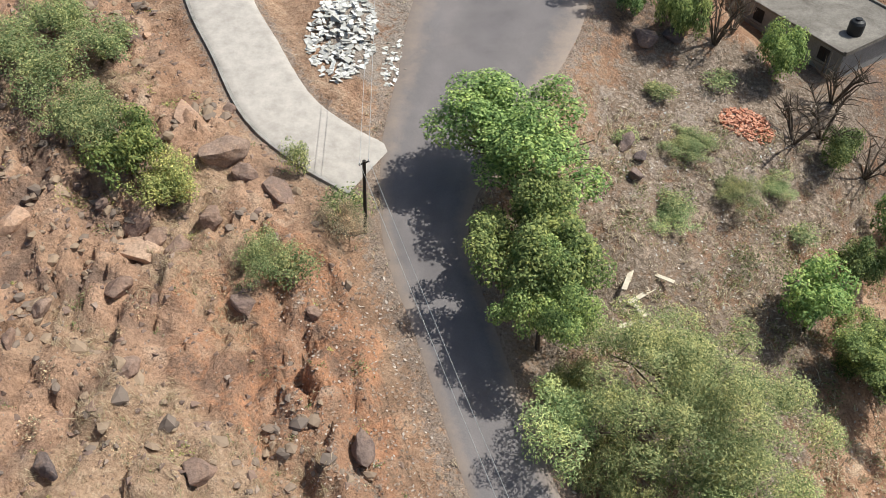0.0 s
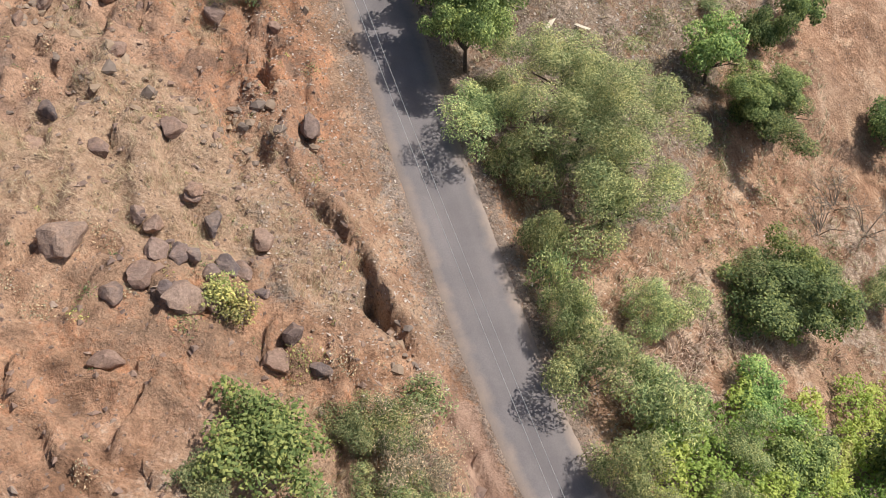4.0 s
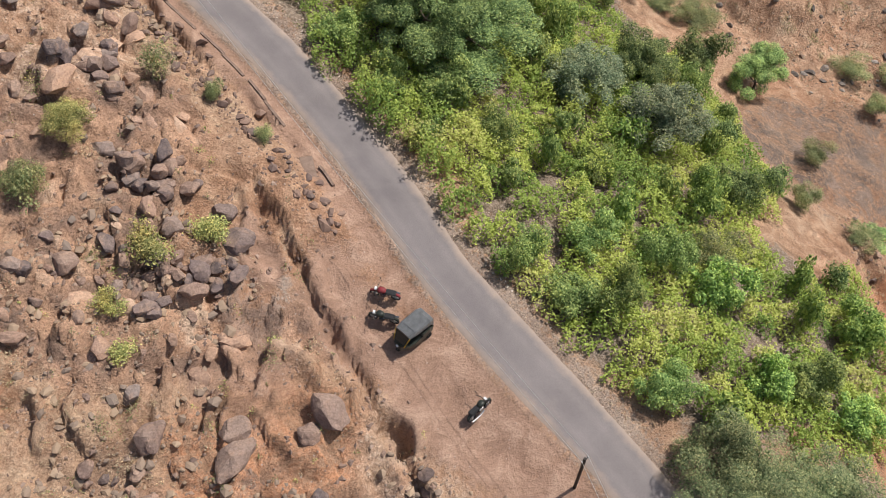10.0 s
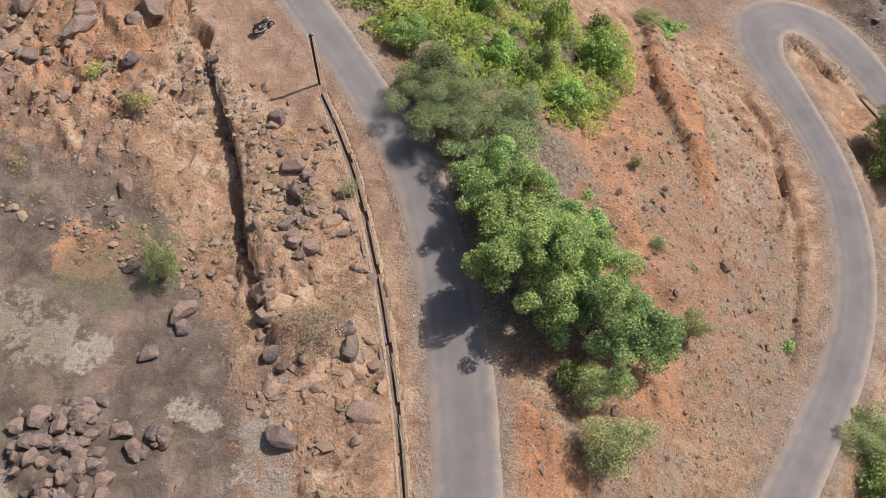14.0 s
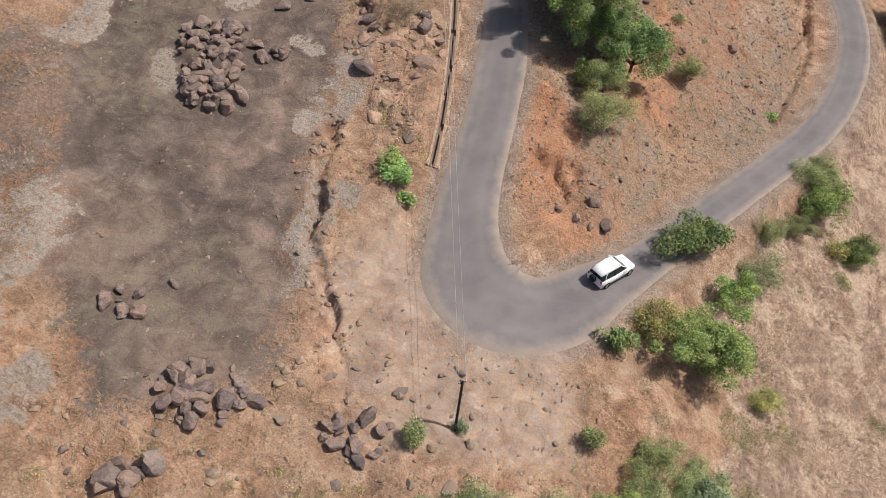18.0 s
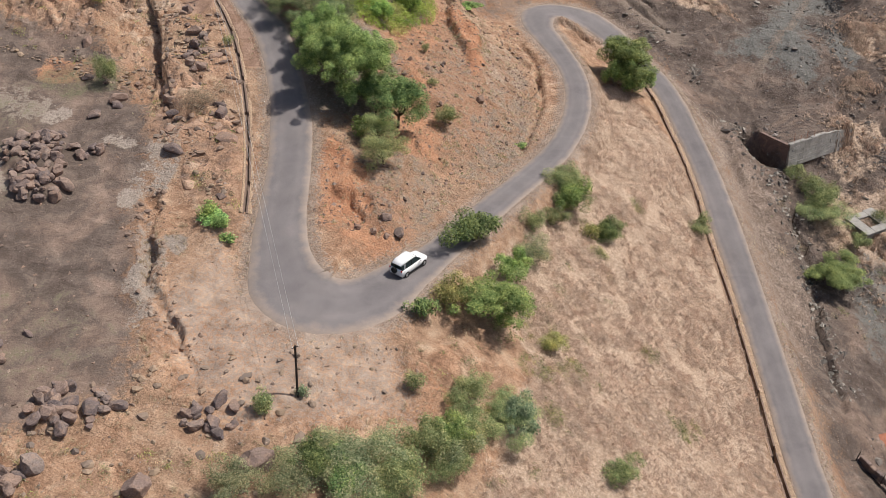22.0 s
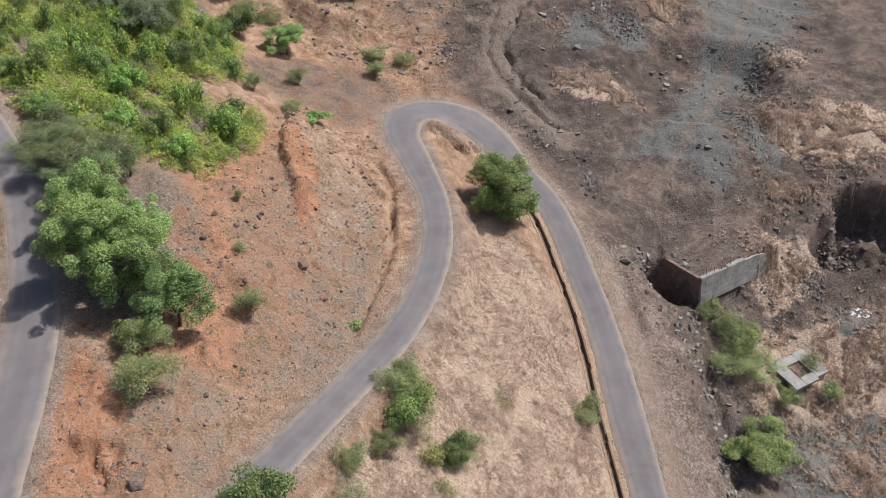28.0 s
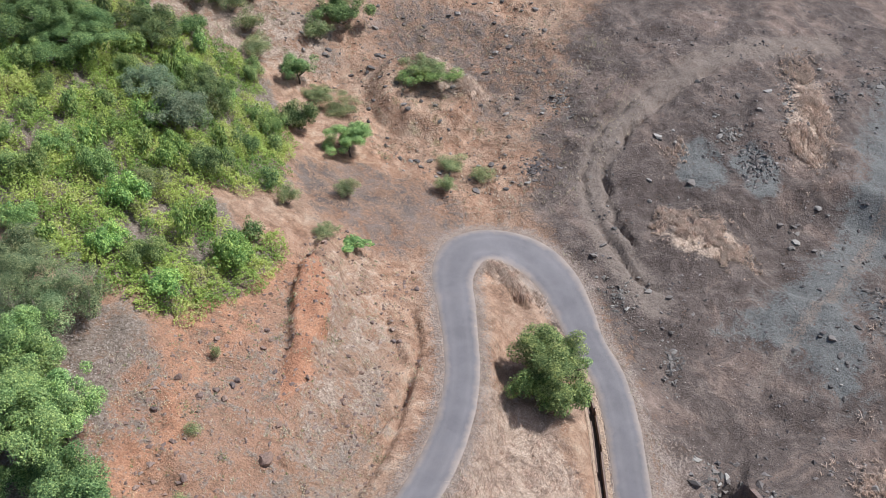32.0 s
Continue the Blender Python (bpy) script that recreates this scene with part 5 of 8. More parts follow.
def build_rickshaw(m):
    r = thing("auto_rickshaw", "black three-wheeled auto rickshaw with a vinyl hood", "auto rickshaw", m=m)
    part("body", loft(bmesh.new(), [[(-1.25, s * w, z) for s, w, z in ((1, .55, .35), (1, .62, .85), (-1, .62, .85), (-1, .55, .35))],
                                    [(-0.9, s * w, z) for s, w, z in ((1, .64, .25), (1, .67, .95), (-1, .67, .95), (-1, .64, .25))],
                                    [(0.25, s * w, z) for s, w, z in ((1, .64, .25), (1, .66, .62), (-1, .66, .62), (-1, .64, .25))],
                                    [(0.75, s * w, z) for s, w, z in ((1, .5, .28), (1, .55, .62), (-1, .55, .62), (-1, .5, .28))],
                                    [(1.2, s * w, z) for s, w, z in ((1, .22, .38), (1, .3, .85), (-1, .3, .85), (-1, .22, .38))]]), MAT["ambergreen"], r)
    part("waist_band", loft(bmesh.new(), [[(-1.27, s * w, z) for s, w, z in ((1, .63, .8), (1, .63, .9), (-1, .63, .9), (-1, .63, .8))],
                                          [(-0.3, s * w, z) for s, w, z in ((1, .69, .8), (1, .69, .9), (-1, .69, .9), (-1, .69, .8))]]), MAT["ambergreen"], r, "dark green painted band")
    part("hood", loft(bmesh.new(), [[(-1.3, s * w, z) for s, w, z in ((1, .60, .92), (1, .58, 1.5), (1, .48, 1.62), (-1, .48, 1.62), (-1, .58, 1.5), (-1, .60, .92))],
                                    [(-1.0, s * w, z) for s, w, z in ((1, .67, 1.3), (1, .66, 1.6), (1, .54, 1.74), (-1, .54, 1.74), (-1, .66, 1.6), (-1, .67, 1.3))],
                                    [(0.2, s * w, z) for s, w, z in ((1, .67, 1.45), (1, .65, 1.62), (1, .54, 1.76), (-1, .54, 1.76), (-1, .65, 1.62), (-1, .67, 1.45))],
                                    [(0.72, s * w, z) for s, w, z in ((1, .6, 1.5), (1, .58, 1.6), (1, .48, 1.68), (-1, .48, 1.68), (-1, .58, 1.6), (-1, .6, 1.5))]]), MAT["canvas"], r, "black vinyl hood")
    part("windscreen", loft(bmesh.new(), [[(0.72, s * w, z) for s, w, z in ((1, .55, 1.5), (1, .52, 1.56), (-1, .52, 1.56), (-1, .55, 1.5))],
                                          [(1.05, s * w, z) for s, w, z in ((1, .42, .86), (1, .40, .9), (-1, .40, .9), (-1, .42, .86))]]), MAT["glass"], r)
    for s in (1, -1):
        part("frame_post", tube(bmesh.new(), [(0.72, s * .6, 1.52), (1.08, s * .45, .84)], 0.028, 6), MAT["amber"], r)
        part("side_post", tube(bmesh.new(), [(-0.35, s * .66, 1.5), (-0.3, s * .66, .6)], 0.022, 6), MAT["steel"], r)
        part("wheel", wheel(bmesh.new(), -0.85, s * .60, .23, .23, .11, inner=.1), MAT["tyre"], r)
        part("mirror", tube(bmesh.new(), [(0.95, s * .5, 1.1), (1.0, s * .68, 1.2)], 0.03, 6), MAT["blackplastic"], r)
    part("bench_seat", box(bmesh.new(), -0.85, -.52, .55, -0.4, .52, .72, .05), MAT["blackplastic"], r)
    front = part("wheel", wheel(bmesh.new(), 1.05, 0, .23, .23, .1, inner=.1), MAT["tyre"], r)
    part("mudguard", tube(bmesh.new(), [(0.78, 0, .38), (0.95, 0, .5), (1.15, 0, .5), (1.32, 0, .36)], 0.07, 8), MAT["ambergreen"], front)
    part("headlight", tube(bmesh.new(), [(1.2, 0, .72), (1.28, 0, .72)], 0.09, 10), MAT["lamp"], r)
    return r


def build_motorcycle(m, tank, label):
    b = thing("motorcycle", label, "motorcycle", "parked motorcycles", m=m)
    for x in (-0.64, 0.66):
        w = part("wheel", wheel(bmesh.new(), x, 0, .30, .30, .10, inner=.24), MAT["tyre"], b)
        part("hub", wheel(bmesh.new(), x, 0, .30, .09, .12, sides=12), MAT["alloy"], w)
        for k in range(5):
            a = k * 2 * math.pi / 5
            part("spoke", tube(bmesh.new(), [(x, 0, .30), (x + .24 * math.cos(a), 0, .30 + .24 * math.sin(a))], 0.016, 5), MAT["alloy"], w)
    part("tank", loft(bmesh.new(), [[(x, s * w * sc, zz) for s, sc, zz in ((1, .6, z0), (1, 1, (z0 + z1) / 2), (1, .5, z1), (-1, .5, z1), (-1, 1, (z0 + z1) / 2), (-1, .6, z0))] for x, w, z0, z1 in ((-.08, .09, .72, .86), (.1, .15, .70, .94), (.32, .16, .72, .95), (.42, .08, .76, .88))]), tank, b, smooth=True)
    part("seat", box(bmesh.new(), -.72, -.13, .72, -.04, .13, .82, .04), MAT["blackplastic"], b, "black padded seat")
    part("engine", box(bmesh.new(), -.1, -.14, .25, .28, .14, .58, .05), MAT["chrome"], b)
    part("frame", tube(bmesh.new(), [(.45, 0, .85), (.3, 0, .35), (-.2, 0, .3), (-.6, 0, .75)], 0.025, 6), MAT["blackplastic"], b)
    part("exhaust", tube(bmesh.new(), [(.2, -.15, .3), (-.3, -.17, .26), (-.85, -.18, .36)], [.03, .045, .05], 8), MAT["chrome"], b)
    part("rear_mudguard", tube(bmesh.new(), [(-.4, 0, .66), (-.65, 0, .70), (-.92, 0, .52)], 0.06, 6), tank, b)
    part("front_mudguard", tube(bmesh.new(), [(.42, 0, .58), (.66, 0, .64), (.90, 0, .5)], 0.055, 6), tank, b)
    for s in (1, -1):
        part("fork", tube(bmesh.new(), [(.66, s * .08, .30), (.44, s * .08, .98)], 0.025, 6), MAT["chrome"], b)
        part("mirror", tube(bmesh.new(), [(.40, s * .3, 1.03), (.40, s * .36, 1.2), (.39, s * .42, 1.22)], [.008, .012, .05], 6), MAT["blackplastic"], b)
    part("handlebar", tube(bmesh.new(), [(.32, -.38, 1.0), (.42, -.15, 1.04), (.42, .15, 1.04), (.32, .38, 1.0)], 0.018, 6), MAT["blackplastic"], b)
    part("headlight", tube(bmesh.new(), [(.48, 0, .9), (.6, 0, .9)], [.07, .09], 10), MAT["lamp"], b)
    return b


def stand(x, y, turn, lean=0):
    return pose(x, y, lies_on(x, y) + 0.02, lean, 0, turn)


build_rickshaw(stand(32.5, -73.0, 220))
build_motorcycle(stand(31.1, -70.2, 158, -9) @ Matrix.Diagonal((1.06, 1.5, 1.04, 1)), MAT["redpaint"], "red motorcycle parked on bare earth")
build_motorcycle(stand(30.9, -71.7, 158, -9) @ Matrix.Diagonal((1.06, 1.5, 1.04, 1)), MAT["ambergreen"], "black motorcycle parked beside a rickshaw")
build_motorcycle(stand(36.2, -77.6, 40, -9) @ Matrix.Diagonal((1.06, 1.5, 1.04, 1)), MAT["ambergreen"], "black motorcycle parked near the roadside")


# ---------------------------------------------------------------- buildings and walls
def build_house(m):
    h = thing("house", "small grey plastered house with a flat concrete roof", "house", m=m)
    walls = part("wall", box(bmesh.new(), -9, 0, -1.5, 0, 0.2, 2.7), MAT["plaster"], h)
    part("wall", box(bmesh.new(), -0.2, 0.2, -1.5, 0, 6, 2.7), MAT["plaster"], h)
    part("wall", box(bmesh.new(), -9, 0.2, -1.5, -8.8, 6, 2.7), MAT["plaster"], h)
    part("wall", box(bmesh.new(), -9, 6, -1.5, 0, 6.2, 2.7), MAT["plaster"], h)
    roof = part("roof", box(bmesh.new(), -9.5, -0.5, 2.7, 0.4, 6.6, 2.88, 0.02), MAT["sootroof"], h, "stained flat concrete roof")
    for q in ((-9.5, 6.4, 0.4, 6.6), (0.2, -0.5, 0.4, 6.4)):
        part("parapet", box(bmesh.new(), q[0], q[1], 2.884, q[2], q[3], 3.02, 0.02), MAT["sootroof"], roof)
    part("plinth_band", box(bmesh.new(), -9.1, -0.12, 0.9, 0.1, -0.004, 1.05, 0.01), MAT["concrete"], h)
    for x in (-1.4, -3.2, -5.4, -7.2):
        # no opening is cut; a black panel paints the shade inside
        w = part("window", box(bmesh.new(), x - 0.42, -0.05, 1.25, x + 0.42, -0.003, 2.2, 0.01), MAT["blackplastic"], h, "unglazed window, its inner shade a black panel")
        part("frame", box(bmesh.new(), x - 0.03, -0.09, 1.25, x + 0.03, -0.052, 2.2), MAT["steel"], w)
        part("sill", box(bmesh.new(), x - 0.5, -0.16, 1.17, x + 0.5, -0.002, 1.246), MAT["concrete"], w)
    part("lean_to_roof", box(bmesh.new(), -13.5, 0.5, 2.3, -9.6, 4.5, 2.36), MAT["concrete"], h, "low asbestos sheet roof of a lean-to")
    for x in (-13.2, -10.2):
        part("post", tube(bmesh.new(), [(x, 0.7, -1), (x, 0.7, 2.3)], 0.06, 8), MAT["twig"], h)
    return h


def squared(x, y, z, turn):
    return pose(x, y, z, 0, 0, turn)


house_at = squared(31.18, 3.58, 15.75, -53.5)
build_house(house_at)
tank_at = house_at @ Matrix.Translation((-1.0, 2.0, 2.89))
tank = thing("water_tank", "black plastic water tank on a flat roof", "water tank", m=tank_at)
part("barrel", tube(bmesh.new(), [(0, 0, 0), (0, 0, 0.15), (0, 0, 0.8), (0, 0, 0.95), (0, 0, 1.05)], [0.5, 0.52, 0.52, 0.42, 0.2], 20), MAT["blackplastic"], tank)
part("lid", tube(bmesh.new(), [(0, 0, 1.05), (0, 0, 1.12)], 0.22, 16), MAT["blackplastic"], tank)


# a broken retaining wall of concrete blocks, with rusted bars standing in its top
rw = thing("retaining_wall", "broken grey concrete block retaining wall in the quarry", "wall", m=squared(119.4, -78.2, -29.2, 30))
LONG, TALL = 13.0, 3.6
part("core", loft(bmesh.new(), [[(x, 0.12, -1.5), (x, 1.3, -1.5), (x, 0.75, t), (x, 0.40, t)] for x, t in ((0, TALL - 0.15), (5, TALL - 0.1), (9, TALL - 0.2), (LONG, TALL - 0.9))]), MAT["concrete"], rw)
rng = random.Random(8)
for row in range(6):
    x = 0.0 if row % 2 else -0.7
    z0, z1 = row * 0.6, row * 0.6 + 0.585
    while x < LONG:
        w = rng.uniform(1.25, 1.75)
        a, b_ = max(0, x), min(LONG, x + w - 0.015)
        x += w
        if b_ - a < 0.3 or (row == 5 and rng.random() < 0.25) or (row >= 3 and b_ > LONG - (row - 2) * 0.9):
            continue
        q = rng.uniform(-0.03, 0.02)
        bm = bmesh.new()
        lean = 0.13
        vs = [bm.verts.new(v) for v in [(a, q + z0 * lean, z0), (b_, q + z0 * lean, z0), (b_, 0.45 + z0 * lean, z0), (a, 0.45 + z0 * lean, z0),
                                        (a, q + z1 * lean, z1), (b_, q + z1 * lean, z1), (b_, 0.45 + z1 * lean, z1), (a, 0.45 + z1 * lean, z1)]]
        for f in ((0, 1, 5, 4), (1, 2, 6, 5), (2, 3, 7, 6), (3, 0, 4, 7), (4, 5, 6, 7), (3, 2, 1, 0)):
            bm.faces.new([vs[k] for k in f])
        part("block", bm, MAT["concrete"], rw)
for x in (0.9, 2.2, 3.4, 4.9):
    part("reinforcing_bar", tube(bmesh.new(), [(x, 0.6, TALL - 0.3), (x + rng.uniform(-.2, .2), 0.7, TALL + rng.uniform(0.7, 1.5))], 0.03, 5), MAT["rust"], rw)
part("return_wall", loft(bmesh.new(), [[(x0, y, -1.5), (x0 + 0.5, y, -1.5), (x0 + 0.5, y, t), (x0, y, t)] for y, x0, t in ((0.5, 0.0, TALL - 0.25), (3, -0.1, TALL - 0.4), (6, -0.3, TALL - 0.5))]), MAT["redrock"], rw)

# an unfinished concrete chamber with a square opening in its roof
bx = thing("concrete_chamber", "unfinished concrete chamber with a square roof opening", "building", m=pose(129.8, -85.0, -36.0, 5, 0, 28))
for q in ((-2.3, -1.9, 2.3, -1.7), (-2.3, 1.7, 2.3, 1.9), (-2.3, -1.7, -2.1, 1.7)):
    part("wall", box(bmesh.new(), q[0], q[1], -1.5, q[2], q[3], 2.0), MAT["concrete"], bx)
for y in (-1.2, 1.2):
    part("column", box(bmesh.new(), 2.0, y - 0.2, -1.5, 2.3, y + 0.2, 2.0), MAT["concrete"], bx)
SOMEWHAT = random.Random(3)
for q in ((-2.7, -2.2, -1.1, 2.2), (0.9, -1.9, 2.7, 2.3), (-1.096, -2.2, 0.896, -1.0), (-1.096, 1.0, 0.896, 2.1)):
    part("roof_slab", box(bmesh.new(), q[0], q[1], 2.004, q[2], q[3], 2.28 + 0.02 * SOMEWHAT.random(), 0.03), MAT["concrete"], bx)

# a dark stone wall with leaning stakes beside the lower road
sw = thing("stone_wall", "low dark stone wall with leaning stakes", "wall", m=squared(116.2, -124.5, lies_on(116.2, -124.5), -62))
for k in range(16):
    for row in range(2):
        a = k * 0.75 + (0.3 if row else 0)
        part("stone", box(bmesh.new(), a, -0.25, -0.5 + row * 0.55, a + 0.72, 0.25, 0.03 + row * 0.55, 0.06, pose(0, 0, 0, rng.uniform(-3, 3), rng.uniform(-2, 2), rng.uniform(-3, 3))), MAT["rock"], sw)
for x, t in ((0.2, 1.6), (3.6, 1.4), (7.0, 1.7)):
    part("stake", tube(bmesh.new(), [(x, -0.5, -0.5), (x + 0.25, -0.6, t)], 0.06, 6), MAT["bark"], sw)
for k, (x, y) in enumerate([(118.6, -86.5), (119.6, -91), (119.2, -96), (118.4, -102)]):
    st = part("fence_stake", tube(bmesh.new(), [(0, 0, -0.4), (0.1 + 0.1 * k, 0.15, 1.5)], [0.06, 0.045], 6), MAT["bark"])
    st.matrix_basis = pose(x, y, lies_on(x, y))
    tagged(st, "dark leaning wooden stake in rough ground", "stake", "stakes below the lower road")
sheet = part("rusted_sheet", box(bmesh.new(), -1.4, -0.8, 0, 1.4, 0.8, 0.04), MAT["rust"])
sheet.matrix_basis = pose(121.5, -120.5, lies_on(121.5, -120.5) + 0.35, 8, 5, 20)
tagged(sheet, "rusted red metal sheet lying on rubble", "metal sheet")


# ---------------------------------------------------------------- stones
def stone_points(seed, cuts=9, div=2, squash=(1, 0.8, 0.68)):
    bm = bmesh.new()
    bmesh.ops.create_icosphere(bm, subdivisions=div, radius=1)
    g = np.random.default_rng(seed)
    for _ in range(cuts):
        n = Vector(g.normal(size=3)).normalized()
        d = g.uniform(0.5, 0.82)
        for v in bm.verts:
            k = v.co.dot(n) - d
            if k > 0:
                v.co -= n * k * 0.92
    for v in bm.verts:
        v.co *= 1.12 + 0.16 * noise.noise(v.co * 1.9 + Vector((seed, 0, 0))) + 0.06 * noise.noise(v.co * 5.5 + Vector((seed, 3, 0)))
        v.co = Vector((v.co.x * squash[0], v.co.y * squash[1], v.co.z * squash[2]))
    return bm


BOULDERS = []
for s in range(12):
    bm = stone_points(s, 15, 3)
    me = bpy.data.meshes.new("boulder")
    bm.to_mesh(me)
    bm.free()
    me.materials.append(MAT["rock"])
    BOULDERS.append(me)
RED_BOULDERS = []
for me in BOULDERS:
    me = me.copy()
    me.materials[0] = MAT["redrock"]
    RED_BOULDERS.append(me)
SOME = random.Random(21)


def boulder(x, y, r, label, group, sink=0.3, kinds=BOULDERS, name="boulder"):
    ob = tagged(new(name, SOME.choice(kinds)), label, name, group)
    s = SOME.uniform(0.85, 1.15)
    ob.matrix_basis = pose(x, y, lies_on(x, y) + r * (0.6 - sink), SOME.uniform(-25, 25), SOME.uniform(-25, 25), SOME.uniform(0, 360)) @ Matrix.Diagonal((r * s, r / s, r * SOME.uniform(0.85, 1.2), 1))
    return ob


HEAPS = [  # x, y, spread along x and y, number, radius
    (28.4, -112.4, 3.0, 3.2, 52, 0.66), (30.8, -116.6, 2.8, 2.8, 46, 0.68), (33.2, -111.0, 2.0, 1.2, 9, 0.6), (43.2, -144.4, 3.0, 2.6, 34, 0.62), (34.6, -139.8, 1.4, 1.7, 10, 0.48),
    (41.4, -151.4, 2.2, 2.2, 9, 0.8), (53.7, -144.2, 2.2, 2.0, 16, 0.58), (17.9, -63.0, 2.3, 1.2, 17, 0.62), (19.4, -69.2, 3.0, 1.3, 20, 0.64), (13.0, -55.4, 1.8, 2.2, 17, 0.56),
    (0.2, -37.0, 3.0, 2.6, 14, 0.55), (17.3, -71.4, 0.9, 1.4, 5, 0.55), (41.6, -94.0, 1.2, 3.6, 13, 0.55), (7.6, -51.2, 2.6, 1.5, 8, 0.5),
]
for x, y, wide, deep, number, size in HEAPS:
    for _ in range(number):
        a, q = SOME.uniform(0, 6.28), math.sqrt(SOME.random())
        boulder(x + wide * q * math.cos(a), y + deep * q * math.sin(a), size * SOME.uniform(0.55, 1.45), "brown-grey basalt boulder in a heap", "boulders of the heaps", 0.3)
SINGLE = {
    "near the lane": [(-6.2, -15.6, 0.93), (-9.6, -20.7, 0.81), (-7.8, -25.1, 0.76), (2.8, -26.6, 0.95), (-2.9, -38.2, 1.0), (-0.8, -39.3, 1.2), (-6.5, -37.8, 1.3), (-7.0, -31.3, 0.75), (-3.9, -29.2, 0.86), (-9.7, -30.1, 0.65), (-8.8, -16.9, 0.85), (-7.5, -17.3, 0.84), (-18.3, -15.3, 1.28), (-6.3, -11.6, 1.3), (-5.0, -12.2, 0.8), (-3.3, -35.1, 0.67), (-0.8, -34.1, 0.68), (1.6, -34.3, 0.81), (-2.0, -32.6, 0.61), (-4.1, -34.9, 0.54), (-12.8, -24.8, 0.47), (-15.9, -18.6, 0.6), (-3.9, -39.6, 0.77), (-7.8, -20.8, 0.4), (-12.3, -22.4, 0.56), (-3.7, -20.4, 0.79), (-0.4, -20.1, 0.47)],
    "on the upper slope": [(1.8, -38.5, 0.72), (4.2, -39.8, 0.85), (3.5, -41.0, 0.77), (-3.2, -42.8, 0.77), (-2.2, -32.9, 0.61), (-2.1, -50.4, 1.1), (1.9, -54.9, 0.67), (-0.4, -57.8, 1.3), (4.0, -57.3, 0.94), (6.6, -52.0, 0.75), (8.6, -55.6, 0.6), (9.5, -50.3, 0.8), (14.7, -51.0, 0.9), (15.3, -49.1, 0.6), (14.8, -56.7, 0.69), (5.5, -40.8, 0.62), (9.0, -49.3, 0.71)],
    "above the rickshaw": [(22.2, -67.0, 1.35), (21.4, -65.1, 0.95), (18.5, -66.5, 0.8), (14.7, -67.4, 0.85), (12.7, -69.0, 1.0), (11.5, -67.5, 0.65), (15.2, -65.6, 0.42), (10.1, -69.8, 0.64), (8.9, -56.8, 0.61), (10.1, -58.7, 0.52), (15.6, -52.4, 0.82), (8.3, -73.8, 1.2), (6.3, -61.9, 0.68), (15.3, -70.1, 0.64), (6.8, -66.3, 0.66), (14.5, -61.7, 0.84), (9.4, -58.4, 0.6), (6.9, -57.0, 0.7), (15.2, -58.0, 0.77), (22.2, -69.4, 0.85)],
    "beside the crack": [(21.8, -79.9, 1.45), (27.3, -77.9, 1.35), (26.2, -78.7, 0.9), (21.8, -78.1, 1.1), (17.3, -78.7, 1.1), (38.5, -86.0, 1.0), (34.1, -101.7, 1.15), (40.2, -89.9, 1.1), (40.7, -91.8, 0.95), (42.6, -96.4, 0.95), (46.1, -103.4, 1.1), (45.7, -102.2, 0.75), (28.2, -92.8, 0.9), (39.9, -101.6, 0.95), (40.9, -104.4, 0.9), (30.1, -98.9, 0.7), (34.3, -102.9, 0.77), (32.5, -105.1, 0.9), (16.1, -75.8, 0.9), (26.5, -82.2, 0.8), (19.1, -83.3, 0.85), (17.9, -82.7, 0.65), (42.6, -110.2, 1.1)],
    "on the terrace": [(50.0, -151.3, 1.55), (58.2, -148.4, 1.6), (54.5, -152.6, 1.0), (36.9, -136.8, 0.5), (30.2, -108.6, 0.7), (46.6, -144.0, 0.9), (45.2, -156.0, 1.0), (74.8, -90.2, 0.8), (65.4, -117.6, 0.75), (66.6, -118.9, 0.8), (64.2, -119.4, 0.55), (62.6, -119.2, 0.5), (65.4, -119.8, 0.45)],
}
for rows in SINGLE.values():
    for x, y, r in rows:
        boulder(x, y, 0.98 * r, "large weathered basalt boulder half buried in soil", "single boulders", 0.47, RED_BOULDERS if y > -60 or x > 60 else BOULDERS)


def scatter(number, corners, seed, keep=1.0, off_road=0.5):
    """Places spread over a polygon, off the roads."""
    g = np.random.default_rng(seed)
    c = np.array(corners)
    x, y = g.uniform(c[:, 0].min(), c[:, 0].max(), number), g.uniform(c[:, 1].min(), c[:, 1].max(), number)
    ok = zone(x, y, corners, 1.0) > g.uniform(0.25, 0.75, number)
    d, i = near(ROAD_TREE, x, y)
    ok &= d - ROAD[i, 3] > off_road
    d, i = near(LANE_TREE, x, y)
    ok &= d - LANE_LINE[i, 3] > off_road
    return x[ok], y[ok]


SLOPE = [(-24, 18), (-9, -4), (0, -14), (7, -34), (15, -48), (26, -62), (33, -80), (43, -92), (50, -118), (42, -112), (34, -100), (20, -96), (-24, -84)]
rx_, ry_ = scatter(2400, SLOPE, 5)
ok = fbm(rx_, ry_, 7.0, 96, 3) > 0.22
for k, (x, y) in enumerate(zip(rx_[ok], ry_[ok])):
    boulder(x, y, SOME.choice((0.25, 0.3, 0.35, 0.4, 0.45, 0.55, 0.65)), "rust-brown angular rock bedded in the stony slope", "rocks of the slope", 0.48, RED_BOULDERS, "rock")
SLABS = []
for k in range(10):
    bm = stone_points(40 + k, 12, 2, (1.15, 0.8, 0.42))
    me = bpy.data.meshes.new("rock_slab")
    bm.to_mesh(me)
    bm.free()
    me.materials.append(MAT["slabrock"])
    SLABS.append(me)
rx_, ry_ = scatter(1900, OUTCROP, 71, off_road=1.6)
ok = (bedrock(rx_, ry_) > 0.45) & (fbm(rx_, ry_, 5.0, 97, 2) > -0.12)
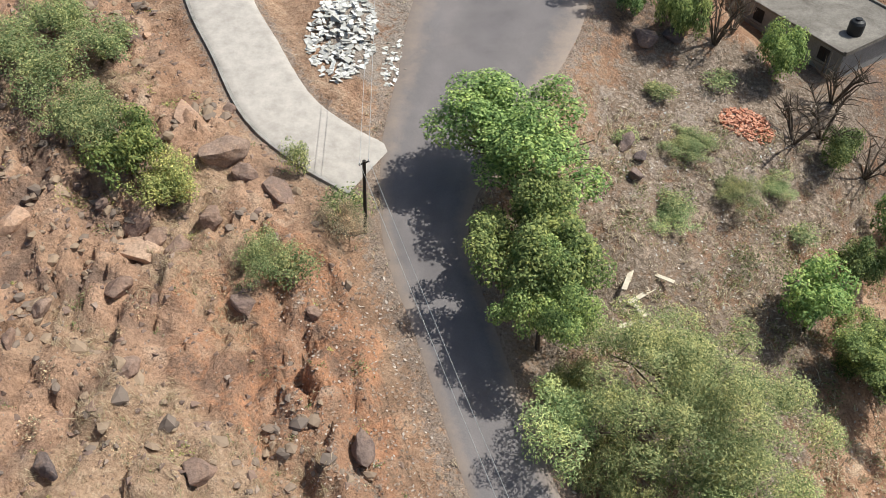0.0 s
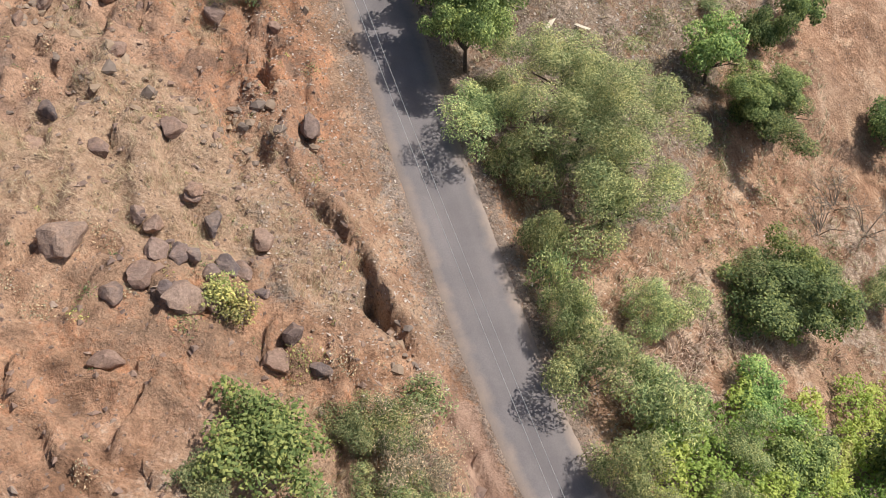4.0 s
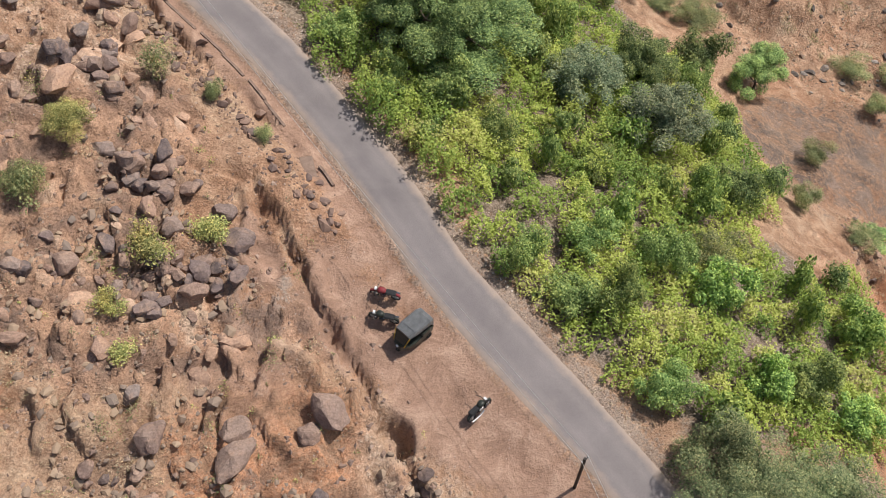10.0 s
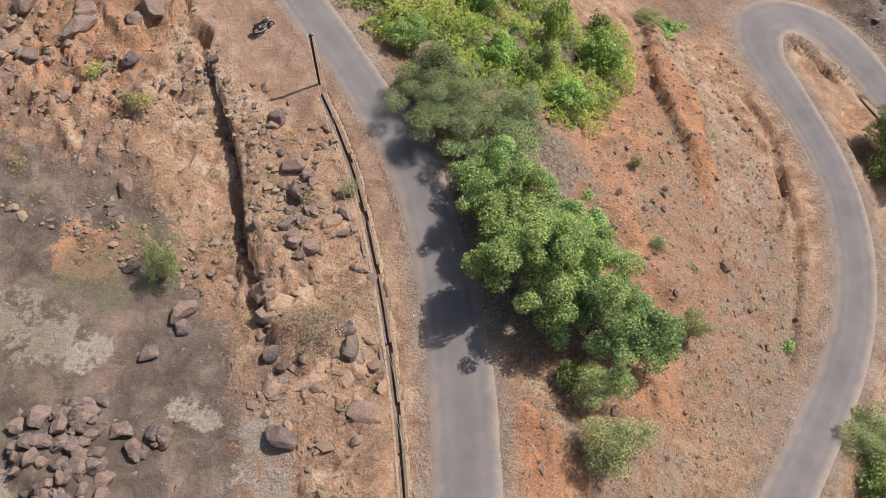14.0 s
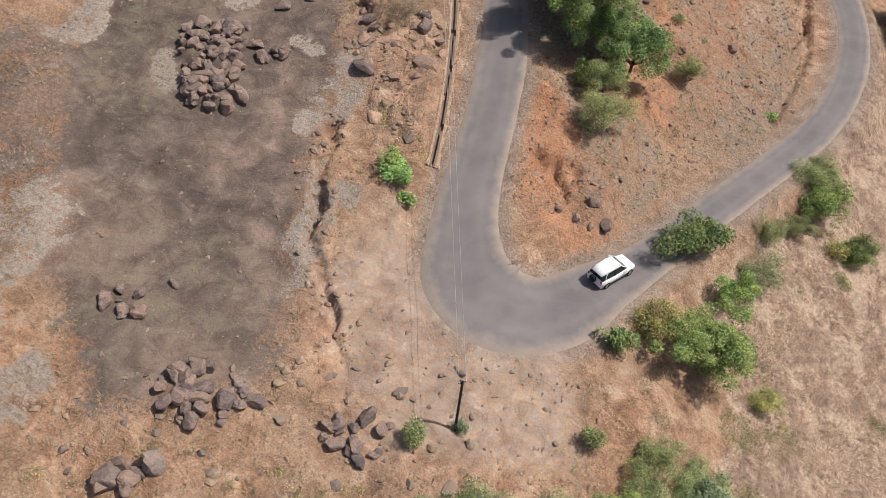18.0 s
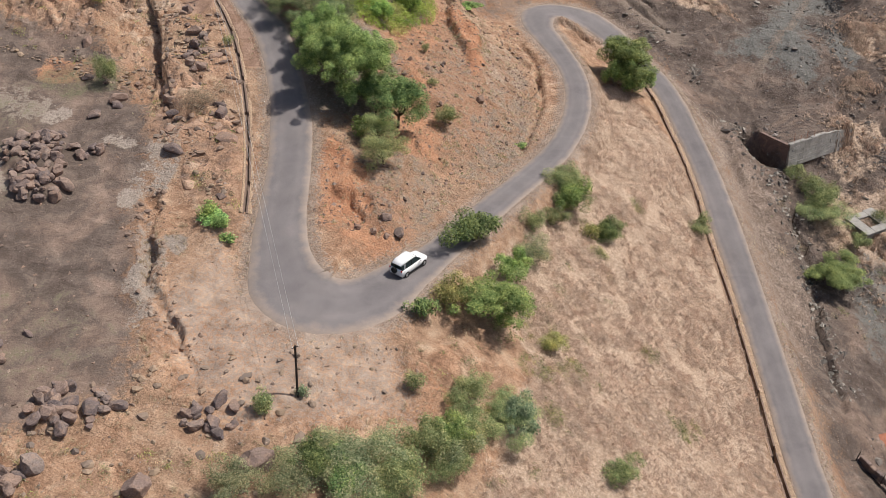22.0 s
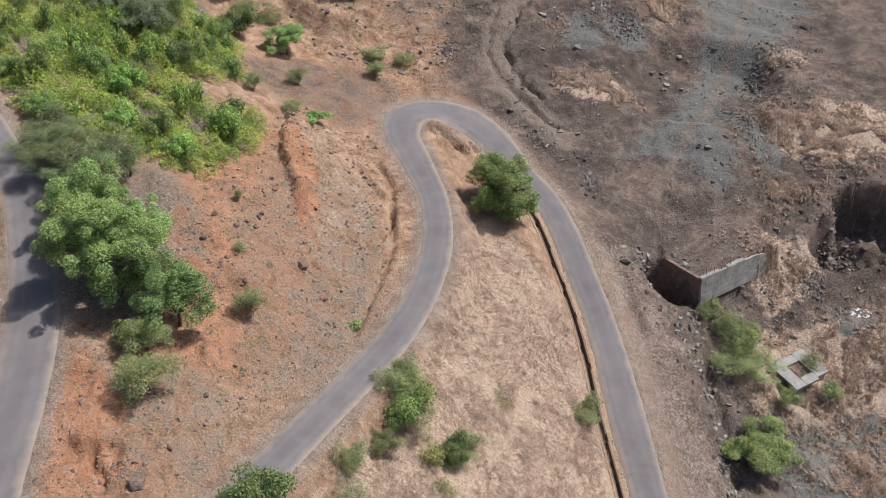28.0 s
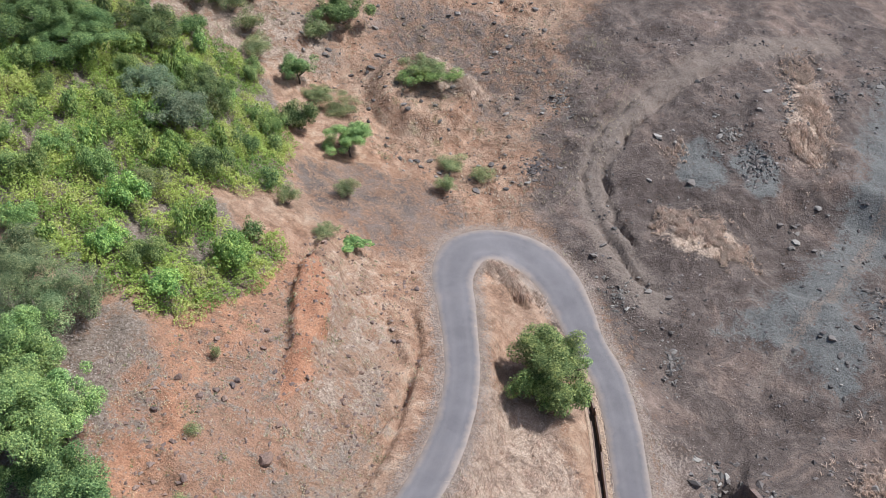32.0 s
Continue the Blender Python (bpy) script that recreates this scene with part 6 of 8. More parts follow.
for x, y in list(zip(rx_[ok], ry_[ok]))[:420]:
    r = SOME.choice((0.35, 0.45, 0.55, 0.7, 0.9, 1.2))
    lean = Vector(((lies_on(x - 0.8, y) - lies_on(x + 0.8, y)) / 1.6, (lies_on(x, y - 0.8) - lies_on(x, y + 0.8)) / 1.6, 1)).normalized()
    turn = Vector((0, 0, 1)).rotation_difference(lean).to_matrix().to_4x4()
    ob = tagged(new("rock_slab", SOME.choice(SLABS)), "flat reddish brown rock slab bedded in the slope", "rock", "slabs of the slope")
    ob.matrix_basis = Matrix.Translation((x, y, lies_on(x, y) - 0.08 * r)) @ turn @ pose(0, 0, 0, SOME.uniform(-12, 12), SOME.uniform(-12, 12), SOME.uniform(0, 360)) @ Matrix.Diagonal((r, r * SOME.uniform(0.8, 1.1), r * SOME.uniform(0.8, 1.3), 1))
QUARRY = [(96, -42), (104, -60), (112, -78), (118, -96), (118, -130), (148, -130), (150, 14), (104, 14), (92, -10)]
BEYOND = [(62, -34), (82, -44), (92, -36), (90, 10), (52, 10), (50, -20)]
KNOLL = [(58, -120), (66, -120), (82, -94), (84, -74), (80, -58), (70, -56), (68, -74), (60, -86), (58, -106)]
for x, y in zip(*scatter(110, KNOLL, 15, off_road=1.5)):
    boulder(x, y, SOME.uniform(0.12, 0.4), "dark stone lying on orange soil", "stones of the knoll", 0.3, RED_BOULDERS, "stone")


def stuff_stones(name, x, y, radii, mat, label, seed):
    g = np.random.default_rng(seed)
    n = len(x)
    octa = np.array([(1, 0, 0), (-1, 0, 0), (0, 1, 0), (0, -1, 0), (0, 0, 1), (0, 0, -1)], float)
    v = octa[None] * g.uniform(0.6, 1.25, (n, 6, 3)) + g.normal(0, 0.28, (n, 6, 3))
    v[..., 2] *= 0.55
    v *= np.asarray(radii)[:, None, None]
    v += np.stack([x, y, ground_z(x, y) + np.asarray(radii) * 0.12], -1)[:, None]
    f = np.array([(0, 2, 4), (2, 1, 4), (1, 3, 4), (3, 0, 4), (2, 0, 5), (1, 2, 5), (3, 1, 5), (0, 3, 5)])
    faces = (np.arange(n)[:, None, None] * 6 + f[None]).reshape(-1, 3)
    ob = new(name, mesh_np(name, v, faces, mat))
    return tagged(ob, label, "stones", kind="stuff")


def stuff_rocks(name, x, y, radii, mat, label, seed):
    """Angular broken rock, too many to count."""
    g = np.random.default_rng(seed)
    bm = bmesh.new()
    bmesh.ops.create_icosphere(bm, subdivisions=1, radius=1)
    bm.verts.ensure_lookup_table()
    ico, tri = np.array([v.co for v in bm.verts]), np.array([[v.index for v in f.verts] for f in bm.faces])
    bm.free()
    kinds = [(ico * g.uniform(0.62, 1.3, (12, 1)) * np.array([1.1, 0.85, 0.6]), tri) for _ in range(24)]
    vs, fs, base = [], [], 0
    z = ground_z(x, y)
    for k in range(len(x)):
        v, f = kinds[g.integers(24)]
        t = g.uniform(0, 6.28)
        c, s = math.cos(t), math.sin(t)
        w = v * g.uniform(0.75, 1.3, 3)
        w = np.stack([w[:, 0] * c - w[:, 1] * s, w[:, 0] * s + w[:, 1] * c, w[:, 2] + 0.22 * g.normal() * w[:, 0]], -1) * radii[k]
        vs.append(w + (x[k], y[k], z[k] + radii[k] * 0.12))
        fs.append(f + base)
        base += len(v)
    return tagged(new(name, mesh_np(name, np.concatenate(vs), np.concatenate(fs), mat)), label, "rocks", kind="stuff")


g = np.random.default_rng(3)
sx, sy = scatter(34000, SLOPE, 16, off_road=0.8)
ok = fbm(sx, sy, 7.0, 96, 3) > 0.02
sx, sy = sx[ok], sy[ok]
stuff_rocks("broken_rock", sx, sy, 0.07 + 0.34 * g.random(len(sx)) ** 3.4, MAT["brokenrock"], "broken reddish rock bedded in the slope", 21)
sx, sy = scatter(320, [(36, -82), (43, -86), (48, -100), (50, -112), (44, -112), (38, -98)], 17, off_road=1.6)
stuff_rocks("broken_rock", sx, sy, 0.12 + 0.4 * g.random(len(sx)) ** 2, MAT["brokenrock"], "rocky band beside the gutter", 22)
sx, sy = scatter(1500, QUARRY, 18, off_road=1.5)
ok = fbm(sx, sy, 9.0, 98, 3) > 0.12
stuff_rocks("quarry_rock", sx[ok], sy[ok], 0.15 + 0.45 * g.random(ok.sum()) ** 3, MAT["gravel"], "dark angular rock left by quarrying", 23)
tr = spline([(112.2, -70.9), (115.4, -79), (117.3, -86), (117.9, -93.2), (118.0, -103.5), (116.4, -116)], 0.4)
k = g.integers(0, len(tr), 700)
stuff_stones("trench_rock", tr[k, 0] + g.normal(0.4, 1.2, 700), tr[k, 1] + g.normal(0, 0.5, 700), 0.08 + 0.4 * g.random(700) ** 3, MAT["gravel"], "broken rock along an eroded trench", 26)
tr = spline([(10.6, -41.6), (15.0, -48.2), (20.0, -53.5), (24.3, -58.6), (28.8, -65)], 0.4)
k = g.integers(0, len(tr), 420)
stuff_rocks("gully_stones", tr[k, 0] + g.normal(-0.8, 0.8, 420), tr[k, 1] + g.normal(-0.5, 0.7, 420), 0.07 + 0.34 * g.random(420) ** 3, MAT["brokenrock"], "reddish rock broken from the gully's edge", 27)
a, q = g.uniform(0, 6.28, 150), g.uniform(0.95, 2.0, 150)
stuff_stones("pit_rock", 115.5 + 2.6 * q * np.cos(a), -75.6 + 4.0 * q * np.sin(a), 0.08 + 0.4 * g.random(150) ** 2.5, MAT["gravel"], "broken rock at the rim of the pit", 28)
tr = spline([(42, -116), (42.6, -122.2), (44.2, -126), (44.8, -129), (47.1, -132.9), (50.4, -138)], 0.4)
k = g.integers(0, len(tr), 160)
stuff_rocks("ledge_stones", tr[k, 0] + g.normal(0, 0.9, 160), tr[k, 1] + g.normal(0, 0.6, 160), 0.08 + 0.3 * g.random(160) ** 2.5, MAT["stones"], "pale flat rock along a crack in the terrace", 29)
kerb_line = spline([(14.7, -45.3), (17.2, -48.6), (22.3, -54.1), (25.2, -58.1), (27.4, -61.1), (28.6, -63.2)], 0.4)
kerb = thing("stone_kerb", "low broken stone kerb beside a red earth gully", "kerb", kind="structure")
k = 0
while k < len(kerb_line) - 3:
    e = min(len(kerb_line), k + SOME.randint(4, 9))
    if e - k > 2 and SOME.random() < 0.85:
        part("kerb_stone", ribbon(bmesh.new(), kerb_line[k:e, :2] + SOME.uniform(-0.06, 0.06), ground_z(*kerb_line[k:e, :2].T), 0.09, 0.8, 0.14 + SOME.uniform(-0.05, 0.08)), MAT["drainstone"], kerb)
    k = e - (1 if SOME.random() < 0.5 else 0)
sx, sy = scatter(700, BEYOND, 19, off_road=1.5)
stuff_rocks("gully_rock", sx, sy, 0.12 + 0.4 * g.random(len(sx)) ** 3, MAT["gravel"], "dark rock fallen into the gully", 24)
sx, sy = scatter(500, [(56, -136), (68, -134), (66, -152), (40, -158), (30, -150), (46, -140)], 20)
stuff_rocks("terrace_rock", sx, sy, 0.1 + 0.4 * g.random(len(sx)) ** 2.5, MAT["brokenrock"], "grey rock at the edge of the terrace", 25)
sx, sy = scatter(34000, SLOPE, 6, off_road=0.4)
stuff_stones("loose_stones", sx, sy, 0.04 + 0.2 * g.random(len(sx)) ** 3.5, MAT["stones"], "loose brown stones scattered over the slope", 1)
sx, sy = scatter(16000, QUARRY, 7)
ok = fbm(sx, sy, 7.0, 98, 3) > -0.02
sx, sy = sx[ok], sy[ok]
stuff_stones("quarry_stones", sx, sy, 0.04 + 0.3 * g.random(len(sx)) ** 5, MAT["gravel"], "dark broken stones strewn over the quarry", 2)
sx, sy = scatter(6000, KNOLL, 8)
stuff_stones("knoll_stones", sx, sy, 0.04 + 0.25 * g.random(len(sx)) ** 4, MAT["stones"], "small stones on the orange knoll", 3)
sx, sy = scatter(2200, BEYOND, 9)
stuff_stones("gully_stones", sx, sy, 0.05 + 0.3 * g.random(len(sx)) ** 4, MAT["stones"], "dark stones in the gully", 4)
sx, sy = scatter(2600, [(20, -98), (34, -100), (42, -112), (52, -122), (58, -136), (70, -133), (72, -150), (40, -160), (14, -150), (12, -110)], 10)
stuff_stones("terrace_stones", sx, sy, 0.03 + 0.24 * g.random(len(sx)) ** 6, MAT["stones"], "pebbles scattered over the bare terrace", 5)
for cx, cy, rx, ry, number, size in ((102.6, -53.2, 3.0, 4.5, 160, 0.28), (118.3, -29, 3.6, 4.2, 420, 0.34), (115.2, -24, 2.8, 3.4, 260, 0.3), (123.0, -16, 1.8, 8, 260, 0.3), (132.3, -48.1, 2.2, 6, 420, 0.3), (137, -36.8, 2.4, 4, 300, 0.32),
                                     (140.7, -31.2, 3, 3, 220, 0.32), (138.8, -5.4, 5, 5, 340, 0.34), (130.3, -12, 2, 5, 200, 0.3), (92.6, -19.6, 4, 7, 300, 0.3), (90.5, -34.5, 3, 4, 200, 0.3), (108.3, -60.4, 1.6, 5, 200, 0.3), (134.5, -74.6, 1.6, 1.4, 200, 0.26), (140, -66, 9, 6, 420, 0.4)):
    a, q = g.uniform(0, 6.28, number), np.abs(g.normal(0, 0.55, number))
    hx, hy = cx + rx * q * np.cos(a), cy + ry * q * np.sin(a)
    stuff_stones("stone_rubble", hx, hy, 0.06 + size * g.random(number) ** 2.2, MAT["gravel"], "scattered rubble of dark broken quarry stone", 6)


# ---------------------------------------------------------------- rubble, bricks, planks
def slabs(name, cx, cy, rx, ry, number, size, mat, label, category, seed, pile=0.0):
    g = np.random.default_rng(seed)
    a, q = g.uniform(0, 6.28, number), np.sqrt(g.random(number))
    x, y = cx + rx * q * np.cos(a), cy + ry * q * np.sin(a)
    cube = np.array([(i, j, k) for k in (-1, 1) for j in (-1, 1) for i in (-1, 1)], float) / 2
    dims = np.asarray(size) * g.uniform(0.5, 1.3, (number, 3))
    v = cube[None] * dims[:, None]
    t, tilt = g.uniform(0, 6.28, number), g.normal(0, 0.3, (number, 2))
    v[..., 2] += v[..., 0] * tilt[:, :1] + v[..., 1] * tilt[:, 1:]
    vx = v[..., 0] * np.cos(t)[:, None] - v[..., 1] * np.sin(t)[:, None]
    vy = v[..., 0] * np.sin(t)[:, None] + v[..., 1] * np.cos(t)[:, None]
    z = ground_z(x, y) + dims[:, 2] * 0.5 + pile * (1 - q) * g.random(number)
    v = np.stack([vx + x[:, None], vy + y[:, None], v[..., 2] + z[:, None]], -1)
    f = np.array([(0, 2, 3, 1), (4, 5, 7, 6), (0, 1, 5, 4), (2, 6, 7, 3), (0, 4, 6, 2), (1, 3, 7, 5)])
    ob = new(name, mesh_np(name, v, (np.arange(number)[:, None, None] * 8 + f[None]).reshape(-1, 4), mat))
    return tagged(ob, label, category, kind="stuff")


for x, y, r in ((18.0, 3.2, 0.9), (19.8, 3.8, 0.8), (16.2, -5.6, 0.7), (17.0, -6.6, 0.5), (16.6, -8.0, 0.6)):
    boulder(x, y, r, "dark grey boulder among dry leaves", "boulders near the house", 0.2)
slabs("stone_offcuts", -1.6, 1.2, 2.2, 4.2, 420, (0.42, 0.3, 0.05), MAT["marble"], "dumped white stone slab offcuts beside the lane", "rubble", 1, 0.5)
slabs("stone_offcuts", 1.8, -0.6, 0.8, 2.2, 60, (0.3, 0.2, 0.04), MAT["marble"], "white stone chips at the road edge", "rubble", 2)
slabs("brick_heap", 24.3, -2.1, 1.9, 1.5, 420, (0.24, 0.12, 0.08), MAT["brick"], "heap of loose red bricks", "bricks", 3, 0.6)
slabs("litter", 21.5, -7, 6, 8, 170, (0.16, 0.12, 0.015), MAT["marble"], "pale litter strewn among dry leaves", "litter", 4)
slabs("litter", 139, -78.5, 1.3, 0.8, 40, (0.35, 0.25, 0.02), MAT["marble"], "white litter on grey ground", "litter", 5)
slabs("litter", 56, -118, 14, 20, 60, (0.14, 0.1, 0.015), MAT["marble"], "scraps of white litter on bare earth", "litter", 6)
for k, (x, y, a, w) in enumerate(((15.9, -14.6, 70, 2.4), (16.6, -15.4, 40, 2.0), (16.3, -16.1, 120, 1.6), (17.6, -14.2, 150, 1.8), (16.0, -17.0, 20, 1.5))):
    pl = part("plank", box(bmesh.new(), -w / 2, -0.14, 0, w / 2, 0.14, 0.05, 0.008), MAT["wood"])
    pl.matrix_basis = pose(x, y, lies_on(x, y) + 0.1, 4 * k - 6, 3, a)
    tagged(pl, "pale weathered plank dropped beside the trees", "plank", "dropped planks")
slab = part("concrete_slab", box(bmesh.new(), -0.9, -0.45, -0.1, 0.9, 0.45, 0.1, 0.03), MAT["drainstone"])
slab.matrix_basis = pose(26.6, -61.2, lies_on(26.6, -61.2) + 0.15, 8, -10, 100)
tagged(slab, "fallen brown stone slab beside the ditch", "slab")
slab = part("concrete_slab", box(bmesh.new(), -1.0, -0.4, -0.12, 1.0, 0.4, 0.12, 0.03), MAT["concrete"])
slab.matrix_basis = pose(115.2, -73.6, lies_on(115.2, -73.6) + 0.3, 15, 10, -50)
tagged(slab, "tilted concrete slab at the edge of a pit", "slab")


# ---------------------------------------------------------------- trees and shrubs
def crown_mesh(name, seed, r, leaf, count, mat, squash=0.72, clumps=26, slim=0.55, low=-0.35, droop=0.0):
    """Many small leaves in uneven clumps, with gaps between; centre at the origin."""
    g = np.random.default_rng(seed)
    d = g.normal(size=(clumps, 3))
    d[:, 2] = np.where(d[:, 2] < low, -d[:, 2] * 0.6, d[:, 2])
    d /= np.linalg.norm(d, axis=1)[:, None]
    cr = r * g.uniform(0.95, 1.85, clumps) / math.sqrt(clumps)
    lobe = 1 + 0.17 * np.sin(2 * np.arctan2(d[:, 1], d[:, 0]) + g.uniform(0, 6)) + 0.13 * np.sin(3 * np.arctan2(d[:, 1], d[:, 0]) + g.uniform(0, 6))
    cc = d * (lobe * r * g.uniform(0.12, 1.02, clumps) ** 0.65 - cr * 0.6)[:, None]
    cc[:, 2] *= squash
    share = cr**2 / (cr**2).sum()
    own = g.choice(clumps, count, p=share)
    w = g.normal(size=(count, 3))
    w[:, 2] += 0.35
    w /= np.linalg.norm(w, axis=1)[:, None]
    p = cc[own] + w * (cr[own] * g.uniform(0.3, 1.1, count) ** 0.6)[:, None] * np.array([1, 1, 0.85])
    p[:, 2] -= droop * np.hypot(p[:, 0], p[:, 1]) ** 2 / r
    n = 0.7 * w + g.normal(0, 0.45, (count, 3)) + np.array([0.15, 0.08, 0.75])
    n /= np.linalg.norm(n, axis=1)[:, None]
    a = np.cross(n, g.normal(size=(count, 3)))
    a /= np.linalg.norm(a, axis=1)[:, None] + 1e-9
    b_ = np.cross(n, a)
    s = leaf * g.uniform(0.6, 1.35, count)[:, None]
    v = np.stack([p - a * s * 0.5, p + b_ * s * slim * 0.5 - n * s * 0.08, p + a * s * 0.5, p - b_ * s * slim * 0.5 - n * s * 0.08], 1)
    return mesh_np(name, v, np.arange(count * 4).reshape(-1, 4), mat)


def trunk_mesh(name, seed, r, h, thick, mat, stems=1, limbs=7, reach=0.75):
    g = random.Random(seed)
    bm = bmesh.new()
    for s in range(stems):
        a = g.uniform(0, 6.28)
        k = 0.05 if stems == 1 else 0.25
        fork = Vector((k * r * math.cos(a), k * r * math.sin(a), h * (0.45 if stems == 1 else 0.35)))
        tube(bm, [(0.1 * k * math.cos(a), 0.1 * k * math.sin(a), -0.3), (0, 0, 0.02), fork * 0.5 + Vector((g.uniform(-.05, .05), g.uniform(-.05, .05), 0)), fork], [thick * 1.2, thick, thick * 0.85, thick * 0.7], 8)
        for _ in range(max(2, limbs // stems)):
            b_ = g.uniform(0, 6.28)
            e = g.uniform(0.4, 1) * reach
            tip = Vector((e * r * math.cos(b_), e * r * math.sin(b_), h * g.uniform(0.8, 1.25)))
            knee = fork.lerp(tip, 0.5) + Vector((g.uniform(-.1, .1) * r, g.uniform(-.1, .1) * r, 0.08 * h))
            tube(bm, [fork - Vector((0, 0, 0.05)), knee, tip], [thick * 0.55, thick * 0.35, thick * 0.1], 6)
            for _ in range(2):
                t2 = knee + Vector((g.uniform(-.35, .35) * r, g.uniform(-.35, .35) * r, g.uniform(0.1, 0.4) * h))
                tube(bm, [knee, knee.lerp(t2, 0.5) + Vector((0, 0, 0.05)), t2], [thick * 0.28, thick * 0.2, thick * 0.06], 5)
    me = bpy.data.meshes.new(name)
    bm.to_mesh(me)
    bm.free()
    me.materials.append(mat)
    return me


SIZES = {"S": 1.2, "M": 2.4, "L": 4.0, "XL": 6.2}
STYLE = {  # leaf length, leaves for one square metre of crown, slimness, droop
    "broad": (0.175, 195, 0.58, 0.0), "feather": (0.15, 190, 0.34, 0.10), "light": (0.18, 130, 0.55, 0.0), "scrub": (0.13, 150, 0.5, 0.0),
    "yellow": (0.15, 120, 0.5, 0.0), "dry": (0.12, 130, 0.35, 0.0), "dark": (0.18, 160, 0.55, 0.0), "grey": (0.19, 120, 0.55, 0.0),
    "olive": (0.15, 150, 0.45, 0.05), "leafy": (0.3, 45, 0.75, 0.0), "thorn": (0.13, 140, 0.45, 0.12), "vine": (0.22, 105, 0.62, 0.0),
}
WORDS = {
    "broad": "leafy green broad-leaved", "feather": "feathery pale green", "light": "bright fresh green", "scrub": "dull green dusty", "yellow": "yellow-green flowering",
    "dry": "half-dry grey-green", "dark": "dense dark green", "grey": "silvery green", "olive": "olive green twiggy", "leafy": "low large-leaved green", "thorn": "tangled thorny", "vine": "creeper-covered green",
}
PLANTS = {}


def plant(kind, x, y, r, h):
    """A tree or shrub with its crown of radius r centred h metres over its foot."""
    size = "S" if r < 1.7 else "M" if r < 3.2 else "L" if r < 5.2 else "XL"
    g = SOME
    tall = h > 1.9
    variant = g.randrange({"S": 3, "M": 3, "L": 2, "XL": 1}[size])
    key = (kind, size, variant, tall)
    R = SIZES[size]
    H = R * (0.85 if tall else 0.45)
    name = "tree" if tall else "shrub"
    if key not in PLANTS:
        leaf, dens, slim, droop = STYLE[kind]
        seed = 1000 + 37 * len(PLANTS)
        count = int(dens * R * R * (7.5 if size != "S" else 5.0))
        if size in ("L", "XL"):
            count = int(count * 1.05)
        crown = crown_mesh("crown", seed, R, leaf, count, LEAF[kind], 0.78 if tall else 0.6, {"S": 11, "M": 26, "L": 46, "XL": 84}[size], slim, -0.6 if tall else -0.1, droop)
        trunk = trunk_mesh("trunk", seed, R, H, R * (0.045 if tall else 0.022), MAT["bark"] if tall else MAT["twig"], 1 if tall else 4, 8, 0.8)
        PLANTS[key] = (crown, trunk, H)
    crown, trunk, H = PLANTS[key]
    words = WORDS[kind] + (" tree on the hillside" if tall else " shrub growing on dry soil")
    t = thing(name, words, name, kind + (" trees" if tall else " shrubs"))
    s = r / R
    sz = max(0.5 * s, h / H) if tall else max(0.45 * s, h / H)
    t.matrix_basis = pose(x, y, lies_on(x, y), 0, 0, g.uniform(0, 360)) @ Matrix.Diagonal((s * g.uniform(0.93, 1.07), s * g.uniform(0.93, 1.07), sz, 1))
    a, b_ = new("trunk" if tall else "stem", trunk), new("crown", crown)
    a.parent = b_.parent = t
    b_.location = (0, 0, H)
    return t


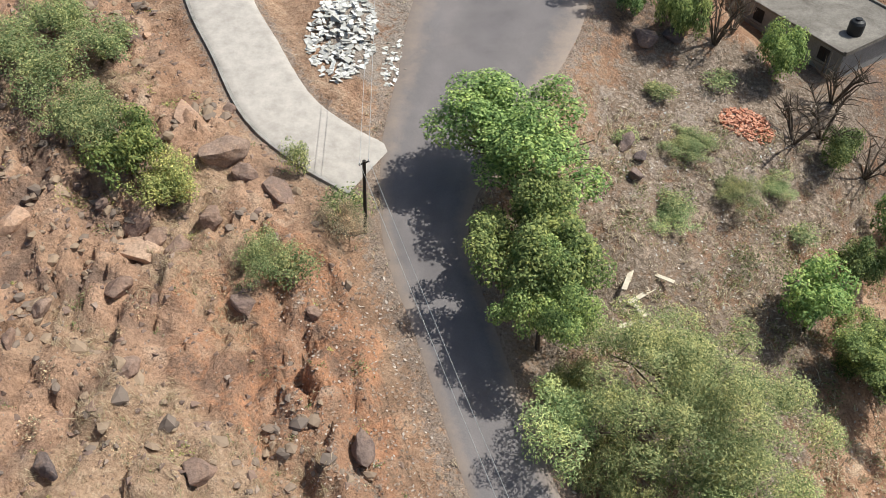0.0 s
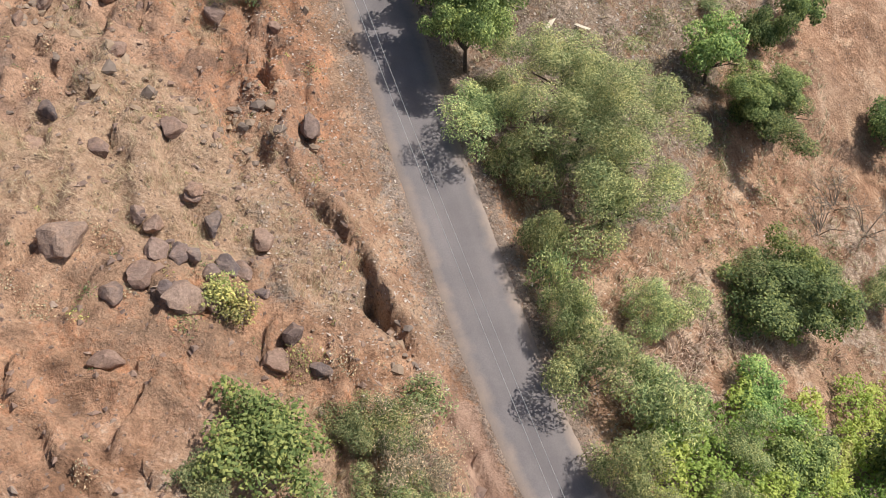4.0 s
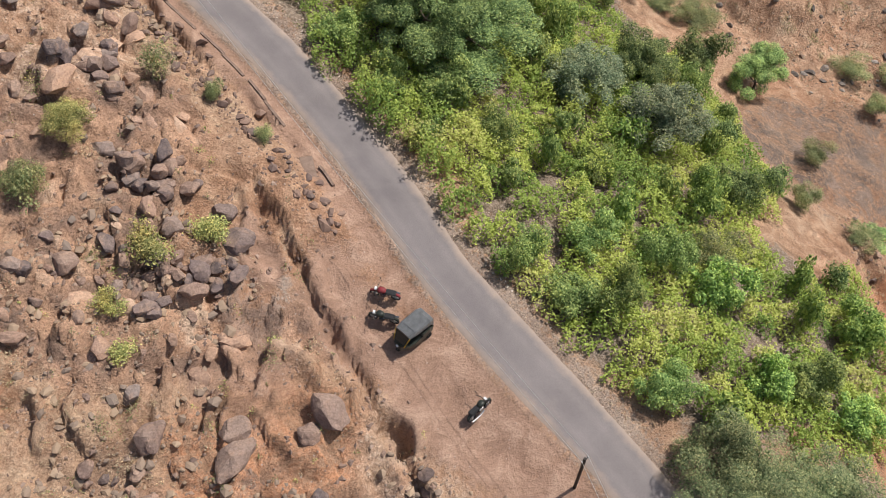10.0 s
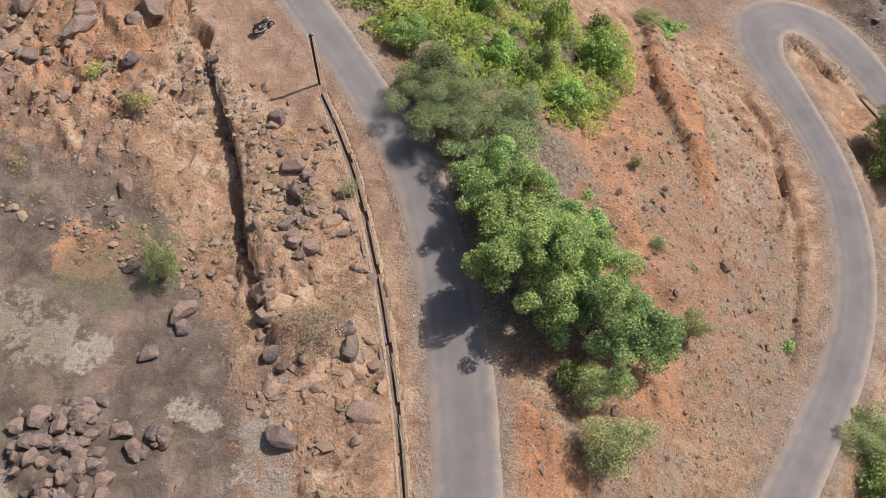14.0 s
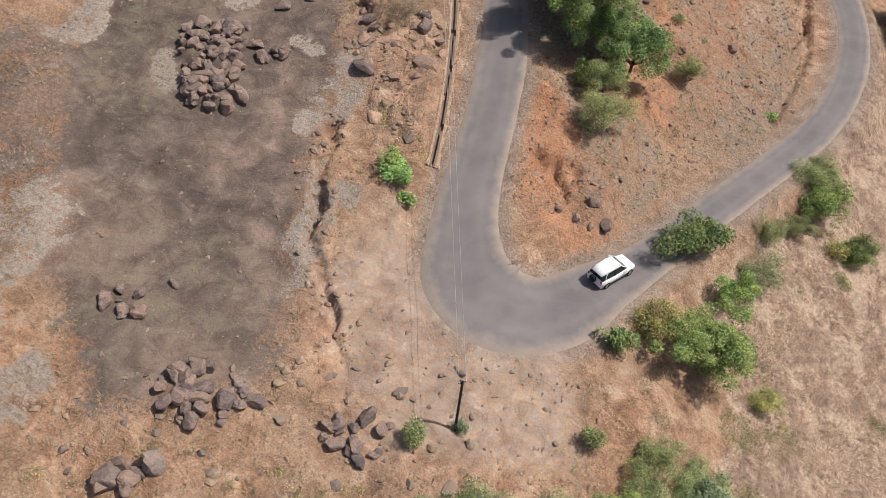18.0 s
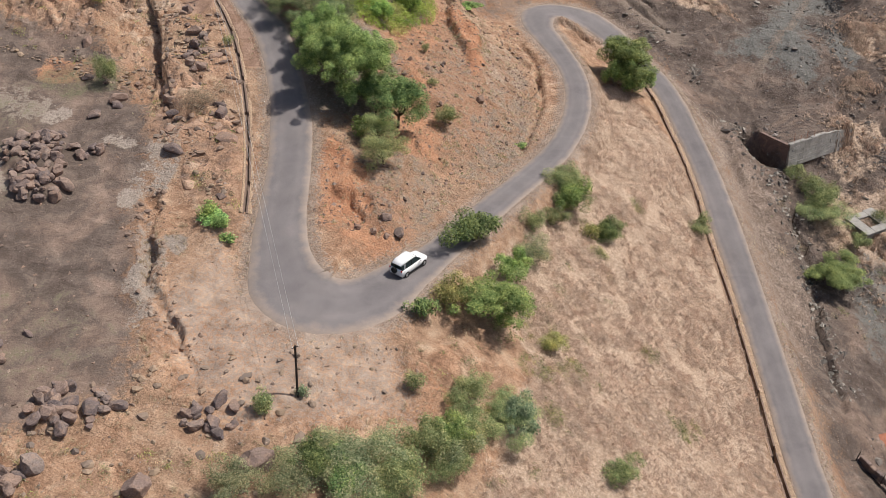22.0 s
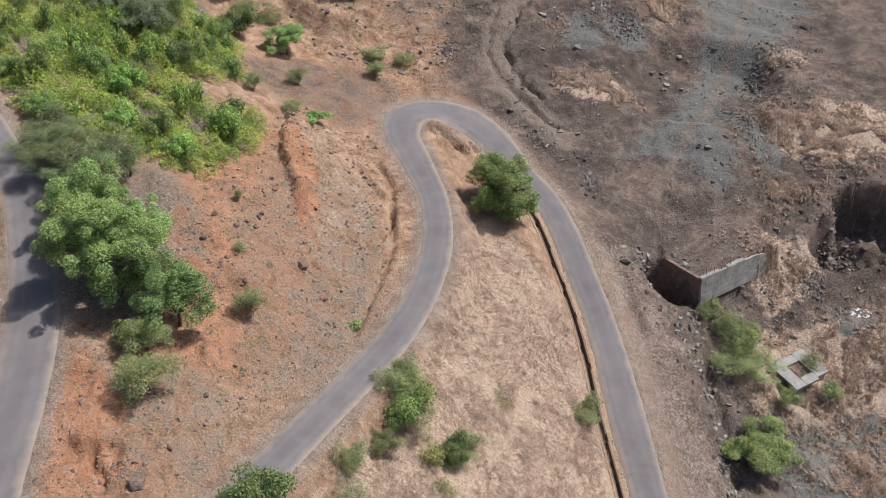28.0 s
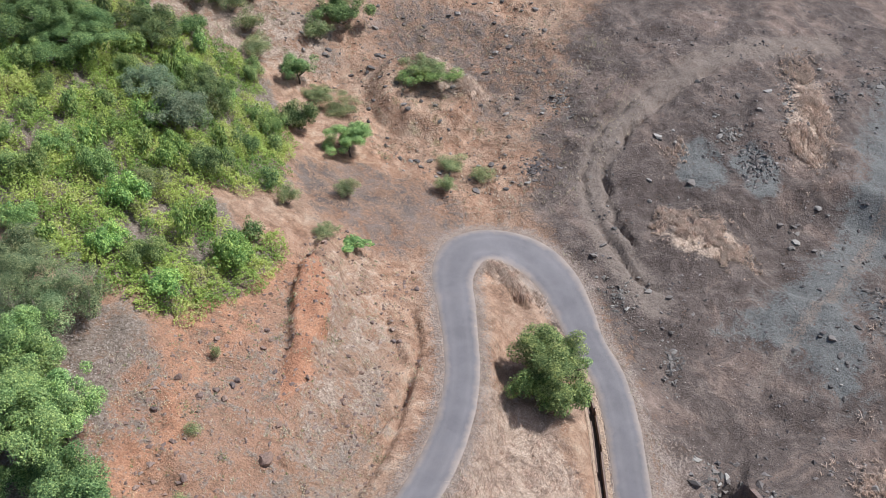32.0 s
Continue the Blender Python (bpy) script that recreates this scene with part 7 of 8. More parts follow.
GROWN = {
    "broad": [(9.4, -10.6, 4.9, 3.5), (10.2, -17.0, 4.4, 3.7), (10.8, -19.7, 3.2, 3.85), (29.7, -16.2, 3.2, 2.2), (26.6, 2.7, 2.1, 1.72), (20.2, 3.7, 1.7, 1.72),
        (67.7, -40.2, 3.3, 2.2), (59.0, -97.5, 6.1, 4.95), (56.7, -93.8, 4.0, 3.3), (122.1, -96.4, 4.3, 2.07), (96.2, -70.2, 4.9, 3.6), (97.4, -71.6, 2.8, 1.8),
        (55.6, -90.6, 3.6, 3.6), (61.5, -95, 3.6, 3.6)],
    "feather": [(17.6, -23.4, 6.4, 4.4), (12.2, -24.8, 2.8, 2.2), (-2.3, -11.0, 1.1, 1.15), (19.4, -27.4, 4.5, 3.85), (14.6, -26.2, 2.6, 1.72), (17.3, -35.6, 2.1, 1.85),
        (18.5, -38.0, 2.8, 1.85), (21.9, -39.1, 3.1, 1.85), (20.7, -43.1, 2.3, 1.85), (64.4, -108.6, 2.9, 2.07), (13.0, -28.0, 1.8, 1.3), (12.6, -22.2, 1.8, 1.5),
        (15.8, -31.5, 1.8, 1.85), (16.6, -33.4, 1.6, 1.85), (63.6, -104.6, 2.4, 2.0), (23.6, -45.6, 1.6, 1.2), (25.5, -43.5, 2.2, 1.3), (22.5, -33, 2.4, 1.4)],
    "light": [(26.5, -14.6, 2.9, 2.75), (4.0, -45.4, 3.1, 1.15), (74.7, -22.9, 4.0, 1.15), (61.6, -103.8, 1.4, 1.15), (72.2, -143.4, 2.2, 1.3), (94.6, -71.8, 2.6, 1.7),
        (96.6, -68.0, 3.0, 2.8), (31.0, -27.2, 2.2, 2.2), (32.4, -29.6, 2.4, 1.6), (-10.4, -13.4, 2.5, 1.5), (76.6, -127.3, 4.3, 2.6), (77.8, -120.6, 1.9, 1.3),
        (85.4, -106.2, 2.8, 1.5), (77.4, -110.2, 1.0, 0.7), (50.0, -121.6, 1.4, 0.6), (48.4, -120.2, 1.5, 0.7)],
    "scrub": [(-17.7, -2.0, 2.8, 1.38), (-1.8, -18.5, 1.6, 0.8), (18.6, -0.7, 1.6, 0.32), (20.1, -5.4, 1.7, 0.32), (18.6, -10.3, 1.7, 0.32), (60.8, -30.5, 3.7, 0.69),
        (64.1, -31.7, 3.1, 0.69), (10.4, -64.9, 1.6, 0.8), (20.7, -56.8, 0.9, 0.46), (24.0, -59.7, 0.7, 0.46), (71.0, -97.6, 1.8, 1.15), (32.4, -99.3, 1.7, 1.49),
        (67.6, -82.0, 0.9, 0.57), (68.9, -90.2, 0.9, 0.46), (44.6, -91.6, 1.1, 0.57), (70.7, -59.8, 1.8, 0.46), (85.0, -106.1, 2.8, 0.92), (77.2, -139.3, 3.3, 0.92),
        (73.2, -143.4, 3.1, 0.92), (86.8, -140.8, 1.6, 0.69), (57.6, -143.0, 1.4, 0.57), (123.1, -85.0, 4.6, 1.15), (84.4, -103.3, 3.0, 0.69), (89.1, -108.3, 2.2, 0.57),
        (102.3, -98.7, 2.1, 0.57), (73.3, -21.7, 3.7, 1.15), (80.0, -36.0, 2.5, 0.69), (84.2, -37.2, 2.1, 0.69), (43, -24.6, 2.8, 1.5), (46.4, -22.4, 2.8, 1.5),
        (49.5, -24.5, 2.6, 1.4), (122.2, -80.3, 2.6, 1.2), (124.6, -81.2, 2.4, 1.0), (119.6, -79.2, 1.3, 0.8), (127.2, -89.2, 1.8, 1.0), (131.6, -84.2, 1.6, 0.9),
        (133, -88, 1.8, 0.9), (65.6, -57.2, 1.8, 1.0), (70.2, -50, 1.8, 1.0), (80.4, -41.8, 1.8, 0.9), (17.6, -55.6, 1.5, 0.9), (10.2, -64.4, 1.7, 0.9),
        (20.8, -56.5, 1.0, 0.5), (24, -59.4, 0.9, 0.4)],
    "scrub ": [(11.0, -47.4, 2.2, 1.2), (9.2, -43.4, 2.2, 1.2), (2.2, -47.4, 1.9, 0.8), (9.6, -46.2, 2.0, 0.9), (10.5, -40.8, 1.6, 0.9), (7.5, -43.2, 1.8, 0.8),
        (6.5, -47.5, 1.6, 0.7), (29.5, -28.4, 2.4, 1.3), (39.3, -25.2, 2.4, 1.4), (51.8, -28.4, 2.6, 1.4), (57.5, -19.7, 2.6, 1.4), (44.5, -22.5, 2.2, 1.2),
        (33.5, -26.5, 2.2, 1.2), (48, -19, 2.2, 1.2), (20.2, -4.7, 1.7, 0.32), (16.3, -5.1, 1.3, 0.32), (22.8, -7.8, 1.8, 0.32), (18.5, -9.3, 1.6, 0.32),
        (25.5, -6.5, 1.7, 0.32), (23, 1, 1.6, 0.32), (26.5, -9.5, 1.6, 0.32), (-14.3, -10.6, 2.8, 1.3), (-12.4, -12.2, 2.6, 1.4), (-16.8, -8.2, 3.0, 1.3),
        (-19.3, -5.2, 3.0, 1.2), (-14.3, -4.2, 2.6, 1.0), (-3.0, -18.0, 1.8, 1.0), (0.2, -13.6, 1.6, 1.0), (57.7, -142.7, 1.5, 0.8), (84.9, -104.1, 2.0, 1.2),
        (89.9, -107.7, 1.7, 0.9), (70.8, -144.5, 2.8, 1.4), (68.3, -147.6, 2.8, 1.3), (87.2, -140.6, 1.8, 0.9), (69.2, -138.4, 1.5, 0.7), (102.8, -97.4, 1.4, 0.9),
        (123.2, -83.1, 3.0, 1.4), (121, -77.5, 1.4, 0.7), (74, -138, 2.2, 1.1), (73.6, -141.5, 2.4, 1.2), (80.5, -112.5, 1.8, 0.9), (83, -110, 1.8, 0.8),
        (72, -146, 2.2, 0.9), (68, -148.5, 2.4, 0.9)],
    "yellow": [(-8.8, -14.5, 2.1, 1.15), (1.7, -39.4, 1.4, 0.69), (12.6, -60.8, 1.8, 0.57), (17.3, -68.1, 1.6, 0.57), (20.7, -66.7, 1.5, 0.69), (15.2, -71.7, 0.9, 0.46),
        (27.9, -86.7, 1.4, 0.57), (24.1, -84.1, 1.1, 0.46), (17.0, -67.7, 1.6, 0.8), (20.5, -66.6, 1.2, 0.8), (14.9, -71.2, 1.0, 0.5), (12.2, -60.4, 1.7, 0.8),
        (15.7, -74.2, 1.2, 0.5), (0.7, -38.8, 1.4, 0.7), (-8.3, -14.6, 1.3, 0.9), (72.2, -127.6, 2.7, 1.5), (76.0, -116.2, 1.8, 1.2), (81.5, -128.5, 1.7, 0.8),
        (87.2, -110.0, 1.4, 0.9)],
    "dry": [(0.7, -14.7, 1.8, 1.15), (10.1, -44.3, 2.6, 1.38), (11.3, -45.9, 2.1, 1.15), (17.7, -56.0, 1.4, 0.92), (43.7, -102.9, 2.9, 0.92)],
    "dark": [(30.5, -29.6, 4.0, 2.2), (30.9, -17.0, 3.3, 2.2), (35.3, -48.1, 5.4, 4.4), (53.1, -47.3, 3.3, 3.3), (41.9, -38.0, 4.6, 3.3), (65.4, -101.2, 4.2, 3.3),
        (61.3, -39.9, 3.1, 1.72), (59.8, -14.9, 4.3, 1.72), (38.1, -47.7, 6.7, 3.3), (62.2, -147.9, 1.9, 1.0), (64.8, -148.8, 2.2, 1.2), (67.0, -150.2, 1.9, 1.0),
        (73.8, -118.0, 3.1, 1.45), (88.9, -108.6, 1.7, 1.0)],
    "dark ": [(69.6, -130.2, 1.5, 0.9), (41, -13, 2.6, 1.9), (44.5, -11.5, 3.0, 2.4), (47.2, -9.2, 3.0, 2.2), (42.8, -16.8, 2.3, 1.6), (45.6, -15.2, 2.4, 1.7),
        (17.6, 8.2, 3.0, 4.0), (20.6, 4.6, 1.8, 1.6), (17.2, 5.2, 2.0, 1.5), (62.8, -100.0, 3.4, 2.8), (57.9, -29.5, 3.0, 2.2), (29.8, -3.6, 1.8, 1.4),
        (33.5, -7.5, 2.2, 1.6), (30.6, -10.5, 1.9, 1.5)],
    "grey": [(53.3, -54.5, 4.0, 3.3), (47.9, -50.3, 3.7, 2.75), (77.9, -139, 2.2, 1.3), (60.4, -140.9, 0.7, 0.5)],
    "olive": [(52.5, -84.1, 5.8, 2.75), (55.4, -86.3, 4.7, 2.75), (50.6, -81.2, 2.8, 1.8), (57.5, -83, 2.8, 2.0)],
    "leafy": [(80.0, -95.3, 0.9, 0.34), (48.8, -120.8, 1.7, 0.34), (50.7, -122.9, 1.0, 0.29), (72.9, -58.7, 2.1, 0.34)],
    "thorn": [(64.2, -147.6, 4.8, 1.15), (80.3, -117.2, 2.5, 1.1), (64.5, -147.5, 2.8, 1.0), (72.5, -144.8, 2.6, 1.1), (56.8, -150.5, 2.6, 1.0), (60.5, -149.5, 2.6, 0.9),
        (68.2, -149.8, 2.8, 0.9)],
}
for kind, rows in GROWN.items():
    for x, y, r, h in rows:
        gap, spot = near(ROAD_TREE, np.array([x]), np.array([y]))
        if gap[0] - ROAD[spot[0], 3] > (-0.6 if kind == "dark" else 0.4 if h > 1.9 else min(1.2, 0.55 * r)):
            plant(kind.strip(), x, y, r, h)
# the thicket below the road: a carpet of creepers with single shrubs standing out of it
rng = random.Random(77)
g = np.random.default_rng(12)


def leaf_cloud(name, p, size, mat, label, category, seed, slim=0.6, flat=0.9):
    g = np.random.default_rng(seed)
    n = len(p)
    up = g.normal(0, 0.6, (n, 3)) + np.array([0, 0, flat])
    up /= np.linalg.norm(up, axis=1)[:, None]
    a = np.cross(up, g.normal(size=(n, 3)))
    a /= np.linalg.norm(a, axis=1)[:, None] + 1e-9
    b_ = np.cross(up, a)
    s = (size * g.uniform(0.6, 1.4, n))[:, None]
    v = np.stack([p - a * s * 0.5, p + b_ * s * slim * 0.5 - up * s * 0.08, p + a * s * 0.5, p - b_ * s * slim * 0.5 - up * s * 0.08], 1)
    return tagged(new(name, mesh_np(name, v, np.arange(4 * n).reshape(-1, 4), mat)), label, category, kind="stuff")


mounds = []
tx, ty = scatter(5200, THICKET, 31, off_road=1.0)
gap, spot = near(ROAD_TREE, tx, ty)
for x, y, edge in zip(tx, ty, gap - ROAD[spot, 3]):
    if all((x - q[0]) ** 2 + (y - q[1]) ** 2 > 1.55 ** 2 for q in mounds):
        swell = fbm(np.array([x]), np.array([y]), 6.0, 92, 2)[0]
        tall = rng.uniform(0.7, 1.7) + 2.2 * max(0.0, swell + 0.1) + (1.1 * max(0.0, swell + 0.25) if edge < 5 else 0.0)
        mounds.append((x, y, min(rng.uniform(0.9, 1.9), 0.25 + edge), tall, rng.random()))
mounds = np.array(mounds)
own = np.repeat(np.arange(len(mounds)), (330 * mounds[:, 2] ** 1.5 * np.sqrt(mounds[:, 3])).astype(int))
w = g.normal(size=(len(own), 3))
w[:, 2] = np.abs(w[:, 2]) + 0.15
w /= np.linalg.norm(w, axis=1)[:, None]
side = np.arctan2(w[:, 1], w[:, 0])
w *= (g.uniform(0.35, 1.0, len(own)) ** 0.4 * (1 + 0.22 * np.sin(3 * side + 6 * mounds[own, 4]) + 0.15 * np.sin(7 * side + 40 * mounds[own, 4])))[:, None]
px_, py_ = mounds[own, 0] + w[:, 0] * mounds[own, 2], mounds[own, 1] + w[:, 1] * mounds[own, 2]
pz_ = ground_z(px_, py_) + 0.1 + w[:, 2] * mounds[own, 3]
thicket = leaf_cloud("creeper_thicket", np.stack([px_, py_, pz_], -1), 0.2, LEAF["canopy"], "dense green creeper thicket below the road", "thicket", 1)
tint = thicket.data.attributes.new("clump", "FLOAT", "POINT")
tint.data.foreach_set("value", np.repeat(mounds[own, 4], 4).astype(np.float32))
spots = []
tx, ty = scatter(500, THICKET, 33, off_road=2.2)
for x, y in zip(tx, ty):
    r = rng.choice((1.3, 1.6, 2.0, 2.4))
    if len(spots) < 64 and all((x - a) ** 2 + (y - c) ** 2 > 9 for a, c in spots):
        spots.append((x, y))
        shade = fbm(np.array([x]), np.array([y]), 9.0, 91, 2)[0]
        plant("dark" if shade < -0.3 else "light" if shade > 0.1 else rng.choice(("vine", "vine", "scrub", "broad")), x, y, r, rng.uniform(1.0, 1.85))
# low scrub that nobody could count
low = {"scrub": [], "dry": [], "yellow": []}
for corners, seed, number, kinds in (
        ([(-24, 16), (-10, -6), (-1, -15), (6, -34), (13, -46), (-24, -60)], 41, 110, ("scrub", "dry", "dry", "yellow")),
        ([(-10, -50), (14, -50), (26, -64), (34, -84), (44, -110), (34, -98), (0, -90)], 42, 120, ("scrub", "yellow", "dry", "dry")),
        ([(13, -4), (30, -2), (36, -24), (27, -34), (15, -12)], 43, 150, ("scrub", "dry", "scrub")),
        ([(40, -14), (58, -28), (66, -36), (80, -40), (84, -18), (60, 4)], 44, 80, ("scrub", "dry", "dry")),
        ([(75, -124), (84, -110), (90, -116), (84, -142), (70, -152), (62, -150), (70, -136)], 45, 90, ("scrub", "dry", "scrub", "dry")),
        ([(60, -84), (68, -72), (78, -62), (84, -90), (70, -112), (62, -112)], 46, 50, ("scrub", "dry")),
        ([(112, -84), (128, -80), (140, -92), (124, -106), (116, -100)], 47, 50, ("scrub", "dry")),
        ([(22, -150), (38, -150), (56, -146), (64, -160), (30, -160)], 48, 50, ("scrub", "dry", "yellow")),
        ([(40, -84), (50, -110), (52, -122), (46, -116), (38, -92)], 49, 45, ("dry", "scrub", "yellow")),
        ([(12, -28), (16, -26), (24, -42), (30, -52), (26, -50), (17, -38)], 50, 60, ("scrub", "dry", "scrub"))):
    sx, sy = scatter(number * 2, corners, seed, off_road=1.3)
    for x, y in list(zip(sx, sy))[:number]:
        low[rng.choice(kinds)].append((x, y, rng.uniform(0.3, 0.95)))
# loose weed patches in the straw and beside the hairpin
weed = random.Random(64)
for cx, cy, reach in ((83.6, -103.4, 1.9), (86.7, -102.7, 1.6), (93.9, -101.1, 1.0), (87.3, -108.4, 1.2), (88.2, -112.1, 1.2), (92.4, -123.9, 1.0), (83.4, -130.6, 1.3), (94.6, -131.4, 2.0), (81.1, -136.4, 1.0), (72.6, -137.4, 1.7), (74.7, -139.5, 1.5), (77.5, -127.5, 2.2), (80.0, -131.5, 1.8)):
    for _ in range(int(9 * reach)):
        a, q = weed.uniform(0, 6.28), reach * weed.random() ** 0.6
        low[weed.choice(("yellow", "scrub", "scrub"))].append((cx + q * math.cos(a), cy + q * math.sin(a), weed.uniform(0.4, 0.85)))
sx, sy = scatter(1300, SLOPE, 57, off_road=0.8)
for x, y in zip(sx, sy):
    low[rng.choice(("scrub", "scrub", "dry", "yellow"))].append((x, y, rng.uniform(0.12, 0.36)))
sx, sy = scatter(600, KNOLL, 58, off_road=0.5)
for x, y in zip(sx, sy):
    low[rng.choice(("scrub", "dry"))].append((x, y, rng.uniform(0.1, 0.3)))
for k, (kind, rows) in enumerate(low.items()):
    rows = np.array(rows)
    each = np.maximum(12, (170 * rows[:, 2] ** 2)).astype(int)
    own = np.repeat(np.arange(len(rows)), each)
    w = g.normal(size=(len(own), 3))
    w[:, 2] = np.abs(w[:, 2])
    w /= np.linalg.norm(w, axis=1)[:, None]
    w *= g.uniform(0.3, 1.1, len(own))[:, None] * rows[own, 2][:, None] * np.array([1, 1, 0.6])
    px_, py_ = rows[own, 0] + w[:, 0], rows[own, 1] + w[:, 1]
    leaf_cloud("low_scrub", np.stack([px_, py_, ground_z(px_, py_) + 0.03 + w[:, 2]], -1), 0.13, LEAF[kind], "low " + WORDS[kind] + " scrub between the stones", "scrub", 5 + k, 0.45, 0.5)


def bare_shrub(x, y, r, tall, label, mat="twig", thick=1.0):
    g = random.Random(int(x * 10 + y))
    t = thing("bare_shrub", label, "shrub", "leafless shrubs", m=pose(x, y, lies_on(x, y)))
    for _ in range(9):
        a, e = g.uniform(0, 6.28), g.uniform(0.5, 1) * r
        tip = Vector((e * math.cos(a), e * math.sin(a), tall * g.uniform(0.5, 1)))
        bm = bmesh.new()
        knee = tip * 0.5 + Vector((0, 0, 0.15 * tall))
        tube(bm, [(0, 0, -0.2), knee, tip], [0.05 * thick, 0.03 * thick, 0.01 * thick], 5)
        for _ in range(7):
            s = knee.lerp(tip, g.uniform(0, 0.9))
            e2 = s + Vector((g.uniform(-.4, .4) * r, g.uniform(-.4, .4) * r, g.uniform(0, .4) * tall))
            tube(bm, [s, s.lerp(e2, 0.5) + Vector((0, 0, 0.05)), e2], [0.02 * thick, 0.014 * thick, 0.006 * thick], 4)
        part("branch", bm, MAT[mat], t)


for x, y, r, tall in ((36.5, -19.0, 3.2, 2.0), (38.6, -20.4, 2.8, 1.9), (35.0, -21.5, 2.2, 1.6), (54.4, -86.4, 2.8, 4.9), (56.6, -85.4, 2.4, 4.7), (79.5, -117.0, 1.6, 1.4), (24.0, 5.2, 1.5, 3.4)):
    bare_shrub(x, y, r, tall, "leafless grey shrub with tangled twigs")


for x, y, r, tall in ((27.2, -2.8, 2.6, 2.4), (29.4, -1.6, 2.8, 3.0), (32.2, -3.4, 3.0, 2.4), (22.6, 3.6, 2.0, 3.4), (30.5, 1.2, 2.2, 3.6)):
    bare_shrub(x, y, r, tall, "dark leafless tree with crooked limbs near the house", "bark", 1.9)


# ---------------------------------------------------------------- grass and litter
def tufts(name, x, y, blades, length, width, mat, label, seed, upright=0.55, lift=0.0):
    g = np.random.default_rng(seed)
    n = len(x) * blades
    bx, by = np.repeat(x, blades), np.repeat(y, blades)
    size = np.repeat(g.uniform(0.6, 1.35, len(x)) * np.clip(1 + 1.1 * fbm(x, y, 2.2, 104, 2), 0.5, 1.6), blades) * g.uniform(0.6, 1.2, n) * length
    # blades fall down the slope, with some stray
    fall = np.arctan2(ground_z(x, y - 0.5) - ground_z(x, y + 0.5), ground_z(x - 0.5, y) - ground_z(x + 0.5, y))
    lean = np.repeat(fall + 4.5 * fbm(x, y, 2.6, 99, 2) + g.normal(0, 0.6, len(x)), blades) + g.normal(0, 0.6, n)
    out = size * g.uniform(0.2, 1.0, n) * (1 - upright) * 1.6
    rx, ry = bx + g.normal(0, 0.09, n), by + g.normal(0, 0.09, n)
    z = ground_z(rx, ry) + lift * g.random(n)
    tx_, ty_ = rx + out * np.cos(lean), ry + out * np.sin(lean)
    side = lean + 1.57
    w = width * g.uniform(0.6, 1.4, n)
    a = np.stack([rx - w * np.cos(side), ry - w * np.sin(side), z - 0.02], -1)
    b_ = np.stack([rx + w * np.cos(side), ry + w * np.sin(side), z - 0.02], -1)
    end = ground_z(tx_, ty_)
    mz = (z + np.maximum(z, end)) / 2 + size * upright * 0.75
    m_, k_ = (np.stack([(rx + tx_) / 2 + s_ * w * np.cos(side), (ry + ty_) / 2 + s_ * w * np.sin(side), mz], -1) for s_ in (0.8, -0.8))
    c = np.stack([tx_, ty_, end + lift * g.random(n) + size * upright * g.uniform(0.5, 1.0, n)], -1)
    v = np.stack([a, b_, m_, k_, c], 1)
    tri = np.array([(0, 1, 2), (0, 2, 3), (3, 2, 4)])
    faces = (np.arange(n)[:, None, None] * 5 + tri).reshape(-1, 3)
    return tagged(new(name, mesh_np(name, v, faces, mat)), label, "grass", kind="stuff")


sx, sy = scatter(26000, STRAW_SLOPE, 51, off_road=0.9)
# ragged rents run across the thatch
rent = fbm(sx * 1.3 + 0.5 * sy, 0.8 * sy - 0.3 * sx, 2.4, 105, 3)
sx, sy = sx[rent > np.quantile(rent, 0.13)], sy[rent > np.quantile(rent, 0.13)]
tufts("dry_grass", sx, sy, 7, 0.85, 0.014, MAT["straw"], "long dry straw-coloured grass on the slope", 1, 0.24, 0.0)
patch = []
for cx, cy, rx, ry, number in ((126.2, -14, 3.0, 11, 2600), (112, -41.5, 5.2, 3.4, 1500), (116, -42.5, 3.0, 2.6, 600), (109, -40.5, 2.6, 2.2, 450), (143, -53, 10, 7, 3600), (142, -35, 3.4, 2.6, 500), (125.4, -24, 2.4, 5, 900), (107.4, -28, 1.6, 4, 160), (136, -49, 4, 4, 800), (134, -60, 4, 5, 900), (78, -21, 5, 3.5, 700), (90, -55, 5.5, 2.6, 900), (138, -84, 9, 7, 1800), (128, -86, 7, 7, 1300), (134, -96, 8, 6, 1200), (130, -73, 5, 3.5, 800), (26, -35, 8, 9, 900)):
    a, q = g.uniform(0, 6.28, number), np.minimum(1.5, 0.5 * np.abs(g.normal(0, 1, number)) + 0.12)
    patch.append(np.stack([cx + rx * q * np.cos(a), cy + ry * q * np.sin(a)]))
patch = np.concatenate(patch, 1)
patch = patch + 2.4 * np.stack([fbm(patch[0], patch[1], 4.0, 101, 3), fbm(patch[0], patch[1], 4.0, 102, 3)])
patch = patch[:, fbm(patch[0], patch[1], 1.8, 103, 2) > -0.16]
d, i = near(ROAD_TREE, patch[0], patch[1])
patch = patch[:, d - ROAD[i, 3] > 0.6]
tufts("dry_grass", patch[0], patch[1], 8, 0.8, 0.03, MAT["straw"], "patches of dry straw grass on bare ground", 2, 0.42)
sx, sy = scatter(42000, SLOPE, 52, off_road=0.6)
grown = turf(sx, sy) > g.uniform(0.25, 1.0, len(sx))
tufts("withered_grass", sx[grown], sy[grown], 10, 0.62, 0.009, MAT["turf"], "withered grass tufts between the stones", 3, 0.38)
sx, sy = scatter(5200, [(11, -2), (32, -2), (40, -24), (52, -28), (30, -36), (24, -46), (16, -34), (9, -12)], 53, off_road=0.8)
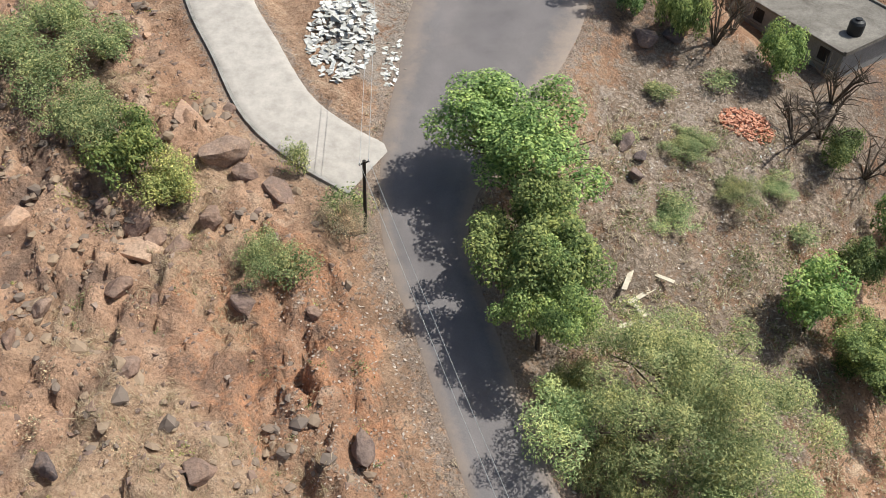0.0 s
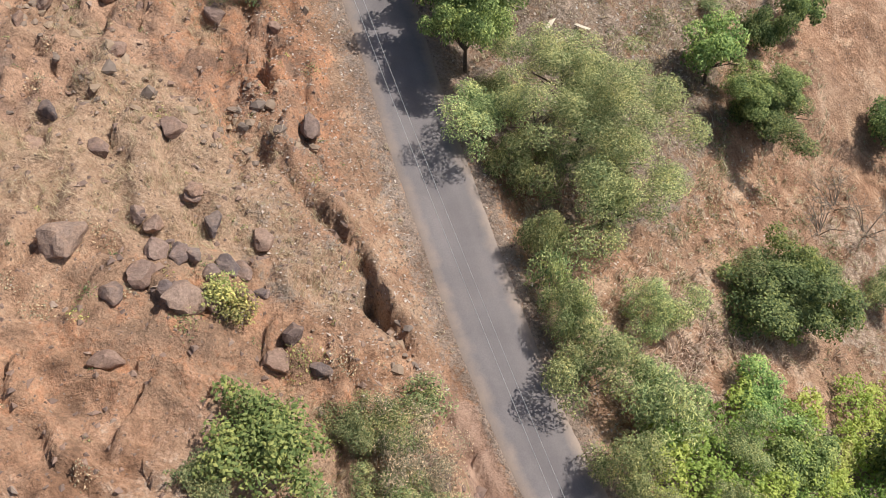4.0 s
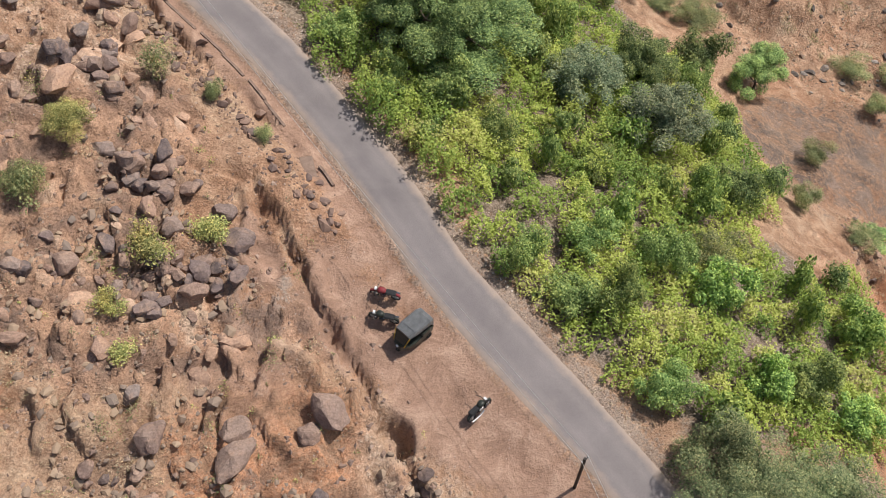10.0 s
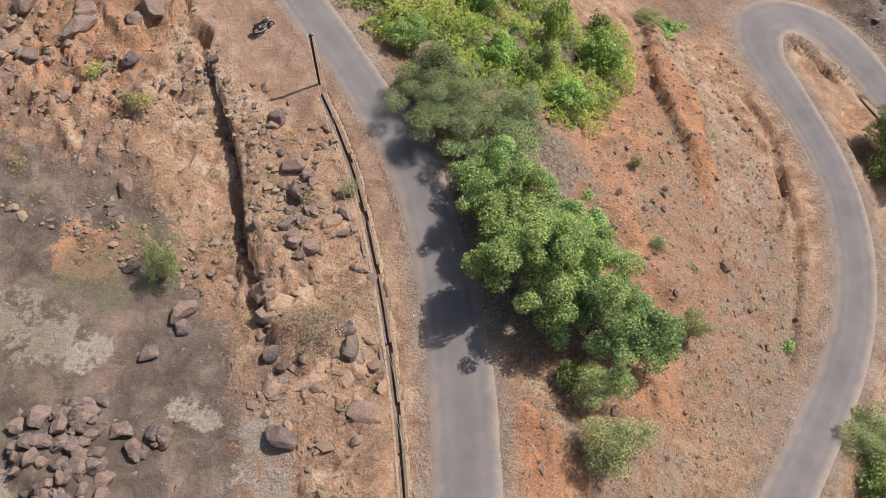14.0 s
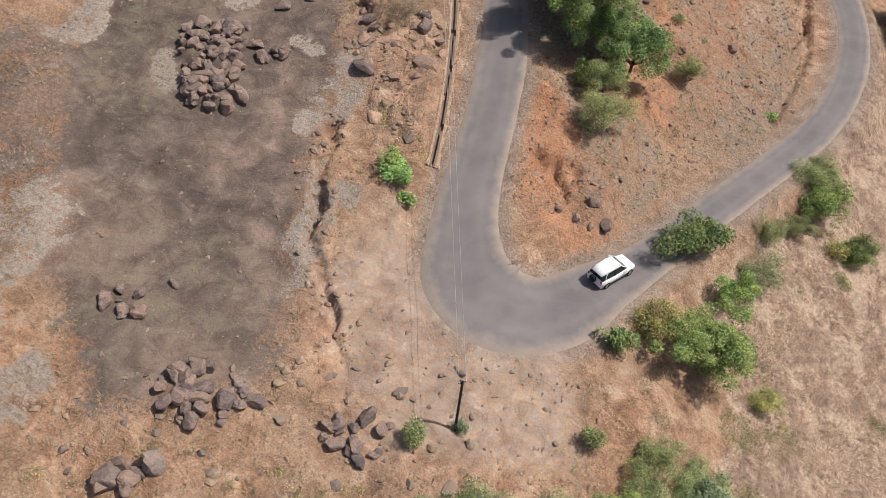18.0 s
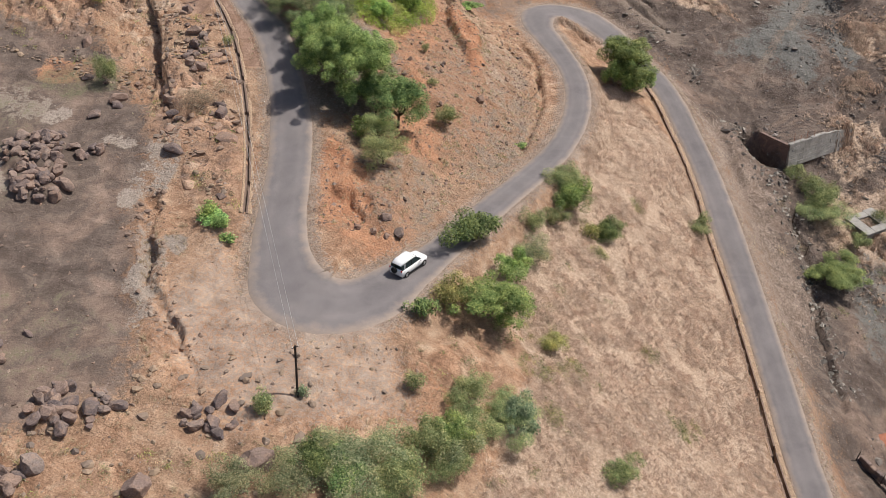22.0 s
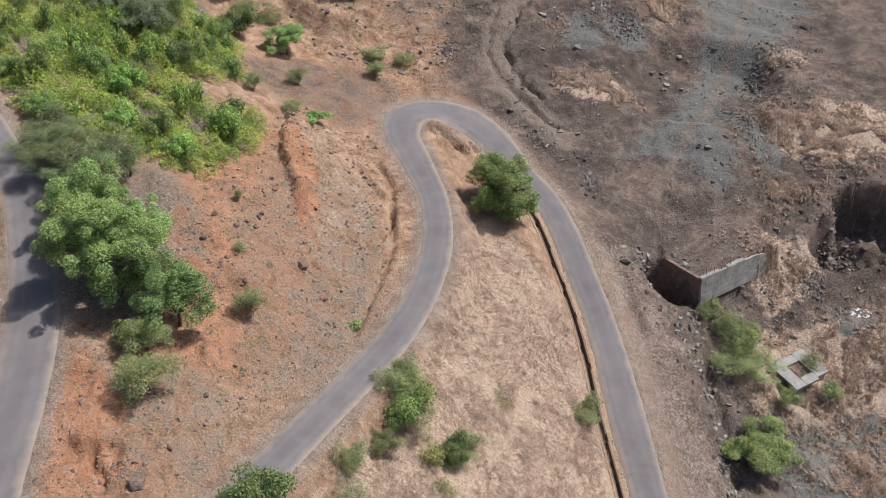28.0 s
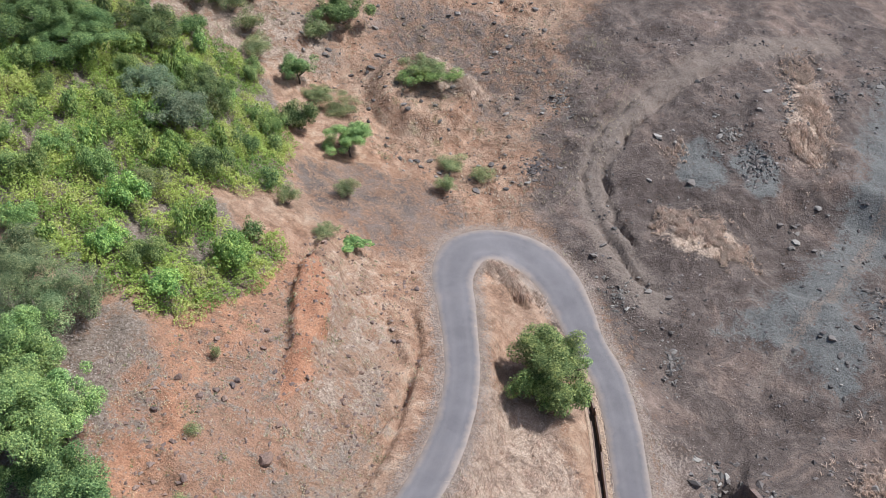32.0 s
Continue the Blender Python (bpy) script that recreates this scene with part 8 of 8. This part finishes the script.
tufts("withered_grass", sx, sy, 7, 0.55, 0.022, MAT["greygrass"], "withered grass under the trees", 4, 0.5)
sx, sy = scatter(3400, KNOLL, 54, off_road=0.4)
tufts("withered_grass", sx, sy, 6, 0.36, 0.018, MAT["greygrass"], "thin withered grass on the knoll", 5, 0.4)
sx, sy = scatter(7000, [(38, -14), (60, -30), (84, -46), (96, -40), (104, -20), (90, 12), (50, 12)], 55, off_road=0.5)
tufts("withered_grass", sx, sy, 6, 0.5, 0.025, MAT["greygrass"], "withered grass on the far slope", 6, 0.45)
sx, sy = scatter(5200, [(44, -118), (56, -137), (70, -133), (74, -150), (44, -162), (8, -150), (16, -112), (34, -146)], 56, off_road=0.8)
bare = (zone(sx, sy, APRON, 1.5) > 0.3) | (zone(sx, sy, TERRACE, 2.0) > 0.5)
tufts("withered_grass", sx[~bare], sy[~bare], 14, 0.5, 0.011, MAT["turf"], "withered grass round the terrace", 7, 0.4)
# a ragged fringe along the roads
fx, fy = [], []
for k in range(0, len(ROAD)):
    for s in (-1, 1):
        for _ in range(3):
            q = offset_line(ROAD[max(0, k - 1):k + 2], s * (ROAD[k, 3] + 0.25 + 1.6 * g.random() ** 1.5))[min(1, k)]
            fx.append(q[0] + g.normal(0, 0.25))
            fy.append(q[1] + g.normal(0, 0.25))
fx, fy = np.array(fx), np.array(fy)
d, i = near(ROAD_TREE, fx, fy)
bare = (fy < -38) & (fy > -90) & (fx < ROAD[i, 0])
keep = ~bare & (d - ROAD[i, 3] > 0.12) & (fbm(fx, fy, 5.0, 97, 2) > -0.12)
tufts("roadside_grass", fx[keep], fy[keep], 6, 0.34, 0.018, MAT["greygrass"], "thin dry grass along the road edges", 8, 0.5)


def fallen_leaves(x, y, size, label, seed):
    g = np.random.default_rng(seed)
    n = len(x)
    p = np.stack([x, y, ground_z(x, y) + 0.02], -1)
    t = g.uniform(0, 6.28, n)
    a = np.stack([np.cos(t), np.sin(t), g.normal(0, 0.3, n)], -1) * (size * g.uniform(0.6, 1.4, n))[:, None]
    b_ = np.stack([-np.sin(t), np.cos(t), g.normal(0, 0.3, n)], -1) * (size * 0.55 * g.uniform(0.6, 1.4, n))[:, None]
    v = np.stack([p - a, p + b_, p + a, p - b_], 1)
    v[..., 2] += 0.02
    return tagged(new("fallen_leaves", mesh_np("fallen_leaves", v, np.arange(4 * n).reshape(-1, 4), MAT["litter"])), label, "leaves", kind="stuff")


sx, sy = scatter(16000, [(8, -8), (24, 6), (34, -2), (30, -26), (22, -40), (30, -50), (46, -72), (42, -74), (20, -46), (12, -30)], 61, off_road=0.2)
fallen_leaves(sx, sy, 0.1, "brown fallen leaves under the roadside trees", 1)
sx, sy = scatter(5000, [(50, -84), (58, -82), (66, -98), (60, -108), (54, -96)], 62, off_road=0.2)
fallen_leaves(sx, sy, 0.1, "brown fallen leaves below the big trees", 2)
sx, sy = scatter(5000, [(-3, -18), (4, -16), (12, -42), (8, -44), (0, -32)], 63, off_road=0.3)
fallen_leaves(sx, sy, 0.09, "fallen leaves in the gully", 3)
